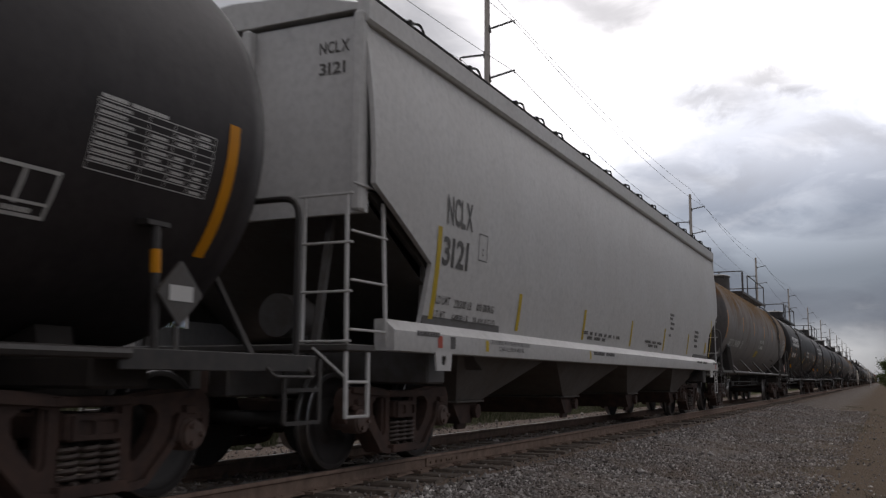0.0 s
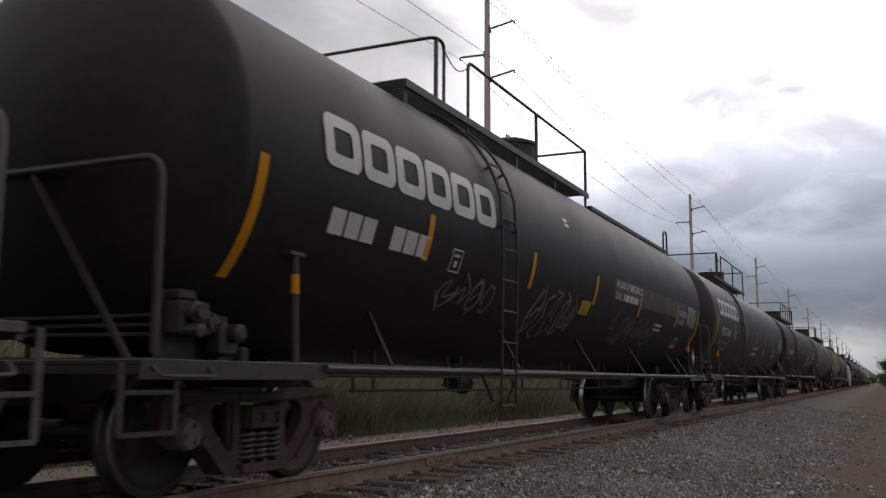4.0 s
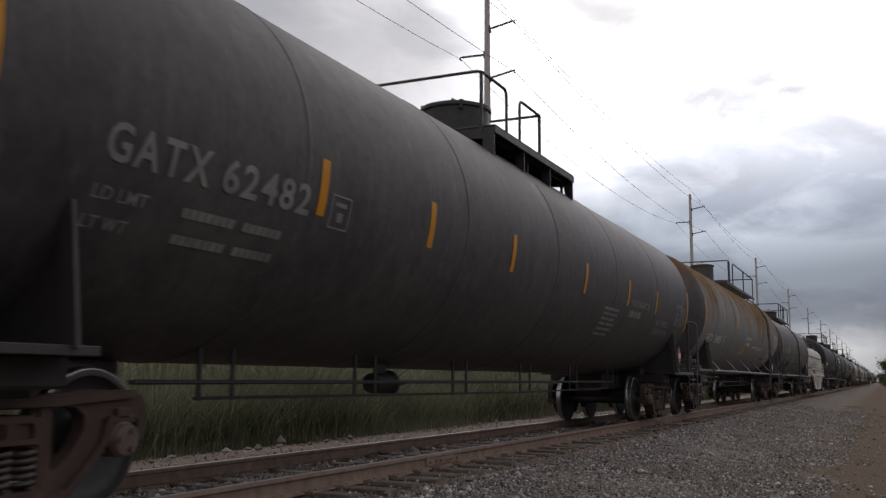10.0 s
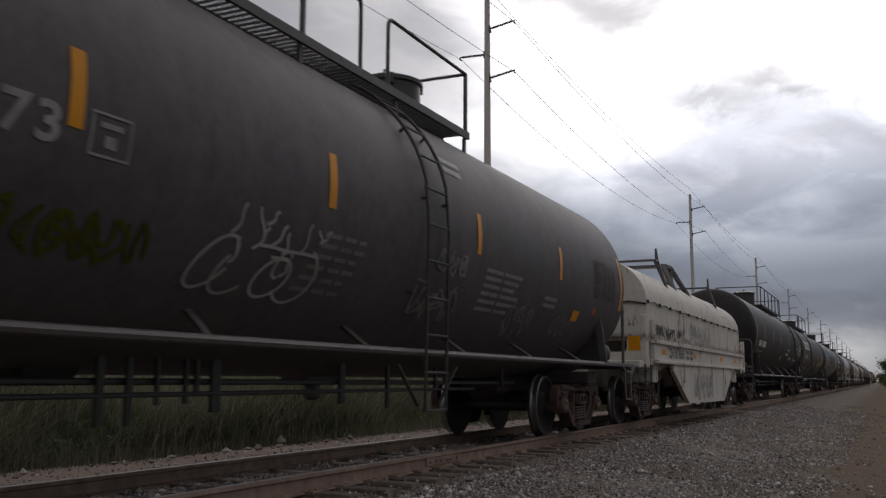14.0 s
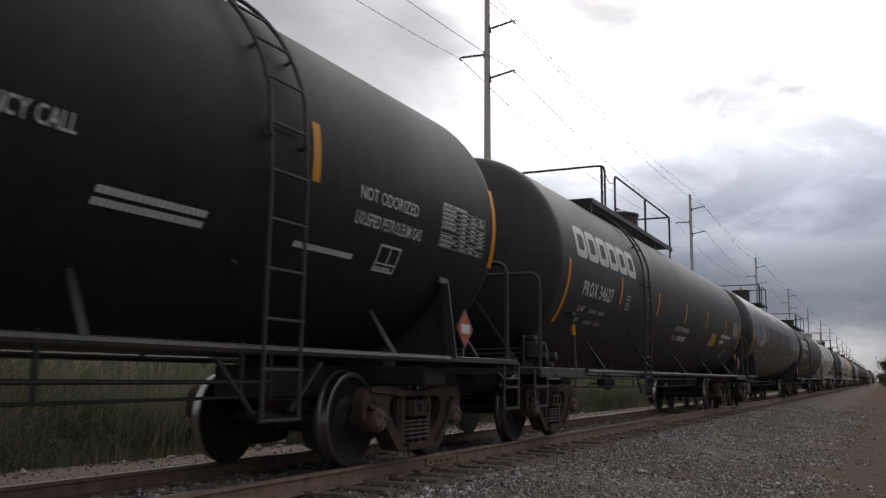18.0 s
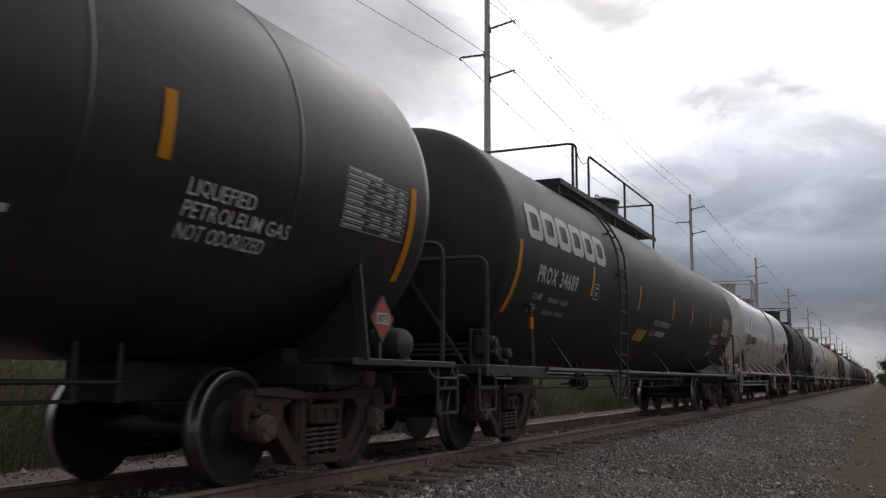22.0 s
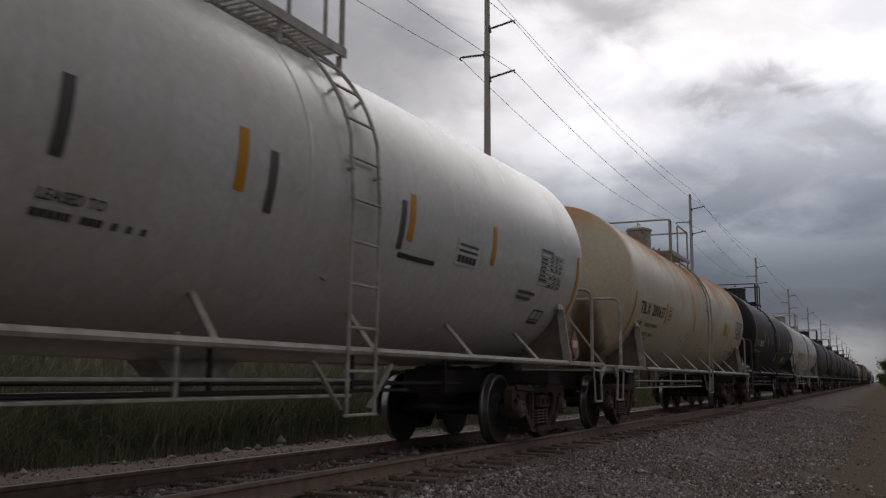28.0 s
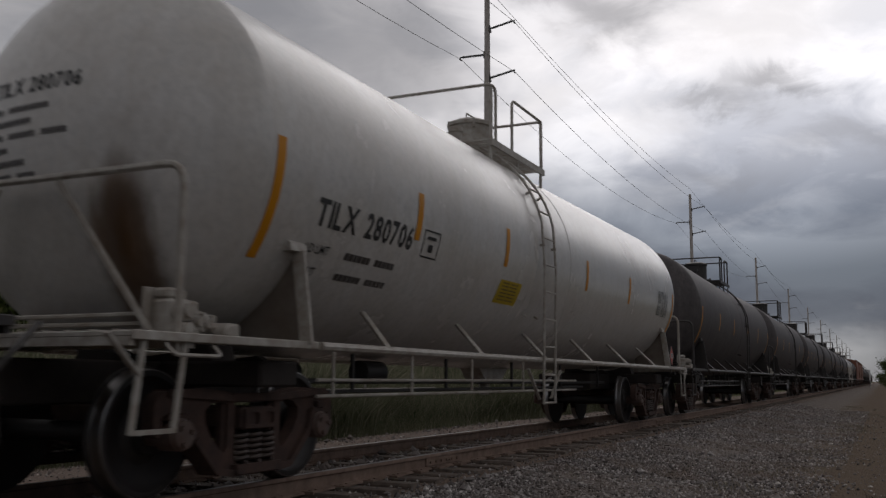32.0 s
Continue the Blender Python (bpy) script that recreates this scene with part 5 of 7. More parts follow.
def plate_mark(car, R, zc, y, z, mat, w=0.24, h=0.27):
    bm = bmesh.new()
    wrap = on_side(R, zc, y, z, 0.006)
    ring_frame(bm, 0, w, 0, h, 0.016, wrap)
    bars(bm, w * 0.22, h * 0.66, [w * 0.56], h * 0.13, 0.01, wrap)
    patch(bm, w * 0.36, w * 0.64, h * 0.22, h * 0.50, wrap, 1, 1)
    part("plate_mark", bm, mat, car)


def data_panel(car, R, zc, y, z, w, h, mat, rows=8):
    """A framed table of inspection data near the tank's end."""
    bm = bmesh.new()
    wrap = on_side(R, zc, y, z, 0.006)
    rnd = random.Random(int(y * 10))
    dh = h / (rows + 1)
    for u in (0.0, 0.40, 0.62, 0.82, 1.0):
        patch(bm, u * w - 0.003, u * w + 0.003, 0, h - dh, wrap, 1, 6)
    bars(bm, 0.02, h - 0.7 * dh, [w * 0.2, w * 0.3], dh * 0.5, w * 0.03, wrap)
    for i in range(rows):
        patch(bm, 0, w, i * dh, i * dh + 0.006, wrap, 1, 1)
        for u, e in ((0.02, 0.33), (0.43, 0.16), (0.65, 0.14), (0.85, 0.12)):
            if rnd.random() < 0.85:
                bars(bm, u * w, i * dh + dh * 0.3, [w * e * rnd.uniform(0.6, 1.0)], dh * 0.42, 0, wrap)
    patch(bm, 0, w, rows * dh, rows * dh + 0.006, wrap, 1, 1)
    tagged(part("data_panel", bm, mat, car, "small framed table of inspection data"), kind="stuff")


def block_logo(car, R, zc, y, z, w, h, count=6):
    """A maker's mark as a row of plain rounded blocks."""
    step = w / count
    bw = step * 0.93
    for i in range(count):
        bm = bmesh.new()
        edges = []
        for loop in (rounded(bw, h, 0.24 * h, 5, bw / 2, h / 2), rounded(bw - 0.60 * h, h - 0.50 * h, 0.08 * h, 3, bw / 2, h / 2)):
            vs = [bm.verts.new((u, v, 0)) for u, v in loop]
            edges += [bm.edges.new((vs[j], vs[(j + 1) % len(vs)])) for j in range(len(vs))]
        bmesh.ops.triangle_fill(bm, use_beauty=True, use_dissolve=False, edges=edges)
        for j in range(1, 9):
            bmesh.ops.bisect_plane(bm, geom=bm.verts[:] + bm.edges[:] + bm.faces[:], plane_co=(0, h * j / 9, 0), plane_no=(0, 1, 0))
        wrap = on_side(R, zc, y + i * step, z, 0.006)
        for v in bm.verts:
            v.co = wrap(v.co.x, v.co.y)
        part("logo_block", bm, LETTER_WHITE, car, "plain white logo block")


def tank_car(y, L, R, zc, seam, paint_mat, trim, label, lpg=True, ladder=6.0, walk_y=(5.3, 12.0), gap=(5.9, 6.9), dome=(10.3, 0.44), style="open", valves=True, rings=0, group="tank cars of the freight train", up=0.0, piped=True, plate=False, slope=0.0):
    car = thing("tank_car", y, label, "tank car", group)
    rings = [seam + (L - 2 * seam) * i / (rings + 1) for i in range(1, rings + 1)]
    add("shell", kept(("shell", L, R, zc, seam, paint_mat.name, len(rings), slope), tank_shell(R, zc, seam, L - seam, rings, slope), paint_mat, 12), car)
    # only the front head differs from the shell; the rear one takes its colour
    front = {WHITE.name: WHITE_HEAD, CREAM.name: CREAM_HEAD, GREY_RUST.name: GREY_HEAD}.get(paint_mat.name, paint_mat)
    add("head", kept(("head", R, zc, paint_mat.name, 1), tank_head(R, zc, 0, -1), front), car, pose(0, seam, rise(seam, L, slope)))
    add("head", kept(("head", R, zc, paint_mat.name, -1), tank_head(R, zc, 0, 1), paint_mat), car, pose(0, L - seam, rise(seam, L, slope)))
    end_gear(car, L, R, zc, seam, trim, 1, lpg, valves and piped, up, plate or not piped)
    end_gear(car, L, R, zc, seam, trim, -1, lpg, False, up, plate or not piped)
    truck(car, 2.25)
    truck(car, L - 2.25)
    for t in (-1, 1) if piped else ():
        add("side_pipe", kept(("side_pipe", L, trim.name, t, up), lambda bm: tube(bm, [(t * 1.52, 2.45, 0.99 + up), (t * 1.52, L - 2.45, 0.99 + up)], 0.036, 8), trim), car)
        n = 5 if lpg else 6
        for i in range(n):
            yy = 3.6 + (L - 7.2) * i / (n - 1)

            def strut(bm):
                q = radians(-45)
                bar(bm, (t * R * math.cos(q), 0.25, zc + R * math.sin(q)), (t * 1.52, 0, 0.99 + up), 0.03 if trim is TRIM_BLACK and up < 0.05 else 0.05, 0.03)
            add("strut", kept(("strut", R, zc, trim.name, t, up), strut, DARK_STEEL if trim is TRIM_BLACK and up < 0.05 else trim), car, pose(0, yy, 0))
    if lpg:
        x, pz, rz = (0.6, 0.88, 0.725) if up < 0.05 and piped else (0.6, 0.815, 0.69)

        def pipe(bm):
            tube(bm, [(x, 3.7, pz), (x, L - 4.2, pz)], 0.02, 7)
        add("train_pipe", kept(("train_pipe", L, pz), pipe, DARK_STEEL), car)

        def rod(bm):
            tube(bm, [(x, 4.4, rz), (x, L * 0.55, rz - 0.03), (x, L - 4.6, rz)], 0.014, 6)
        add("brake_rod", kept(("brake_rod", L, rz), rod, DARK_STEEL), car)
        k = int((L - 9) / 2.3)
        for i in range(k + 1):
            yy = 4.45 + (L - 9.1) * i / k
            for d in (0, 0.42):
                def hang(bm):
                    bar(bm, (0, 0, rz - 0.02), (0, 0, 1.3), 0.045, 0.02)
                add("pipe_hanger", kept(("pipe_hanger", rz), hang, DARK_STEEL), car, pose(x, yy + d, 0))

        def cylinder(bm):
            lathe(bm, [(0, 0.03), (0.01, 0.11), (0.36, 0.12), (0.38, 0.15), (0.42, 0.15), (0.43, 0.03), (0.75, 0.025)], 18, "y", (0.35, L * 0.36, 0.80))
            bar(bm, (0.35, L * 0.36 + 0.2, 0.9), (0.35, L * 0.36 + 0.2, 1.25), 0.25, 0.03)
            bar(bm, (0.35, L * 0.36 + 0.75, 0.80), (-0.2, L * 0.36 + 0.95, 0.76), 0.08, 0.03)
        add("brake_cylinder", kept(("brake_cylinder", L), cylinder, DARK_STEEL), car)
    else:
        def under(bm):
            tube(bm, [(0.55, 3.7, 0.825), (0.55, L - 3.9, 0.80)], 0.026, 6)
            tube(bm, [(0.6, 3.7, 0.722), (0.6, L - 5.5, 0.728)], 0.02, 6)
            lathe(bm, [(5.2, 0.05), (5.22, 0.13), (5.68, 0.13), (5.7, 0.05)], 16, "y", (0.25, 0, 0.92))
            lathe(bm, [(4.3, 0.06), (4.32, 0.12), (4.75, 0.12), (4.77, 0.06)], 14, "y", (-0.3, 0, 0.92))
            for i in range(5):
                yy = 4.5 + (L - 9) * i / 4
                bar(bm, (0.6, yy, 0.72), (0.6, yy, 1.1), 0.04, 0.03)
        add("brake_rigging", kept(("brake_rigging", L, trim.name), under, DARK_STEEL), car)

        def outlet(bm):
            yo = L / 2 + 0.4
            slab(bm, [(yo - 0.75, 1.16), (yo + 0.75, 1.16), (yo + 0.28, 0.80), (yo - 0.28, 0.80)], [], -0.16, 0.16)
            lathe(bm, [(0.62, 0.06), (0.66, 0.10), (0.70, 0.10), (0.74, 0.08), (0.82, 0.09)], 14, "z", (0, yo, 0))
        add("bottom_outlet", kept(("bottom_outlet", L, trim.name), outlet, trim), car)
        if trim is TRIM_GREY:
            for yy, low, w in ((5.67, 0.51, 0.07), (5.95, 0.50, 0.06), (6.24, 0.645, 0.035), (6.56, 0.65, 0.035), (6.92, 0.575, 0.11), (8.89, 0.60, 0.09), (9.85, 0.535, 0.06)):
                add("brake_lever", kept(("brake_lever", low), lambda bm: bar(bm, (0, 0, low), (0, 0, 1.1), w, 0.03), DARK_STEEL), car, pose(0.6, yy, 0))
        for x in (-1.2, 1.2) if trim is not TRIM_GREY else ():
            for z in (0.70, 0.835):
                add("brake_rod", kept(("brake_rod", L, z, trim.name), lambda bm: tube(bm, [(0, 2.9, z), (0, L / 2 + 1.2, z)], 0.015, 6), trim), car, pose(x, 0, 0))
            for yy in (3.16, 4.67, 6.2, 7.91):
                add("rod_hanger", kept(("rod_hanger", trim.name), lambda bm: bar(bm, (0, 0, 0.69), (0, 0, 1.16), 0.03, 0.02), trim), car, pose(x, yy, 0))
    if ladder:
        side_ladder(car, R, zc, ladder, TRIM_BLACK if trim is TRIM_GREY and not lpg else trim)
    top_gear(car, L, R, zc, TRIM_BLACK if trim is TRIM_GREY and not lpg else trim, *walk_y, gap, dome[0], dome[1], style)
    return car


# ---- covered hopper ----
def belly(z):
    """How far a hopper's side bulges past its mean plane at height z."""
    return 0.062 - 0.125 * ((z - 2.75) / 1.3) ** 2


def on_belly(y0, z0):
    return lambda u, v: Vector((1.535 + belly(z0 + v), y0 + u, z0 + v))


def hopper_car(y, L, paint_mat, label, detail=True, marks=True):
    car = thing("hopper_car", y, label, "hopper car", "covered hopper cars of the train")
    k = ("hopper", L, paint_mat.name)
    ex, top = 1.53, 4.12
    f, r = 0.66, L - 0.80

    for t in (-1, 1):
        def side(bm):
            out = [(f, top), (f + 0.04, 2.55), (1.92, 1.98), (1.86, 1.36), (L - 1.96, 1.36), (L - 2.02, 1.98), (r - 0.04, 2.55), (r, top)]
            x0, x1 = sorted((t * (ex - 0.05), t * ex))
            slab(bm, out, [], x0, x1)
            for i in range(1, 14):
                bmesh.ops.bisect_plane(bm, geom=bm.verts[:] + bm.edges[:] + bm.faces[:], plane_co=(0, 0, 1.36 + 0.2 * i), plane_no=(0, 0, 1))
            for v in bm.verts:
                v.co.x += t * belly(v.co.z)
        add("side_panel", kept((*k, "side_panel", t), side, paint_mat), car)

        def sill(bm):
            slab(bm, [(t * 1.40, 1.10), (t * 1.60, 1.10), (t * 1.605, 1.12), (t * 1.605, 1.285), (t * 1.50, 1.385), (t * 1.40, 1.385)], [], 1.05, L - 1.15, "y")
        add("side_sill", kept((*k, "side_sill", t), sill, paint_mat), car)

        def chord(bm):
            out = [(t * (ex - 0.14), top - 0.10), (t * (ex - 0.02), top - 0.10), (t * (ex + 0.005), top - 0.07), (t * (ex + 0.005), top + 0.13), (t * (ex - 0.10), top + 0.20)]
            slab(bm, out, [], f - 0.03, r + 0.03, "y")
        add("roof_chord", kept((*k, "roof_chord", t), chord, paint_mat), car)

    def roof(bm):
        pts = [(-ex + 0.1, top + 0.1), (-0.8, top + 0.27), (0, top + 0.33), (0.8, top + 0.27), (ex - 0.1, top + 0.1), (ex - 0.1, top + 0.05), (-ex + 0.1, top + 0.05)]
        slab(bm, pts, [], f, r, "y")
    add("roof", kept((*k, "roof"), roof, paint_mat), car)

    def latch(bm):
        box(bm, 1.46, 1.53, 0, 0.07, top + 0.12, top + 0.22, 0.012)
        tube(bm, bend([(1.5, 0.07, top + 0.2), (1.53, 0.2, top + 0.23), (1.5, 0.42, top + 0.13)], 0.05), 0.014, 5)
    rnd = random.Random(2)
    yy = f + 0.8
    while yy < r - 0.5:
        add("hatch_latch", kept((*k, "latch"), latch, DARK_STEEL), car, pose(0, yy, 0))
        yy += rnd.uniform(0.75, 1.5)
    add("lock_bar", kept((*k, "lock_bar"), lambda bm: tube(bm, [(1.48, f + 0.2, top + 0.19), (1.48, r - 0.2, top + 0.19)], 0.018, 5), DARK_STEEL), car)
    for e in (1, -1):
        def Y(v):
            return v if e > 0 else L - v

        def end(bm):
            a, b = sorted((Y(0.70), Y(0.76)))
            slab(bm, [(-1.48, top), (1.48, top), (1.48, 2.3), (-1.48, 2.3)], [], a, b, "y")
        panel = add("end_panel", kept((*k, "end_panel", e), end, paint_mat), car)
        for x in (-1.45, -0.9, 0.22, 1.45):
            def rib(bm):
                a, b = sorted((Y(0.58), Y(0.70)))
                box(bm, x - 0.05, x + 0.05, a, b, 2.3, top, 0.02)
            add("rib", kept((*k, "rib", e, x), rib, paint_mat), panel)

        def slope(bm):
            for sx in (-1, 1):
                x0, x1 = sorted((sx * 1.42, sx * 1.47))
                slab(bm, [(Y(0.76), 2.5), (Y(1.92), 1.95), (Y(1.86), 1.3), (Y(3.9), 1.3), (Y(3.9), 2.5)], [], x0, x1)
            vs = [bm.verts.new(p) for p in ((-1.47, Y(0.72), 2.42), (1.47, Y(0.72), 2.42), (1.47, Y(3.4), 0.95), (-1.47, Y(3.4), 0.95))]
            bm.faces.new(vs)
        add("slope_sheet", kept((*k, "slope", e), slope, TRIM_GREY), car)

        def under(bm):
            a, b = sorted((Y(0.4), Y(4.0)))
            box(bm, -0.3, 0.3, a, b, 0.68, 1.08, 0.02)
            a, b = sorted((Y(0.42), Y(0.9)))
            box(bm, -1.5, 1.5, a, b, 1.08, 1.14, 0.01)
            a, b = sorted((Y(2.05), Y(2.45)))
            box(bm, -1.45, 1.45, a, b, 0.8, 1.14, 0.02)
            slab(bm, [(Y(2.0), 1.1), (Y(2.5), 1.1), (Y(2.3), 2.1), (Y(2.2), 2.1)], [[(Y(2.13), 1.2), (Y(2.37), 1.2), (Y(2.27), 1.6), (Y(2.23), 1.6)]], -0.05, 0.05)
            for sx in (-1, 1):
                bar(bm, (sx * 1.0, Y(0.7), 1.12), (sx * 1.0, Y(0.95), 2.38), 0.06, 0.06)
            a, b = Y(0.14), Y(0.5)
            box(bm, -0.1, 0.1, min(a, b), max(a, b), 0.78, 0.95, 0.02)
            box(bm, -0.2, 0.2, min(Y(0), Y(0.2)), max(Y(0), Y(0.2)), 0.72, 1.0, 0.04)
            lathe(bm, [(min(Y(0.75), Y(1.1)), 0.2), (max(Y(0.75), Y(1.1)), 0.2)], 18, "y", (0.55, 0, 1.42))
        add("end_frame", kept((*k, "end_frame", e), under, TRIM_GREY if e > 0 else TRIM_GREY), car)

        for sx in (-1, 1):
            def bars_at(name, a, b, r, parent, flat=False):
                def build(bm):
                    if flat:
                        bar(bm, a, b, 0.04, 0.022)
                    else:
                        tube(bm, [a, b], r, 6)
                return add(name, kept((*k, name, e, sx, a, b), build, paint_mat), parent)
            lad = bars_at("ladder", (sx * 1.47, Y(0.46), 0.52), (sx * 1.45, Y(0.46), 2.42), 0, car, True)
            bars_at("stile", (sx * 1.02, Y(0.46), 1.12), (sx * 1.02, Y(0.46), 2.42), 0, lad, True)
            for i in range(4):
                z = 1.16 + 0.42 * i
                bars_at("rung", (sx * 0.98, Y(0.44), z), (sx * 1.52, Y(0.44), z), 0.012, lad)
                if e > 0:
                    bars_at("rung", (sx * 1.50, Y(0.46), z + 0.1), (sx * 1.52, Y(1.05), z + 0.1), 0.012, lad)
            if e > 0:
                bars_at("stile", (sx * 1.52, Y(1.05), 1.14), (sx * 1.50, Y(1.0), 2.42), 0, lad, True)
            step = bars_at("sill_step", (sx * 1.47, Y(0.82), 1.12), (sx * 1.47, Y(0.82), 0.52), 0, car, True)
            for z in (0.53, 0.82):
                bars_at("tread", (sx * 1.47, Y(0.46), z), (sx * 1.47, Y(0.82), z), 0.014, step)
            bars_at("brace", (sx * 1.47, Y(0.46), 0.85), (sx * 1.3, Y(0.2), 1.1), 0.012, step)

            def pad(bm):
                x0, x1 = sorted((sx * 1.585, sx * 1.605))
                slab(bm, [(Y(1.9), 1.14), (Y(2.3), 1.14), (Y(2.26), 0.93), (Y(1.94), 0.93)], [rounded(0.11, 0.09, 0.03, 3, Y(2.1), 1.03)], x0, x1)
            add("jacking_pad", kept((*k, "jacking_pad", e, sx), pad, paint_mat), car)
        truck(car, Y(2.25))
    # four discharge hoppers between the trucks
    n = 4
    step = (L - 8.1) / (n - 1)
    for i in range(n):
        fa = 1.25 if i == 0 else step / 2
        fb = 1.25 if i == n - 1 else step / 2

        def bay(bm):
            g, zt, zb = 0.38, 1.2, 0.60
            for s, w in ((-1, fa), (1, fb)):
                v = [bm.verts.new(p) for p in ((-1.44, s * w, zt), (1.44, s * w, zt), (1.02, s * g, zb), (-1.02, s * g, zb))]
                bm.faces.new(v)
                v = [bm.verts.new(p) for p in ((s * 1.44, -fa, zt), (s * 1.44, fb, zt), (s * 1.02, g, zb), (s * 1.02, -g, zb))]
                bm.faces.new(v)
            box(bm, -1.05, 1.05, -g - 0.03, g + 0.03, 0.575, 0.60, 0.006)
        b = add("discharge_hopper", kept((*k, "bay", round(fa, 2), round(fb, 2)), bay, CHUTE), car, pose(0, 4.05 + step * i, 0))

        def gate(bm):
            slab(bm, [(-0.38, 0.575), (0.38, 0.575), (0.16, 0.33), (-0.16, 0.33)], [], -0.98, 0.98)
            tube(bm, [(-1.06, 0.2, 0.47), (1.06, 0.2, 0.47)], 0.03, 8)
            for sx in (-1, 1):
                lathe(bm, [(sx * 1.0, 0.085), (sx * 1.06, 0.085)], 10, "x", (0, 0.2, 0.47))
                box(bm, sx * 0.9 - 0.03, sx * 0.9 + 0.03, -0.12, 0.12, 0.26, 0.36, 0.01)
        add("outlet_gate", kept((*k, "gate"), gate, CAST), b)
    if not marks:
        return car
    letters(car, "NCLX", 0.66, 0.30, on_belly(2.20, 2.42), TRIM_GREY)
    letters(car, "3121", 0.64, 0.30, on_belly(2.14, 1.99), TRIM_GREY)
    tagged(part("lettering", text_mesh("NCLX", 0.32, 0.115, lambda u, v: Vector((0.98 + u, 0.695, 3.80 + v))), TRIM_GREY, car), kind="stuff")
    tagged(part("lettering", text_mesh("3121", 0.28, 0.115, lambda u, v: Vector((0.98 + u, 0.695, 3.60 + v))), TRIM_GREY, car), kind="stuff")
    bm = bmesh.new()
    ring_frame(bm, 0, 0.25, 0, 0.30, 0.012, on_belly(3.04, 2.14))
    part("plate_mark", bm, TRIM_GREY, car)
    small_text(car, "C", 0.05, 0.08, on_belly(3.14, 2.20), TRIM_GREY)
    bm = bmesh.new()
    for words, yy, z, w in (("LD LMT", 2.05, 1.60, 0.34), ("LT WT", 2.05, 1.45, 0.27), ("221200 LB", 2.49, 1.59, 0.47), ("100 300KG", 3.1, 1.595, 0.49), ("64800 LB", 2.49, 1.44, 0.42), ("29 400 KG LD", 3.03, 1.44, 0.65)):
        small_text(car, words, w, 0.085, on_belly(yy + 0.06, z), TRIM_GREY)
    for yy, z, h, ws in ((7.18, 1.53, 0.05, [0.26, 0.14, 0.1, 0.2, 0.14, 0.18, 0.08, 0.22]), (7.45, 1.46, 0.05, [0.26, 0.32, 0.2]), (11.2, 1.55, 0.05, [0.5, 0.3, 0.4]), (11.5, 1.48, 0.05, [0.4, 0.3]), (13.23, 2.18, 0.05, [0.4]), (13.23, 2.1, 0.05, [0.3]), (13.3, 2.0, 0.05, [0.4]), (13.3, 1.9, 0.05, [0.35]), (13.25, 1.75, 0.05, [0.2]), (16.1, 1.95, 0.06, [0.5]), (16.1, 1.85, 0.06, [0.5]), (16.1, 1.75, 0.06, [0.4]), (16.2, 1.62, 0.06, [0.4])):
        bars(bm, 0, 0, ws, h, 0.12, on_belly(yy + 0.06, z))
    for yy, z, ws in ((1.5, 1.25, [0.5]), (7.4, 1.22, [0.6, 0.5]), (16.0, 1.25, [0.7, 0.6]), (18.3, 1.25, [0.6])):
        bars(bm, 0, 0, ws, 0.05, 0.1, on_flat(1.609, yy, z))
    tagged(part("stencil", bm, TRIM_GREY, car, "rows of small worn stencilled data"), kind="stuff")
    small_text(car, "CAR EQUIPPED WITH VENTED HATCH COVERS", 1.28, 0.05, on_flat(1.609, 3.31, 1.235), TRIM_GREY)
    small_text(car, "CLEAN ALL SNOW AND ICE", 0.8, 0.05, on_flat(1.609, 3.56, 1.165), TRIM_GREY)
    for i, yy in enumerate((2.0, 4.42, 7.2, 10.1, 12.85, 15.4, 18.35)):
        bm = bmesh.new()
        patch(bm, -0.05, 0.05, 0, 0.93 if i in (0, 6) else 0.45, on_belly(yy + 0.05, 1.44))
        part("reflective_stripe", bm, YELLOW, car)
    for yy, mat, w in ((1.95, RED, 0.11), (2.25, TRIM_GREY, 0.12), (3.17, YELLOW, 0.09), (7.2, YELLOW, 0.06), (18.6, RED, 0.12)):
        bm = bmesh.new()
        patch(bm, 0, w, 0, 0.12, on_flat(1.608, yy, 1.15))
        part("tag", bm, mat, car)
    bm = bmesh.new()
    patch(bm, 0, 0.2, 0, 0.26, on_belly(17.65, 1.52))
    part("tag", bm, YELLOW, car)
    return car


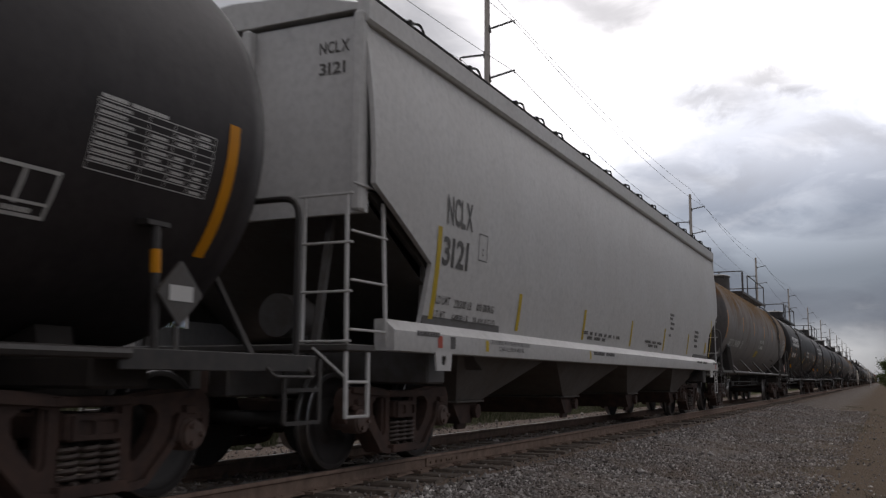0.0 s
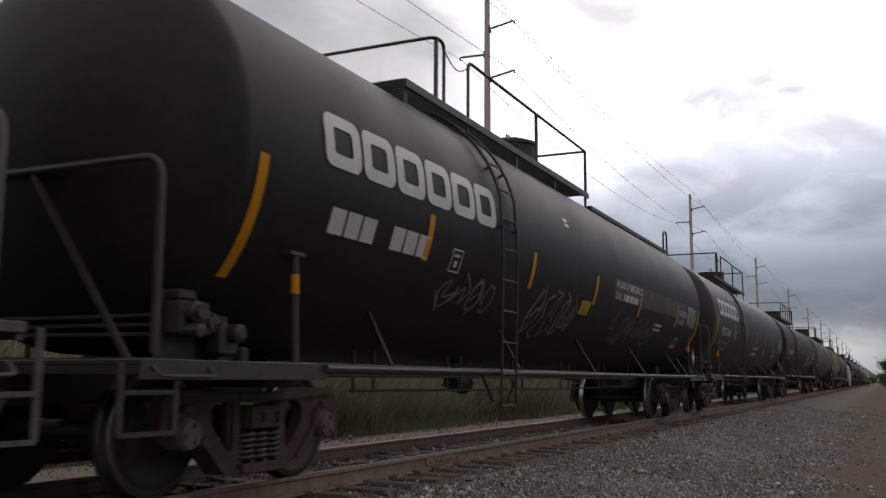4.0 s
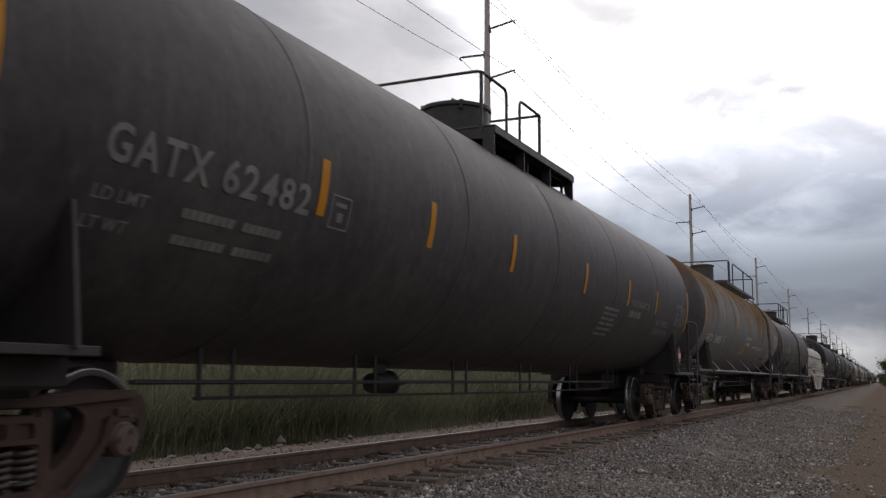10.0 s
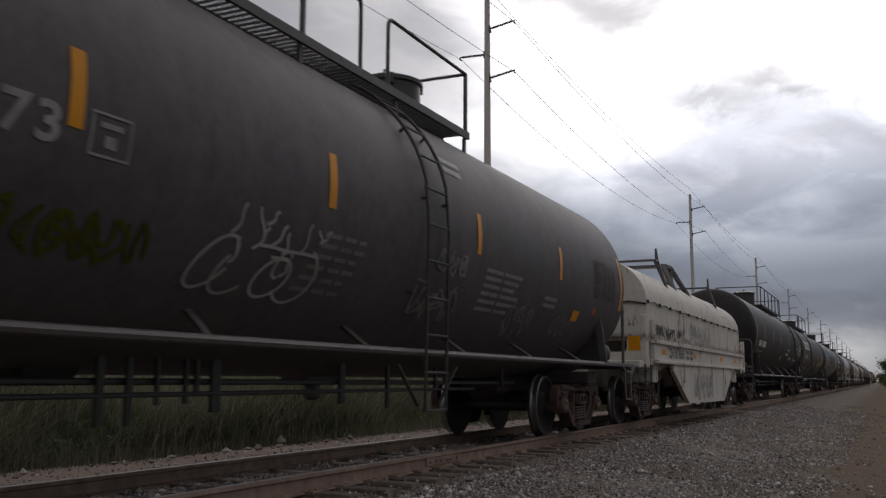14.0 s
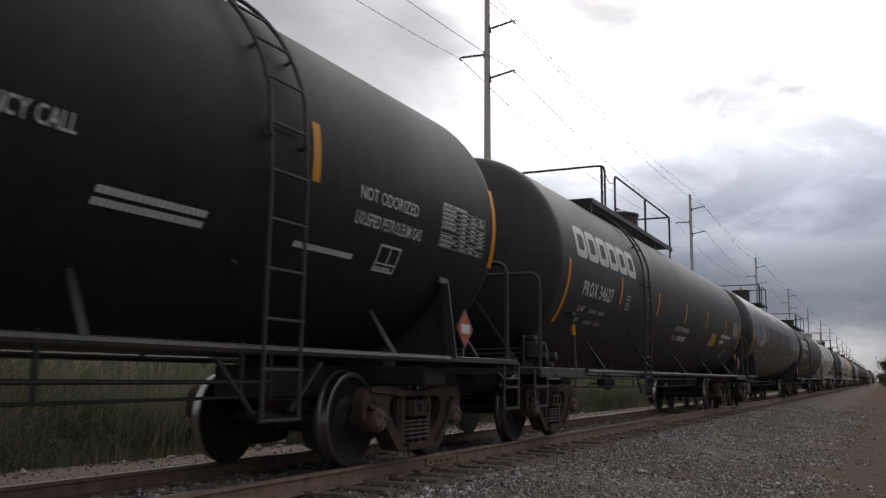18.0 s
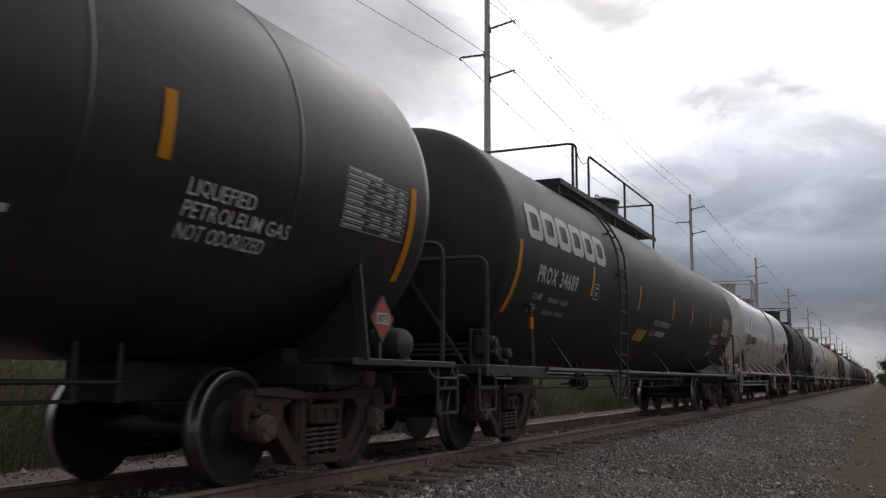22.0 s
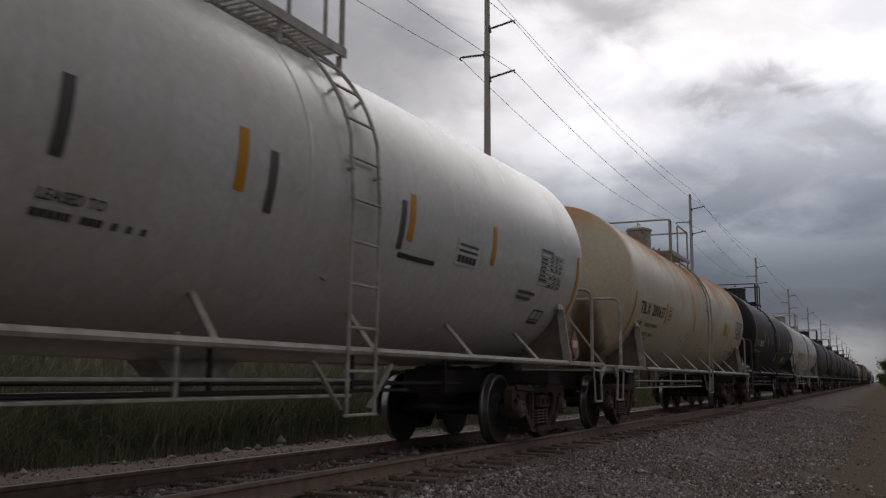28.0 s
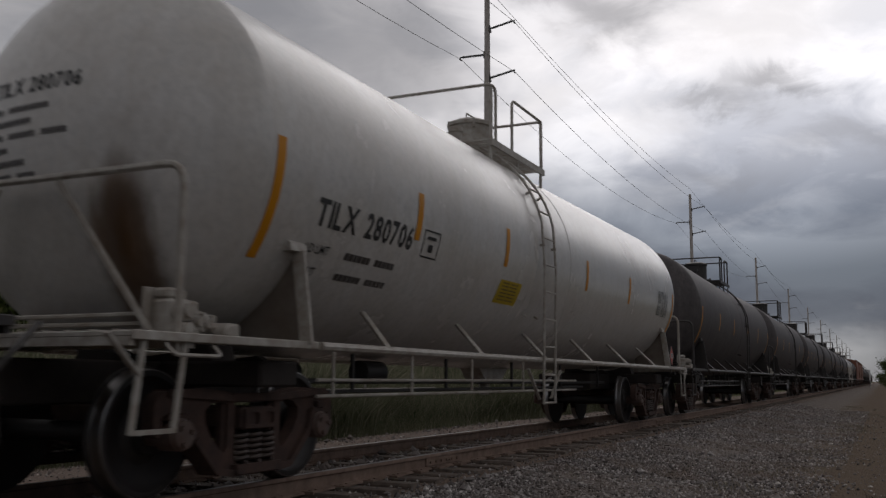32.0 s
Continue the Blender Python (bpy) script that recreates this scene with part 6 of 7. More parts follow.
# ---- coil car ----
def coil_car(y, L, paint_mat, label, marks=True):
    car = thing("coil_car", y, label, "coil car", "covered coil cars of the train")
    k = ("coil", L, paint_mat.name)
    f, r = 1.35, L - 1.5

    def cover(bm):
        out = [(-1.40, 1.62), (-1.40, 2.38)]
        for i in range(17):
            q = math.pi - math.pi * i / 16
            out.append((1.40 * math.cos(q), 2.40 + 0.97 * math.sin(q)))
        out += [(1.40, 2.38), (1.40, 1.62)]
        slab(bm, out, [], f, r, "y")
    add("cover", kept((*k, "cover"), cover, paint_mat), car, None, "rust-stained rounded hood")

    def seam(bm):
        rnd = random.Random(5)
        for t in (-1, 1):
            pts = [(t * 1.43, f + (r - f) * i / 24, 2.37 + (0.03 if i % 2 else -0.02)) for i in range(25)]
            tube(bm, pts, 0.012, 5)
            for p in pts[::2]:
                box(bm, p[0] - 0.022, p[0] + 0.022, p[1] - 0.03, p[1] + 0.03, 2.35, 2.41, 0.008)
        tube(bm, [(-1.40 + 0.35 * i, f - 0.03, 2.36 + (0.03 if i % 2 else -0.03)) for i in range(9)], 0.018, 5)
    add("tie_cable", kept((*k, "cable"), seam, DARK_STEEL), car)

    def hook(bm):
        for s in (-1, 1):
            bar(bm, (s * 1.16, 0, 3.04), (s * 0.95, 0.0, 3.72), 0.06, 0.05)
            bar(bm, (s * 1.16, 0, 3.04), (s * 1.0, -0.55, 3.66), 0.05, 0.04)
            bar(bm, (s * 0.95, 0.0, 3.72), (s * 1.0, -0.55, 3.66), 0.05, 0.05)
            bar(bm, (s * 0.97, -0.25, 3.69), (s * 0.98, -0.3, 3.95), 0.04, 0.04)
            bar(bm, (s * 0.95, 0.0, 3.72), (s * 0.98, -0.28, 3.95), 0.04, 0.04)
        bar(bm, (-1.0, -0.55, 3.66), (1.0, -0.55, 3.66), 0.05, 0.05)
    hm = kept((*k, "hook"), hook, TRIM_GREY)
    for yy in (4.4, L - 4.35):
        add("stacking_bracket", hm, car, pose(0, yy + 0.15, -0.14))

    def lift(bm):
        for s in (-1, 1):
            for a, b in (((1.1, -1.0, 3.02), (0.72, -0.62, 3.78)), ((0.72, -0.62, 3.78), (0.72, 0.28, 3.82)), ((0.72, 0.28, 3.82), (1.1, 0.9, 3.02)), ((0.72, 0.28, 3.82), (0.8, 0.0, 3.35)), ((0.72, -0.4, 3.8), (0.8, -0.2, 3.35))):
                bar(bm, (s * a[0], a[1], a[2]), (s * b[0], b[1], b[2]), 0.10, 0.08)
        bar(bm, (-0.72, -0.1, 3.82), (0.72, -0.1, 3.82), 0.3, 0.06)
    add("lifting_frame", kept((*k, "lift"), lift, TRIM_GREY), car, pose(0, 6.8, -0.12))
    for t in (-1, 1):
        def side(bm):
            x0, x1 = sorted((t * 1.41, t * 1.50))
            slab(bm, [(1.5, 1.62), (1.5, 1.20), (3.3, 1.20), (3.3, 1.05), (5.0, 0.33), (10.1, 0.30), (12.0, 1.12), (L - 3.3, 1.20), (L - 1.6, 1.20), (L - 1.6, 1.62)], [], x0, x1)
            x0, x1 = sorted((t * 1.42, t * 1.56))
            box(bm, x0, x1, 1.45, L - 1.55, 1.56, 1.64, 0.01)
            box(bm, x0, x1, 1.45, L - 1.55, 1.18, 1.25, 0.01)
            for yy in (4.4, 6.2, 8.1, 10.0, 11.6):
                box(bm, min(t * 1.50, t * 1.54), max(t * 1.50, t * 1.54), yy - 0.03, yy + 0.03, 0.40 if 5 < yy < 10.5 else 0.8, 1.18)
        add("side_sill", kept((*k, "side", t), side, paint_mat), car)
    for e in (1, -1):
        def Y(v):
            return v if e > 0 else L - v

        def end(bm):
            a, b = sorted((Y(0.55), Y(1.5)))
            box(bm, -1.42, 1.42, a, b, 1.08, 1.22, 0.02)
            a, b = sorted((Y(1.22), Y(1.40)))
            slab(bm, [(-1.42, 1.2), (1.42, 1.2), (1.42, 1.9), (-1.42, 1.9)], [rounded(0.55, 0.3, 0.05, 2, 0.75, 1.55), rounded(0.55, 0.3, 0.05, 2, -0.75, 1.55)], a, b, "y")
            for sx in (-1, 1):
                box(bm, sx * 1.42 - 0.06, sx * 1.42 + 0.06, min(Y(0.9), Y(0.97)), max(Y(0.9), Y(0.97)), 1.1, 2.1, 0.02)
                box(bm, sx * 1.46 - 0.04, sx * 1.46 + 0.04, min(Y(1.56), Y(1.64)), max(Y(1.56), Y(1.64)), 1.25, 2.05, 0.02)
            a, b = sorted((Y(0.5), Y(4.5)))
            box(bm, -0.4, 0.4, a, b, 0.68, 1.08, 0.02)
            a, b = sorted((Y(2.05), Y(2.45)))
            box(bm, -1.35, 1.35, a, b, 0.8, 1.15, 0.02)
            a, b = Y(0.14), Y(0.5)
            box(bm, -0.1, 0.1, min(a, b), max(a, b), 0.78, 0.95, 0.02)
            box(bm, -0.2, 0.2, min(Y(0), Y(0.2)), max(Y(0), Y(0.2)), 0.72, 1.0, 0.04)
            if e < 0:
                box(bm, -0.09, 0.09, L, L + 0.72, 0.78, 0.94, 0.02)
        add("end_frame", kept((*k, "end", e), end, paint_mat), car)

        for sx in (-1, 1):
            def steps(bm):
                for yy in (0.85, 1.32):
                    bar(bm, (sx * 1.46, Y(yy), 1.15), (sx * 1.46, Y(yy), 0.55), 0.05, 0.02)
                for z in (0.56, 0.82, 1.02):
                    bar(bm, (sx * 1.46, Y(0.85), z), (sx * 1.46, Y(1.32), z), 0.06, 0.025)
            add("sill_step", kept((*k, "steps", e, sx), steps, UNDER), car)

            def slant(bm):
                bar(bm, (sx * 1.40, Y(3.3), 1.1), (sx * 1.40, Y(5.0), 0.4), 0.10, 0.04)
            add("side_brace", kept((*k, "slant", e, sx), slant, UNDER), car)
        truck(car, Y(2.35))
    if not marks:
        return car
    X = 1.505
    letters(car, "CN", 0.50, 0.24, on_flat(X, 2.80, 1.30), LETTER_BLACK)
    letters(car, "187060", 1.05, 0.24, on_flat(X, 3.42, 1.30), LETTER_BLACK)
    bm = bmesh.new()
    for z in (1.43, 1.31):
        bars(bm, 0, 0, [0.3, 0.36], 0.08, 0.12, on_flat(X, 4.75, z))
    tagged(part("stencil", bm, TRIM_GREY, car, "rows of small worn stencilled data"), kind="stuff")
    for yy, w, h in ((2.14, 0.45, 0.12), (5.56, 0.45, 0.11), (9.6, 0.4, 0.12), (12.2, 0.4, 0.12), (13.3, 0.3, 0.2)):
        bm = bmesh.new()
        patch(bm, 0, w, 0, h, on_flat(X, yy, 1.36))
        part("reflective_patch", bm, ORANGE, car)
    bm = bmesh.new()
    patch(bm, 0, 0.34, 0, 0.28, lambda u, v: Vector((1.05 + u, 1.215, 1.42 + v)))
    part("reflective_patch", bm, ORANGE, car)
    tag_strokes(car, on_flat(1.406, 1.95, 1.72), 1.0, 0.28, 6, 3, DARK_STEEL, 0.03)
    tag_strokes(car, on_flat(1.406, 3.05, 1.70), 1.0, 0.26, 5, 7, DARK_STEEL, 0.028)
    tag_strokes(car, on_flat(1.406, 4.2, 1.74), 0.9, 0.26, 4, 9, DARK_STEEL, 0.026)
    tag_strokes(car, on_flat(1.506, 5.6, 0.42), 2.6, 0.62, 5, 9, FAINT_SPRAY, 0.09)
    tag_strokes(car, on_flat(1.406, 5.7, 1.72), 3.0, 0.5, 6, 12, CHALK, 0.06)
    return car


def scribble(car, wrap, w, h, seed, mat, t=0.02, n=16):
    """Illegible spray-paint strokes on a side."""
    rnd = random.Random(seed)
    bm = bmesh.new()
    for i in range(n):
        u0 = w * (i + rnd.uniform(-0.2, 0.2)) / n
        pts = [(u0 + rnd.uniform(-0.05, 0.08) * w, h * rnd.random())]
        a = rnd.uniform(0, 6.28)
        for j in range(7):
            a += rnd.uniform(-0.9, 0.9)
            p = (pts[-1][0] + 0.09 * w / 3 * math.cos(a), pts[-1][1] + 0.22 * h * math.sin(a))
            pts.append((min(w, max(0, p[0])), min(h, max(0, p[1]))))
        prev = None
        for (a0, b0), (a1, b1) in zip(pts, pts[1:]):
            d = math.hypot(a1 - a0, b1 - b0) or 1
            nx, ny = -(b1 - b0) / d * t / 2, (a1 - a0) / d * t / 2
            q = [bm.verts.new(wrap(*p)) for p in ((a0 - nx, b0 - ny), (a1 - nx, b1 - ny), (a1 + nx, b1 + ny), (a0 + nx, b0 + ny))]
            bm.faces.new(q)
    tagged(part("graffiti", bm, mat, car, "illegible spray-painted scrawl"), kind="stuff")


def tag_strokes(car, wrap, w, h, count, seed, mat, t=0.035):
    """A row of sprayed signs that look like letters but spell nothing."""
    rnd = random.Random(seed)
    shapes = (
        [(0.0, 0.0), (0.12, 0.95), (0.45, 0.35), (0.72, 1.0), (0.9, 0.05)],
        [(0.85, 0.9), (0.4, 1.0), (0.1, 0.7), (0.45, 0.5), (0.85, 0.3), (0.5, 0.0), (0.05, 0.1)],
        [(0.1, 1.0), (0.2, 0.1), (0.8, 0.0), (0.9, 0.25)],
        [(0.5, 1.0), (0.1, 0.6), (0.3, 0.05), (0.8, 0.2), (0.85, 0.7), (0.5, 1.0), (0.35, 0.8)],
        [(0.05, 0.05), (0.45, 1.0), (0.85, 0.0), (0.7, 0.4), (0.2, 0.38)],
        [(0.15, 0.0), (0.2, 1.0), (0.75, 0.75), (0.25, 0.5), (0.9, 0.0)],
    )
    bm = bmesh.new()
    cell = w / count
    for i in range(count):
        turn = rnd.uniform(0.5, 2.4) * rnd.choice((-1, 1))
        mid = cell * (i + 0.5)
        pts = []
        for a, b in rnd.choice(shapes) + rnd.choice(shapes)[::-1]:
            u, v = (a - 0.5) * cell * 1.5, (b - 0.5) * h * 0.8
            f = cell / h
            pts.append(Vector((mid + u * math.cos(turn) - v * math.sin(turn) * f, min(h, max(0.0, h / 2 + u * math.sin(turn) / f * 0.7 + v * math.cos(turn))), 0)))
        pts = bend(pts, cell * 0.3, 4)
        rows = []
        for j, p in enumerate(pts):
            d = (pts[min(j + 1, len(pts) - 1)] - pts[max(j - 1, 0)])
            d = d.normalized() if d.length > 1e-6 else Vector((1, 0, 0))
            q = Vector((-d.y, d.x, 0)) * t / 2 * rnd.uniform(0.75, 1.15)
            rows.append([bm.verts.new(wrap(*(p + s * q)[:2])) for s in (-1, 1)])
        for a, b in zip(rows, rows[1:]):
            bm.faces.new((a[0], b[0], b[1], a[1]))
    tagged(part("graffiti", bm, mat, car, "illegible spray-painted scrawl"), kind="stuff")


def loop_tag(car, wrap, w, h, mat, t):
    """Long slanting sprayed loops with short forked strokes over them; it spells nothing."""
    bm = bmesh.new()

    def line(pts):
        rows = []
        for j, p in enumerate(pts):
            d = Vector(pts[min(j + 1, len(pts) - 1)]) - Vector(pts[max(j - 1, 0)])
            d = Vector((d.x * w, d.y * h)).normalized() * t / 2
            rows.append([bm.verts.new(wrap(p[0] * w - s * d.y, p[1] * h + s * d.x)) for s in (-1, 1)])
        for a, b in zip(rows, rows[1:]):
            bm.faces.new((a[0], b[0], b[1], a[1]))

    # slanting loops: centre, half width, half height, slant, start and end in turns
    for cx, cy, a, b, k, t0, t1 in ((0.15, 0.34, 0.11, 0.30, 0.22, 0.02, 0.98), (0.33, 0.30, 0.13, 0.29, 0.20, 0.42, 0.90), (0.60, 0.27, 0.12, 0.24, 0.16, 0.0, 1.0), (0.79, 0.33, 0.15, 0.33, 0.05, -0.40, 0.20), (0.64, 0.44, 0.05, 0.16, 0.12, 0.1, 0.8)):
        pts = []
        for i in range(25):
            q = 2 * math.pi * (t0 + (t1 - t0) * i / 24)
            v = b * math.sin(q)
            pts.append((cx + a * math.cos(q) + k * v, cy + v))
        line(pts)
    # forked strokes above: foot, lean, height
    for x0, z0, lean, up in ((0.19, 0.66, 0.08, 0.32), (0.42, 0.60, -0.05, 0.38), (0.42, 0.82, 0.09, 0.16), (0.37, 0.55, 0.10, 0.25), (0.50, 0.62, 0.10, 0.24), (0.60, 0.55, 0.03, 0.24), (0.73, 0.58, 0.07, 0.36), (0.88, 0.76, -0.01, 0.14), (0.88, 0.76, 0.10, 0.16), (0.25, 0.36, 0.03, 0.28), (0.65, 0.30, 0.06, 0.20)):
        line([(x0 + lean * i / 6 + 0.02 * math.sin(i * 0.9), z0 + up * i / 6) for i in range(7)])
    line([(0.42 + 0.046 * i, 0.60 + 0.006 * math.sin(i)) for i in range(11)])
    line([(0.53 + 0.04 * i, 0.50) for i in range(5)])
    tagged(part("graffiti", bm, mat, car, "illegible looping spray-painted scrawl"), kind="stuff")


# ---- the train, from the front ----
TRAIN = []
Rl, Zl = 1.545, 2.581      # large pressure tanks
Rs, Zs = 1.53, 2.55        # general purpose tanks


class Marks:
    """Paint marks on the near side of one tank."""

    def __init__(self, car, R, zc, ink, L=0.0, slope=0.0):
        self.car, self.R, self.zc, self.ink, self.L, self.slope = car, R, zc, ink, L, slope

    def mid(self, y):
        return self.zc + rise(y, self.L, self.slope)

    def on(self, y, z, out=0.006):
        return on_side(self.R, self.mid(y), y, z, out)

    def stripes(self, ys, z0, z1, mat=None, w=0.11):
        for y in ys:
            stripes(self.car, self.R, self.mid(y), [(y, z0, z1)], mat, w=w)

    def text(self, words, y, z, w, h, mat=None):
        side_text(self.car, self.R, self.mid(y), words, y, z, w, h, mat or self.ink)

    def lines(self, rows, mat=None):
        side_writing(self.car, self.R, self.mid(rows[0][0]), rows, mat or self.ink)

    def plate(self, y, z, w=0.26, h=0.25, mat=None):
        plate_mark(self.car, self.R, self.mid(y), y, z, mat or self.ink, w, h)

    def panel(self, y, z, w, h, rows=9, mat=None, backing=None):
        if backing:
            bm = bmesh.new()
            patch(bm, -0.04, w + 0.04, -0.03, h + 0.04, self.on(y, z, 0.004), 1, 6)
            part("panel_backing", bm, backing, self.car)
        data_panel(self.car, self.R, self.mid(y), y, z, w, h, mat or self.ink, rows)

    def test_box(self, y, z, w=0.5, h=0.28, mat=None):
        bm = bmesh.new()
        wrap = self.on(y, z)
        ring_frame(bm, 0, w, 0, h, 0.022, wrap)
        patch(bm, w * 0.50, w * 0.55, h * 0.25, h, wrap, 1, 2)
        patch(bm, 0, w, h * 0.28, h * 0.34, wrap, 1, 1)
        bars(bm, w * 0.1, h * 0.1, [w * 0.25, w * 0.4], h * 0.1, w * 0.05, wrap)
        part("test_mark", bm, mat or self.ink, self.car)

    def decal(self, y, z, w, h, shear=0.0, mat=None, rows=6):
        bm = bmesh.new()
        patch(bm, 0, w, 0, h, self.on(y, z, 0.005), 1, 4, 0, shear)
        dec = part("decal", bm, mat or YELLOW, self.car, "yellow warning decal" if mat is None else "")
        if mat is None:
            bm = bmesh.new()
            for i in range(rows):
                v = h * (0.12 + 0.78 * i / rows)
                bars(bm, shear * v, 0, [w * 0.3, w * 0.36], h * 0.34 / rows, w * 0.05, self.on(y + w * 0.12, z + v, 0.008))
            tagged(part("small_print", bm, OLIVE, dec), kind="stuff")

    def emergency(self, y, z, w, split=True):
        h = 0.115
        self.text("IN CASE OF EMERGENCY" if split else "IN CASE OF EMERGENCY CALL", y, z, w, h)
        if split:
            self.text("CALL", y, z - 0.19, w * 0.22, h)
        a = y + (w * 0.30 if split else 0.02)
        bm = bmesh.new()
        bars(bm, 0, 0, [w * 0.05, w * 0.14, w * 0.14, w * 0.18], h, w * 0.025, self.on(a, z - 0.19))
        tagged(part("stencil", bm, self.ink, self.car, "small worn stencilled digits as bars"), kind="stuff")

    def gas(self, rows):
        for words, y, z, w in rows:
            self.text(words, y, z, w, 0.115)

    def weights(self, y, z, w, dz=0.165, h=0.085, figures=None):
        for k in (0, 1):
            self.text("LD LMT" if k == 0 else "LT WT", y, z - k * dz, w * (0.21 if k == 0 else 0.17), h)
        if figures:
            for k, row in enumerate(figures):
                for (words, share), u in zip(row, (0.36, 0.66)):
                    self.text(words, y + w * u, z - k * dz, w * share, h * 0.9)
            return
        soft = TRIM_GREY if self.ink is LETTER_BLACK else LETTER_GREY
        self.lines([(y + w * 0.36, z, h * 0.8, [w * 0.26, w * 0.22]), (y + w * 0.36, z - dz, h * 0.8, [w * 0.26, w * 0.22])], soft)

    def head_text(self, words, seam, x=-0.54, z=2.96):
        d = self.R * 0.48
        tagged(part("lettering", text_mesh(words, 0.95, 0.13, on_head(self.R, self.mid(seam), seam, x, z, d)), self.ink, self.car), kind="stuff")
        bm = bmesh.new()
        for i, ws in enumerate(([0.15, 0.45], [0.5], [0.18, 0.3, 0.25], [0.25], [0.45], [0.3, 0.2])):
            bars(bm, 0, 0, ws, 0.045, 0.07, on_head(self.R, self.mid(seam), seam, x, z - 0.14 - 0.105 * i, d))
        tagged(part("stencil", bm, TRIM_GREY if self.ink is LETTER_BLACK else self.ink, self.car, "rows of small worn stencilled data"), kind="stuff")

    def tag(self, y, z, w, h, count, seed, mat, t=0.035):
        tag_strokes(self.car, self.on(y, z, 0.008), w, h, count, seed, mat, t)

    def loops(self, y, z, w, h, mat, t):
        loop_tag(self.car, self.on(y, z, 0.008), w, h, mat, t)

    def scrawl(self, y, z, w, h, seed, mat, t=0.03, n=14):
        scribble(self.car, self.on(y, z), w, h, seed, mat, t, n)


def big_tank(y, L, label, paint_mat=BLACK, trim=TRIM_BLACK, ink=LETTER_WHITE, mids=(5.04, 7.95, 10.65, 13.35, 15.85), ends=(1.7, 19.3), zs=(2.137, 2.582), ze=(1.681, 2.582), ladder=6.05, walk_y=(4.83, 11.85), gap=(5.92, 6.65, 5.67), dome=(10.5, 0.45), style="open", rings=0, digits="", side_mat=None, up=0.0, piped=True, card_y=None, R=Rl, zc=Zl):
    car = tank_car(y, L, R, zc, 1.35, paint_mat, trim, label, True, ladder, walk_y, gap, dome, style, rings=rings, up=up, piped=piped, plate=paint_mat is GREY_RUST or up > 0.05)
    m = Marks(car, R, zc, ink)
    m.stripes(mids, *zs)
    m.stripes(ends, *ze)
    placard(car, pose(1.50, card_y or L - 2.0, 1.38), digits, side_mat)
    placard(car, pose(-0.2, 0.50, 1.42, 0, 0, -90), digits)
    TRAIN.append((car, y))
    return m


def small_tank(y, L, label, paint_mat, trim, ink=LETTER_BLACK, mids=(4.6, 7.3, 10.4, 13.2), zs=(2.2, 2.68), ze=(1.74, 2.68), ladder=9.7, R=Rs, seam=1.72, digits="", walk_y=None, gap=None, dome=None, placards=True, ends=None, style="dot111", zc=Zs, up=0.11, slope=0.0115):
    walk_y = walk_y or (ladder - 1.1, ladder + 0.8)
    gap = gap or (ladder - 0.4, ladder + 0.15, ladder - 0.8)
    dome = dome or (ladder + 0.1, 0.36)
    car = tank_car(y, L, R, zc, seam, paint_mat, trim, label, False, ladder, walk_y, gap, dome, style, paint_mat is not CREAM, rings=0, up=up, slope=slope)
    m = Marks(car, R, zc, ink, L, slope)
    m.stripes(mids, *zs)
    m.stripes(ends or (seam + 0.12, L - seam - 0.12), *ze)
    if placards:
        placard(car, pose(1.50, L - 2.0, 1.36), digits)
        placard(car, pose(-0.45, 0.50, 1.42, 0, 0, -90), digits)
    TRAIN.append((car, y))
    return m


BT = "black pressure tank car with amber stripes"
m = big_tank(-14.05, 20.7, BT + " and a pale data table", ends=(1.634, 19.134), side_mat=TRIM_GREY)
m.panel(17.897, 2.038, 1.04, 0.46, 9)
m.test_box(17.272, 1.721, 0.5, 0.3)
m.emergency(9.348, 1.959, 1.6)

TRAIN.append((hopper_car(6.3, 20.15, PALE, "pale grey covered hopper car with ribbed ends"), 6.3))

m = big_tank(26.45, 20.1, "grey pressure tank car with rust spreading over its top", GREY_RUST, TRIM_GREY, LETTER_WHITE, (4.715, 7.5, 10.47, 13.17, 16.135), (1.435, 18.685), (2.395, 2.859), (2.081, 2.869), 15.0, (9.3, 16.65), (9.9, 11.2, 9.65), (10.3, 0.38), "rail", 9, up=0.11, R=1.55, zc=2.637)
m.text("GATX", 2.298, 1.894, 0.95, 0.22)
m.text("34818", 3.498, 1.894, 1.05, 0.22)
m.plate(4.948, 1.885)
m.weights(2.294, 1.667, 1.9)
m.decal(9.08, 1.707, 0.62, 0.25)
m.emergency(9.379, 2.199, 1.3)
m.head_text("GATX 34818", 1.35)
m.panel(17.545, 2.18, 0.9, 0.45)

m = big_tank(46.55, 20.5, BT + " and pale scrawls", mids=(4.31, 7.35, 10.28, 13.22, 16.61), ends=(1.51, 19.06), zs=(2.012, 2.463), ze=(1.578, 2.463), R=1.57, zc=2.589, up=-0.06, paint_mat=BLACK_DEEP)
top_tail(m.car, m.R, m.zc, 11.9, 18.4, TRIM_BLACK)
block_logo(m.car, m.R, m.zc, 2.312, 2.561, 3.7, 0.46)
m.lines([(2.502, 2.032, 0.22, [0.78, 0.8])])
m.plate(4.899, 1.972)
m.tag(4.909, 1.578, 1.5, 0.5, 4, 21, GRAFFITI, 0.035)
m.tag(7.736, 1.43, 1.9, 0.8, 5, 22, GRAFFITI, 0.04)
m.tag(11.753, 1.499, 3.2, 0.62, 6, 23, RUSTY_SPRAY, 0.05)
m.decal(9.72, 1.844, 0.45, 0.22)
m.decal(11.318, 2.189, 6.2, 0.36, 0, BLACK_DUSTY)
m.emergency(11.422, 2.395, 1.8)
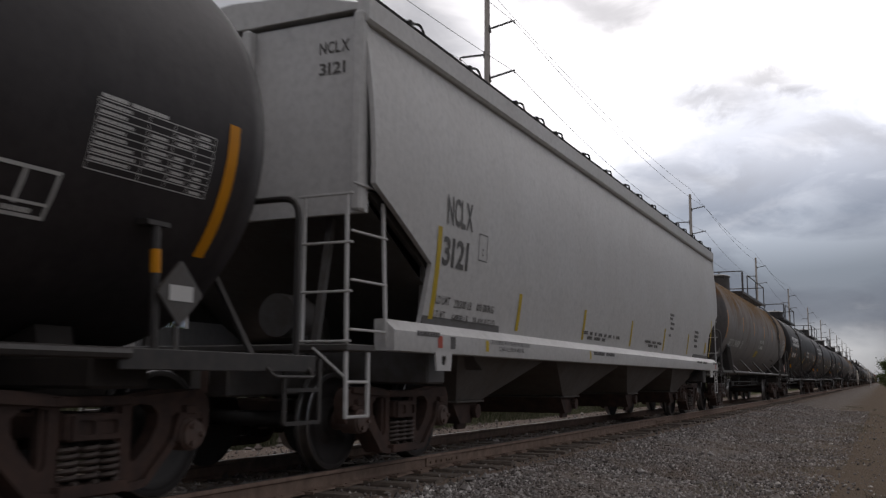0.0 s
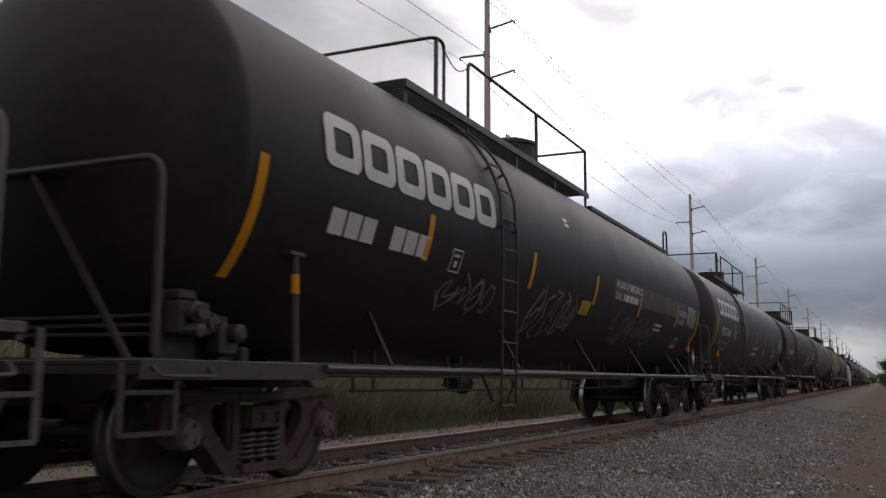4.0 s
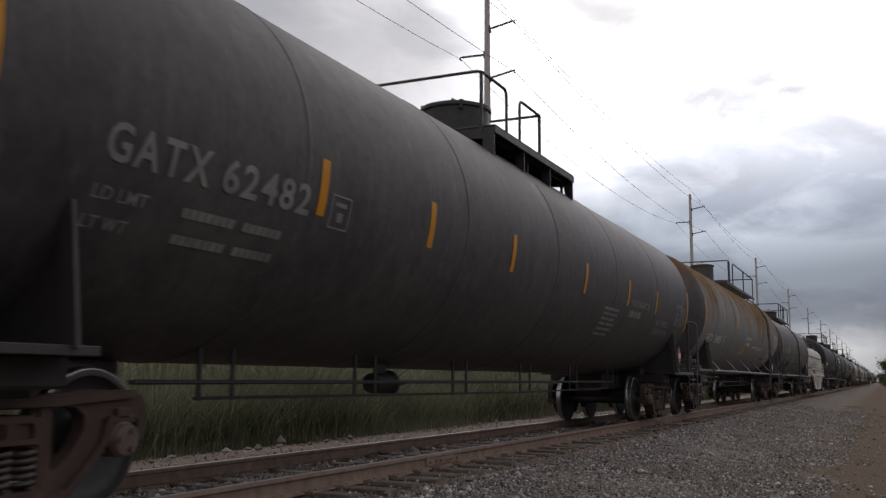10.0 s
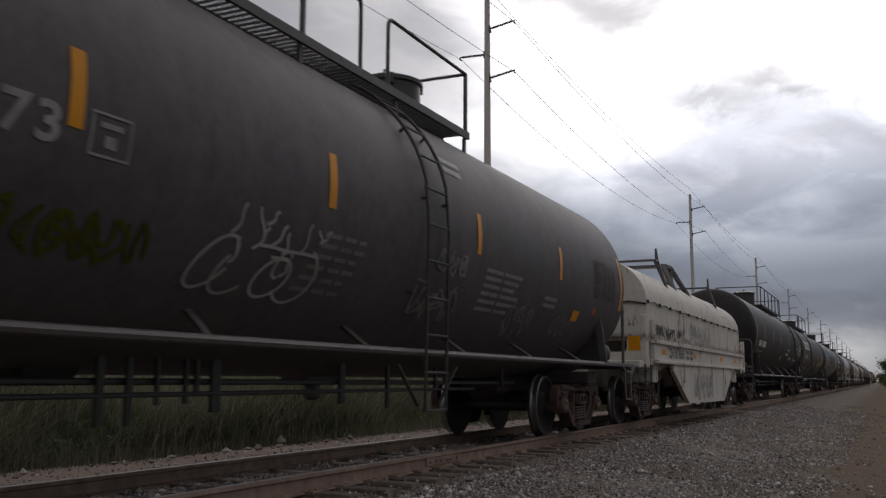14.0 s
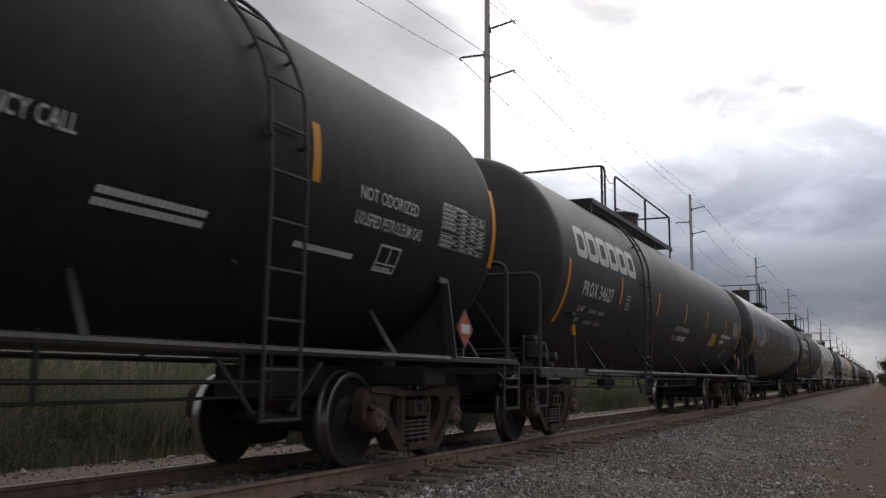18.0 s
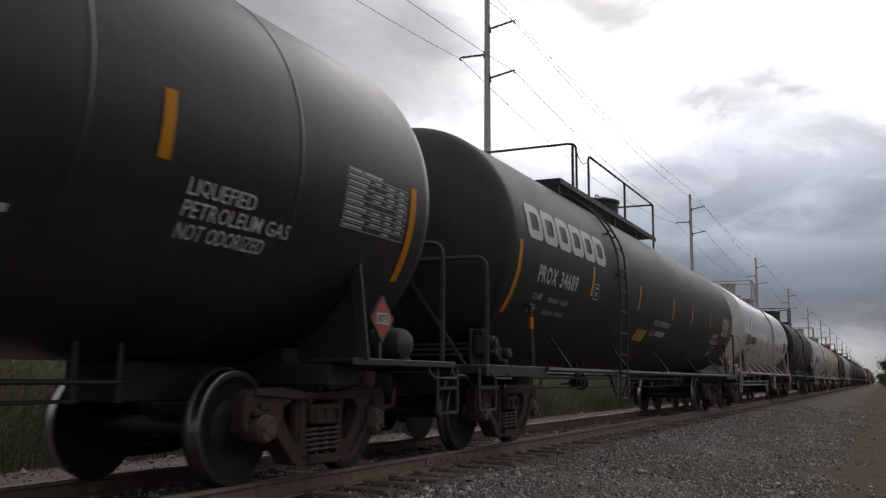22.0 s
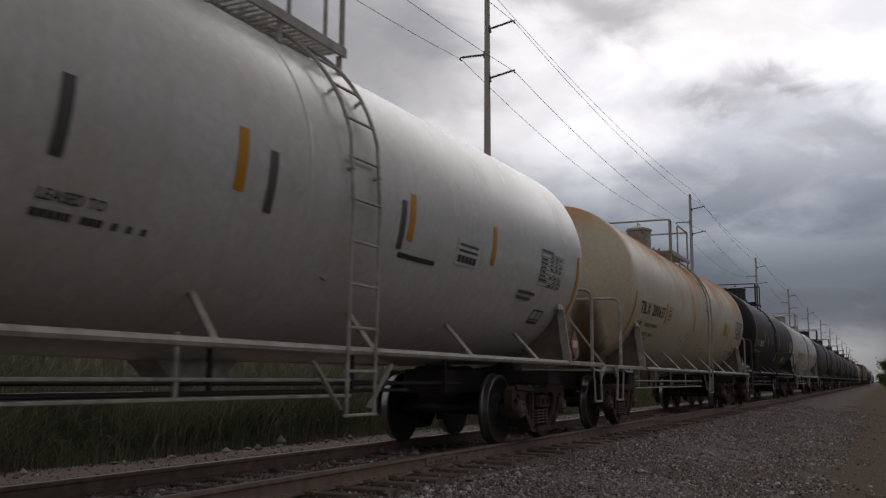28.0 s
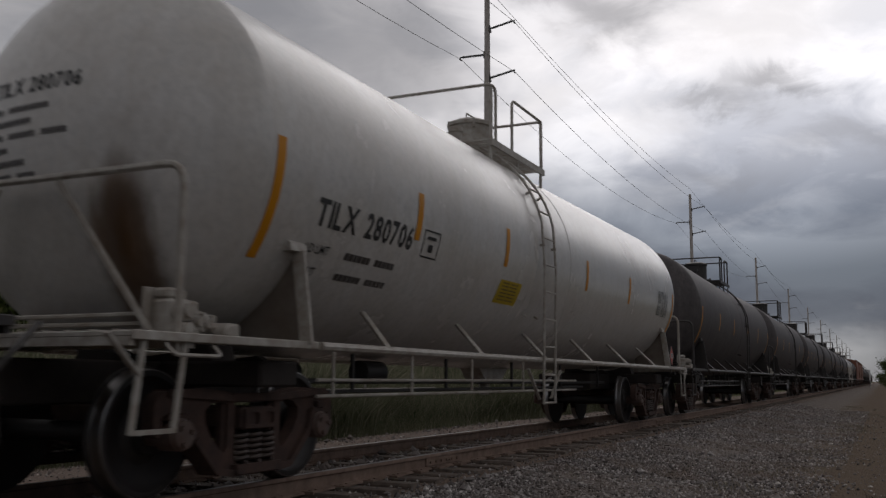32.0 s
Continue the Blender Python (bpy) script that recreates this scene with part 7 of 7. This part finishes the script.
m.gas((("NOT ODORIZED", 16.81, 2.248, 0.85), ("LIQUEFIED", 16.804, 2.071, 0.7)))
m.panel(17.754, 2.071, 1.0, 0.46)
m.test_box(17.159, 1.578, 0.45, 0.25)
m.lines([(14.806, 1.923, 0.05, [0.6]), (14.799, 1.835, 0.05, [0.6]), (8.745, 3.101, 0.05, [0.2]), (8.753, 3.025, 0.05, [0.2])])

m = big_tank(67.05, 20.75, BT + " and a large white logo", mids=(4.974, 7.82, 10.52, 13.07, 15.674), ends=(1.714, 19.284), up=-0.015)
block_logo(m.car, m.R, m.zc, 2.076, 2.651, 3.68, 0.47)
m.text("PROX", 2.521, 2.117, 0.78, 0.23)
m.text("34643", 3.421, 2.117, 0.80, 0.23)
m.weights(2.527, 1.889, 1.7)
m.plate(5.119, 2.077)
m.emergency(9.746, 1.929, 1.7)
m.decal(13.018, 1.83, 0.45, 0.2)
m.gas((("NOT ODORIZED", 15.895, 1.998, 0.9), ("LIQUEFIED PETROLEUM GAS", 15.881, 1.81, 1.55)))
m.panel(17.818, 2.058, 1.08, 0.5)
m.test_box(17.117, 1.542, 0.4, 0.24)
m.head_text("PROX 34643", 1.35)

m = big_tank(87.8, 21.35, BT + " and white numbers", mids=(4.505, 7.77, 10.91, 13.64, 16.425), ends=(1.385, 19.875), zs=(2.224, 2.682), ze=(2.005, 2.932), ladder=5.65, gap=(10.3, 11.3, 5.28), R=1.52, zc=2.579, up=0.09, paint_mat=BLACK_DEEP)
m.text("TILX", 2.347, 2.114, 0.85, 0.24)
m.text("308061", 3.327, 2.114, 1.12, 0.24)
m.weights(2.435, 1.915, 1.75)
m.plate(4.625, 2.084, 0.32, 0.28)
m.emergency(14.578, 2.244, 1.62, False)
m.decal(14.333, 1.716, 0.78, 0.33)
m.panel(18.678, 2.144, 1.04, 0.48)
m.gas((("NOT ODORIZED", 17.338, 2.144, 0.95), ("LIQUEFIED PETROLEUM GAS", 17.244, 1.905, 1.34)))
m.test_box(18.107, 1.617, 0.42, 0.28)
m.lines([(16.837, 1.945, 0.045, [0.7]), (16.831, 1.865, 0.045, [0.8]), (16.925, 1.786, 0.045, [0.5])])
m.head_text("TILX 308061", 1.35)

m = big_tank(109.15, 21.25, "dusty black pressure tank car with amber stripes", BLACK_DUSTY, TRIM_BLACK, LETTER_GREY, (4.68, 6.66, 8.92, 11.96, 14.56, 16.77), (1.58, 19.9), (2.129, 2.577), (1.933, 2.809), 0, (9.5, 12.9), (10.4, 10.93, 9.46, 11.8), (10.7, 0.5), "deck", 5, piped=False, R=1.6, zc=2.571)
m.text("GATX", 2.41, 2.1, 0.92, 0.24)
m.text("62482", 3.46, 2.1, 1.06, 0.24)
m.weights(2.41, 1.884, 2.12)
m.plate(4.82, 2.06, 0.3, 0.28)
for i in range(6):
    m.lines([(13.273, 1.992 - 0.08 * i, 0.045, [0.9 - 0.06 * (i % 3)])])
m.emergency(14.803, 2.158, 1.46, False)
m.gas((("NOT ODORIZED", 17.058, 1.933, 1.1), ("LIQUEFIED PETROLEUM GAS", 17.009, 1.767, 1.34)))
m.panel(18.684, 2.012, 1.0, 0.46)
m.head_text("GATX 62482", 1.35)

m = big_tank(130.4, 20.2, "grey pressure tank car with rust spreading over its top", GREY_RUST, TRIM_GREY, LETTER_WHITE, (4.455, 7.21, 10.22, 13.2, 16.235), (1.385, 18.935), (2.415, 2.859), (2.091, 2.869), 15.0, (9.2, 16.45), (10.2, 10.95, 9.93), (10.25, 0.38), "rail", 9, up=0.11, card_y=16.82, R=1.55, zc=2.637)
m.text("GATX", 2.148, 1.885, 1.0, 0.22)
m.text("34815", 3.478, 1.885, 1.08, 0.22)
m.weights(2.394, 1.667, 2.0)
m.plate(4.918, 1.885)
m.decal(9.06, 1.707, 0.72, 0.26)
m.emergency(9.38, 2.18, 1.32)
m.text("NOT ODORIZED", 12.633, 1.934, 1.45, 0.12)
m.lines([(11.283, 1.983, 0.05, [0.7, 0.5]), (16.544, 1.648, 0.045, [0.6]), (16.54, 1.569, 0.045, [0.5])])
m.test_box(16.507, 1.756, 0.54, 0.31)
m.panel(17.704, 2.199, 1.05, 0.5)
m.head_text("GATX 34815", 1.35)

m = small_tank(150.6, 17.75, "dark grey tank car with faded white numbers and scrawls", GREY_DARK, TRIM_GREY, LETTER_GREY, (4.45, 7.14, 10.21, 13.11), (2.222, 2.676), (2.012, 2.911), 8.8, 1.55, 1.2, "", (5.63, 11.23), (8.6, 9.18, 6.46), (10.9, 0.40), False, (1.29, 16.4), zc=2.418, slope=0.0)
m.text("CGTX", 2.254, 2.102, 0.9, 0.23)
m.text("29573", 3.304, 2.102, 1.05, 0.23)
m.weights(2.407, 1.863, 1.6)
m.plate(4.564, 2.102, 0.32, 0.26)
m.head_text("CGTX 29573", 1.2)
m.loops(5.66, 1.45, 1.60, 0.72, CHALK, 0.028)
for i in range(6):
    m.lines([(7.12 - 0.04 * i, 1.99 - 0.088 * i, 0.04, [0.26, 0.18, 0.12 + 0.05 * (i % 2)])], GRAFFITI)
m.tag(9.227, 1.912, 0.75, 0.3, 3, 31, GRAFFITI, 0.03)
m.tag(8.894, 1.467, 1.1, 0.42, 3, 34, GRAFFITI, 0.035)
m.tag(4.005, 1.516, 1.25, 0.36, 6, 35, leaf_material("dull_yellow_spray_paint", (0.080, 0.080, 0.016), (0.11, 0.11, 0.022), (0.08, 0.08, 0.022), 0.1), 0.035)
m.tag(11.553, 1.388, 0.9, 0.5, 3, 32, GRAFFITI, 0.03)
m.tag(13.294, 1.467, 0.8, 0.35, 3, 33, GRAFFITI, 0.028)
for i in range(6):
    m.lines([(10.506, 2.062 - 0.085 * i, 0.045, [0.5, 0.6 - 0.1 * (i % 3)])])
m.lines([(9.531, 3.14, 0.07, [0.5]), (9.529, 3.025, 0.07, [0.45]), (12.627, 1.912, 0.05, [0.5]), (12.608, 1.823, 0.05, [0.5])])
m.panel(14.765, 2.112, 1.25, 0.6, 10, CAST)
m.decal(13.98, 1.714, 0.3, 0.16, 0, ORANGE)
m.decal(14.917, 1.863, 0.14, 0.1, 0, RED)

TRAIN.append((coil_car(168.2, 15.7, COIL, "weathered grey coil car with a rust-stained hood"), 168.2))

m = big_tank(184.6, 21.9, BT + " and white writing", mids=(3.93, 6.96, 10.17, 13.76, 16.88), ends=(1.53, 20.61), zs=(2.393, 2.873), ze=(2.116, 3.019), ladder=16.2, walk_y=(8.6, 16.6), gap=(16.0, 16.55), dome=(10.5, 0.46), R=1.55, zc=2.59, up=0.06, paint_mat=BLACK_DEEP)
m.lines([(2.323, 2.106, 0.22, [0.8, 1.1])])
m.weights(2.413, 1.909, 1.75)
m.emergency(12.836, 2.195, 1.65, False)
m.decal(10.882, 1.77, 0.46, 0.19)
m.gas((("NOT ODORIZED", 17.59, 2.393, 1.1), ("LIQUEFIED PETROLEUM GAS", 17.565, 2.176, 1.25)))
m.panel(19.226, 2.195, 1.12, 0.46)
m.test_box(18.107, 1.83, 0.4, 0.26)
m.lines([(14.744, 1.928, 0.05, [1.0]), (14.74, 1.859, 0.05, [1.0]), (16.811, 1.879, 0.05, [0.9])])

m = big_tank(206.5, 20.8, BT + " and a large white logo", mids=(4.624, 7.57, 10.47, 13.27, 16.334), ends=(1.654, 19.184), digits="1075", up=-0.015)
block_logo(m.car, m.R, m.zc, 1.986, 2.661, 3.68, 0.48)
m.text("PROX", 2.421, 2.117, 0.78, 0.23)
m.text("34627", 3.321, 2.117, 0.80, 0.23)
m.weights(2.427, 1.889, 1.7)
m.plate(5.019, 2.077)
m.emergency(9.697, 1.939, 1.65)
m.decal(14.353, 1.77, 0.78, 0.35)
m.decal(15.75, 1.8, 2.0, 0.42, 0, TRIM_BLACK)
m.lines([(15.887, 2.038, 0.085, [1.6]), (15.877, 1.889, 0.085, [0.75])])
m.panel(17.822, 2.127, 1.05, 0.44)
m.test_box(17.147, 1.542, 0.44, 0.25)
m.head_text("PROX 34627", 1.35)

m = big_tank(227.3, 21.8, "glossy black pressure tank car with a repainted band", BLACK_GLOSS, TRIM_BLACK, LETTER_WHITE, (4.51, 7.63, 11.36, 13.86, 16.86), (1.51, 20.2), (2.197, 2.635), (1.757, 2.626), 0, (9.4, 12.0), (9.7, 10.4, 9.43), (10.9, 0.36), "open", 8, digits="1075", piped=False, R=1.6, zc=2.571)
m.text("TILX", 2.74, 2.08, 0.66, 0.23)
m.text("400198", 3.5, 2.08, 0.84, 0.23)
m.weights(2.74, 1.865, 1.75)
m.plate(4.547, 2.051, 0.34, 0.26)
# long band in the rougher, duller black along the side
m.decal(6.189, 2.295, 9.3, 0.62, 0, BLACK)
m.decal(13.524, 1.806, 0.5, 0.16)
m.gas((("LIQUEFIED", 17.146, 2.031, 0.72), ("PETROLEUM GAS", 17.154, 1.894, 1.2), ("NOT ODORIZED", 17.168, 1.757, 0.95)))
m.lines([(14.536, 1.914, 0.06, [0.9]), (14.712, 1.717, 0.05, [1.2]), (14.698, 1.639, 0.05, [1.2])])
m.panel(19.0, 2.1, 1.07, 0.52)
m.head_text("TILX 400198", 1.35)

m = big_tank(249.1, 20.7, BT + " and a large white logo", mids=(4.704, 7.79, 10.87, 13.04, 15.534), ends=(1.474, 18.984), digits="1075", up=-0.012)
block_logo(m.car, m.R, m.zc, 1.736, 2.651, 3.72, 0.47)
m.text("PROX", 2.222, 2.127, 0.76, 0.23)
m.text("34689", 3.142, 2.127, 0.80, 0.23)
m.weights(2.239, 1.909, 1.7)
m.plate(4.82, 2.097)
m.decal(8.314, 1.612, 0.75, 0.25, 0.0)
m.emergency(9.377, 1.939, 1.48)
m.gas((("LIQUEFIED", 16.314, 1.978, 0.8), ("PETROLEUM GAS", 16.302, 1.82, 1.2)))
m.panel(17.62, 2.097, 1.05, 0.48, backing=TRIM_GREY)
m.test_box(16.767, 1.542, 0.5, 0.28)
m.head_text("PROX 34689", 1.35)


def block_number(m, number, y, block_mat, first_mat):
    bm = bmesh.new()
    patch(bm, 0, 1.0, 0, 0.34, m.on(y, 2.06, 0.004), 1, 5)
    part("number_panel", bm, block_mat, m.car, "dark painted panel behind the lettering")
    m.text("PROX", y + 0.07, 2.10, 0.86, 0.25, first_mat)
    m.text(number, y + 1.05, 2.10, 1.08, 0.25)


m = small_tank(269.8, 18.1, "white tank car with black lettering and amber stripes", WHITE, TRIM_PALE, LETTER_BLACK, (4.56, 6.49, 8.36, 10.82, 13.14), (1.972, 2.419), (1.574, 2.419), 9.5, walk_y=(8.1, 10.2), gap=(9.4, 10.0, 8.75), dome=(8.9, 0.29), style="tall", R=1.53, zc=2.567)
block_number(m, "280081", 2.32, LETTER_BLACK, LETTER_WHITE)
m.weights(2.31, 1.862, 1.9, 0.18, 0.10, ((("198000 LB", 0.27), ("89800 KG", 0.24)), (("65000 LB", 0.25), ("29500 KG", 0.24))))
m.plate(4.692, 2.111, 0.36, 0.24)
m.lines([(6.539, 1.793, 0.05, [0.5]), (6.538, 1.723, 0.05, [0.9]), (12.143, 2.19, 0.05, [0.4]), (12.142, 2.111, 0.05, [0.4])], TRIM_GREY)
m.decal(4.639, 1.783, 0.62, 0.22, 0, DULL_PATCH)
m.panel(14.642, 2.091, 0.8, 0.42, backing=TRIM_GREY)
m.head_text("PROX 280081", 1.72, -0.64, 2.98)

m = small_tank(287.9, 17.15, "black tank car with large coloured graffiti", BLACK_DEEP, TRIM_BLACK, LETTER_WHITE, (3.82, 6.22, 8.82, 11.7), (2.355, 2.829), (2.087, 3.026), 7.2, walk_y=(6.1, 8.0), gap=(6.5, 7.1, 6.3), dome=(7.4, 0.42), R=1.54, zc=2.556)
m.decal(8.957, 1.749, 0.72, 0.28)
m.panel(13.569, 2.186, 1.0, 0.5)
m.test_box(12.907, 1.739, 0.4, 0.24)
violet = plain("pale_violet_spray_paint", (0.20, 0.18, 0.22), 0.5)
green = plain("green_spray_paint", (0.07, 0.13, 0.035), 0.5)
lemon = plain("yellow_green_spray_paint", (0.24, 0.26, 0.06), 0.5)
m.tag(5.372, 1.342, 3.3, 1.45, 4, 41, violet, 0.13)
m.tag(7.179, 1.392, 1.1, 1.4, 2, 42, green, 0.14)
m.tag(7.513, 1.888, 0.6, 0.8, 1, 43, lemon, 0.10)
m.tag(8.272, 1.342, 0.7, 1.5, 1, 44, violet, 0.10)
m.tag(8.472, 1.342, 1.0, 0.35, 3, 45, green, 0.03)

m = small_tank(305.05, 18.0, "white tank car with black lettering and grey marks", WHITE, TRIM_PALE, LETTER_BLACK, (5.4, 8.14, 10.78, 12.89), (2.158, 2.607), (1.74, 2.637), 9.55, walk_y=(8.3, 10.4), gap=(9.5, 10.1, 8.9), dome=(9.1, 0.29), style="tall", R=1.53, zc=2.539, up=0.09)
block_number(m, "280082", 2.36, TRIM_GREY, LETTER_BLACK)
m.stripes((4.64, 6.56, 8.51, 10.6), 2.059, 2.517, TRIM_GREY, 0.10)
m.weights(2.317, 1.869, 1.9, 0.18, 0.10)
m.plate(4.817, 2.098, 0.3, 0.26)
m.text("LEASED TO", 6.534, 1.829, 0.5, 0.07)
m.lines([(6.529, 1.74, 0.05, [0.3, 0.18, 0.06, 0.06, 0.06])], TRIM_GREY)
m.lines([(10.622, 1.989, 0.05, [0.8]), (13.92, 1.939, 0.04, [0.6]), (13.917, 1.869, 0.04, [0.5])])
m.decal(11.876, 2.069, 0.62, 0.28, 0, LETTER_WHITE)
m.lines([(11.933, 2.268, 0.03, [0.5]), (11.931, 2.208, 0.03, [0.5]), (11.927, 2.098, 0.08, [0.5])])
m.panel(14.527, 2.088, 0.9, 0.5, 8)
m.test_box(14.799, 1.61, 0.4, 0.22)
m.head_text("PROX 280082", 1.72, -0.64, 2.98)

m = small_tank(323.05, 17.8, "cream tank car with orange rust on its top", CREAM, TRIM_PALE, LETTER_BLACK, (4.54, 7.74, 10.44, 13.04), (2.009, 2.448), (1.611, 2.458), 9.2, walk_y=(7.9, 10.22), gap=(8.1, 8.9, 7.9), dome=(8.6, 0.30), R=1.53, zc=2.544, up=0.07)
m.text("TILX", 2.29, 2.109, 0.80, 0.23)
m.text("280637", 3.27, 2.109, 1.12, 0.23)
m.weights(2.322, 1.89, 1.9, 0.17, 0.09, ((("197200 LB", 0.27), ("89450 KG", 0.25)), (("65800 LB", 0.25), ("29850 KG", 0.25))))
m.plate(4.71, 2.109, 0.33, 0.27)
m.scrawl(2.594, 1.491, 1.3, 0.26, 51, TRIM_GREY, 0.022, 9)
m.scrawl(6.51, 1.671, 1.8, 0.28, 52, TRIM_GREY, 0.02, 10)
m.scrawl(13.494, 1.491, 0.9, 0.3, 53, TRIM_GREY, 0.02, 8)
m.decal(12.13, 2.109, 0.68, 0.36)
m.panel(14.481, 2.139, 1.2, 0.46, 9, LETTER_WHITE, TRIM_GREY)
m.test_box(14.708, 1.651, 0.42, 0.24)
m.head_text("TILX 280637", 1.72, -0.64, 2.98)

m = small_tank(340.85, 18.2, "black tank car with white lettering and amber stripes", BLACK_DEEP, TRIM_BLACK, LETTER_WHITE, (4.42, 7.02, 9.74, 13.42), (2.294, 2.762), (2.036, 3.029), 7.5, walk_y=(6.8, 8.65), gap=(7.3, 7.87, 7.08), dome=(8.1, 0.42), R=1.54, zc=2.538, up=0.14)
m.text("PROX", 2.158, 2.105, 0.82, 0.23, LETTER_GREY)
m.text("280015", 3.108, 2.105, 1.15, 0.23)
m.weights(2.198, 1.887, 1.9)
m.plate(5.411, 2.185, 0.36, 0.3)
m.decal(12.086, 1.708, 0.72, 0.24)
m.panel(14.461, 2.185, 1.0, 0.5)
m.test_box(13.581, 1.648, 0.4, 0.22)
for i in range(5):
    m.lines([(8.905, 2.036 - 0.085 * i, 0.045, [0.5])])
m.head_text("PROX 280015", 1.72, -0.64, 2.98)

m = small_tank(359.05, 18.1, "white tank car with black lettering and a stained head", WHITE, TRIM_PALE, LETTER_BLACK, (4.19, 6.54, 9.89, 12.54), (2.189, 2.647), (1.752, 2.656), 7.7, digits="1307", walk_y=(7.4, 9.53), gap=(7.66, 8.28, 7.46), dome=(8.9, 0.32), R=1.53, zc=2.556)
m.text("TILX", 2.436, 2.08, 0.64, 0.23)
m.text("280706", 3.216, 2.08, 0.90, 0.23)
m.weights(2.431, 1.871, 1.7, 0.17, 0.08)
m.plate(4.335, 2.05, 0.36, 0.28)
m.decal(6.528, 1.772, 0.72, 0.30)
m.panel(14.837, 2.14, 0.9, 0.5)
m.head_text("TILX 280706", 1.72, -0.64, 2.98)

y = 377.15
for i, kind in enumerate("kkkkkkwkoookkgkkhhkkw"):
    if kind == "o":
        TRAIN.append((hopper_car(y, 17.5, OXIDE, "rust-orange covered hopper car", marks=False), y))
        y += 17.5
    elif kind == "h":
        TRAIN.append((hopper_car(y, 17.5, PALE, "pale grey covered hopper car with ribbed ends", marks=False), y))
        y += 17.5
    else:
        mat, trim, lab = {"k": (BLACK_DUSTY, TRIM_BLACK, "dusty black tank car with amber stripes"), "g": (GREY_DARK, TRIM_GREY, "dark grey tank car with amber stripes"), "w": (WHITE, TRIM_PALE, "white tank car with amber stripes")}[kind]
        small_tank(y, 18.1, lab, mat, trim, placards=False)
        y += 18.1


# ---- what moves ----
def motions():
    """The train rolls by and its wheels turn."""
    for car, y0 in TRAIN:
        walk(car, [(t, pose(0, y0 - run(t), 0)) for t in range(0, 33)])
    for e, sets in WHEELS.items():
        first = sets[0]
        walk(first, [(i / 30, pose(0, e * 0.889, 0.457, math.degrees(run(i / 30) / 0.457) % 360, 0, 0)) for i in range(0, 961)])
        keys = first.animation_data
        for other in sets[1:]:
            other.rotation_mode = "QUATERNION"
            data = other.animation_data_create()
            data.action = keys.action
            data.action_slot = keys.action_slot


motions()
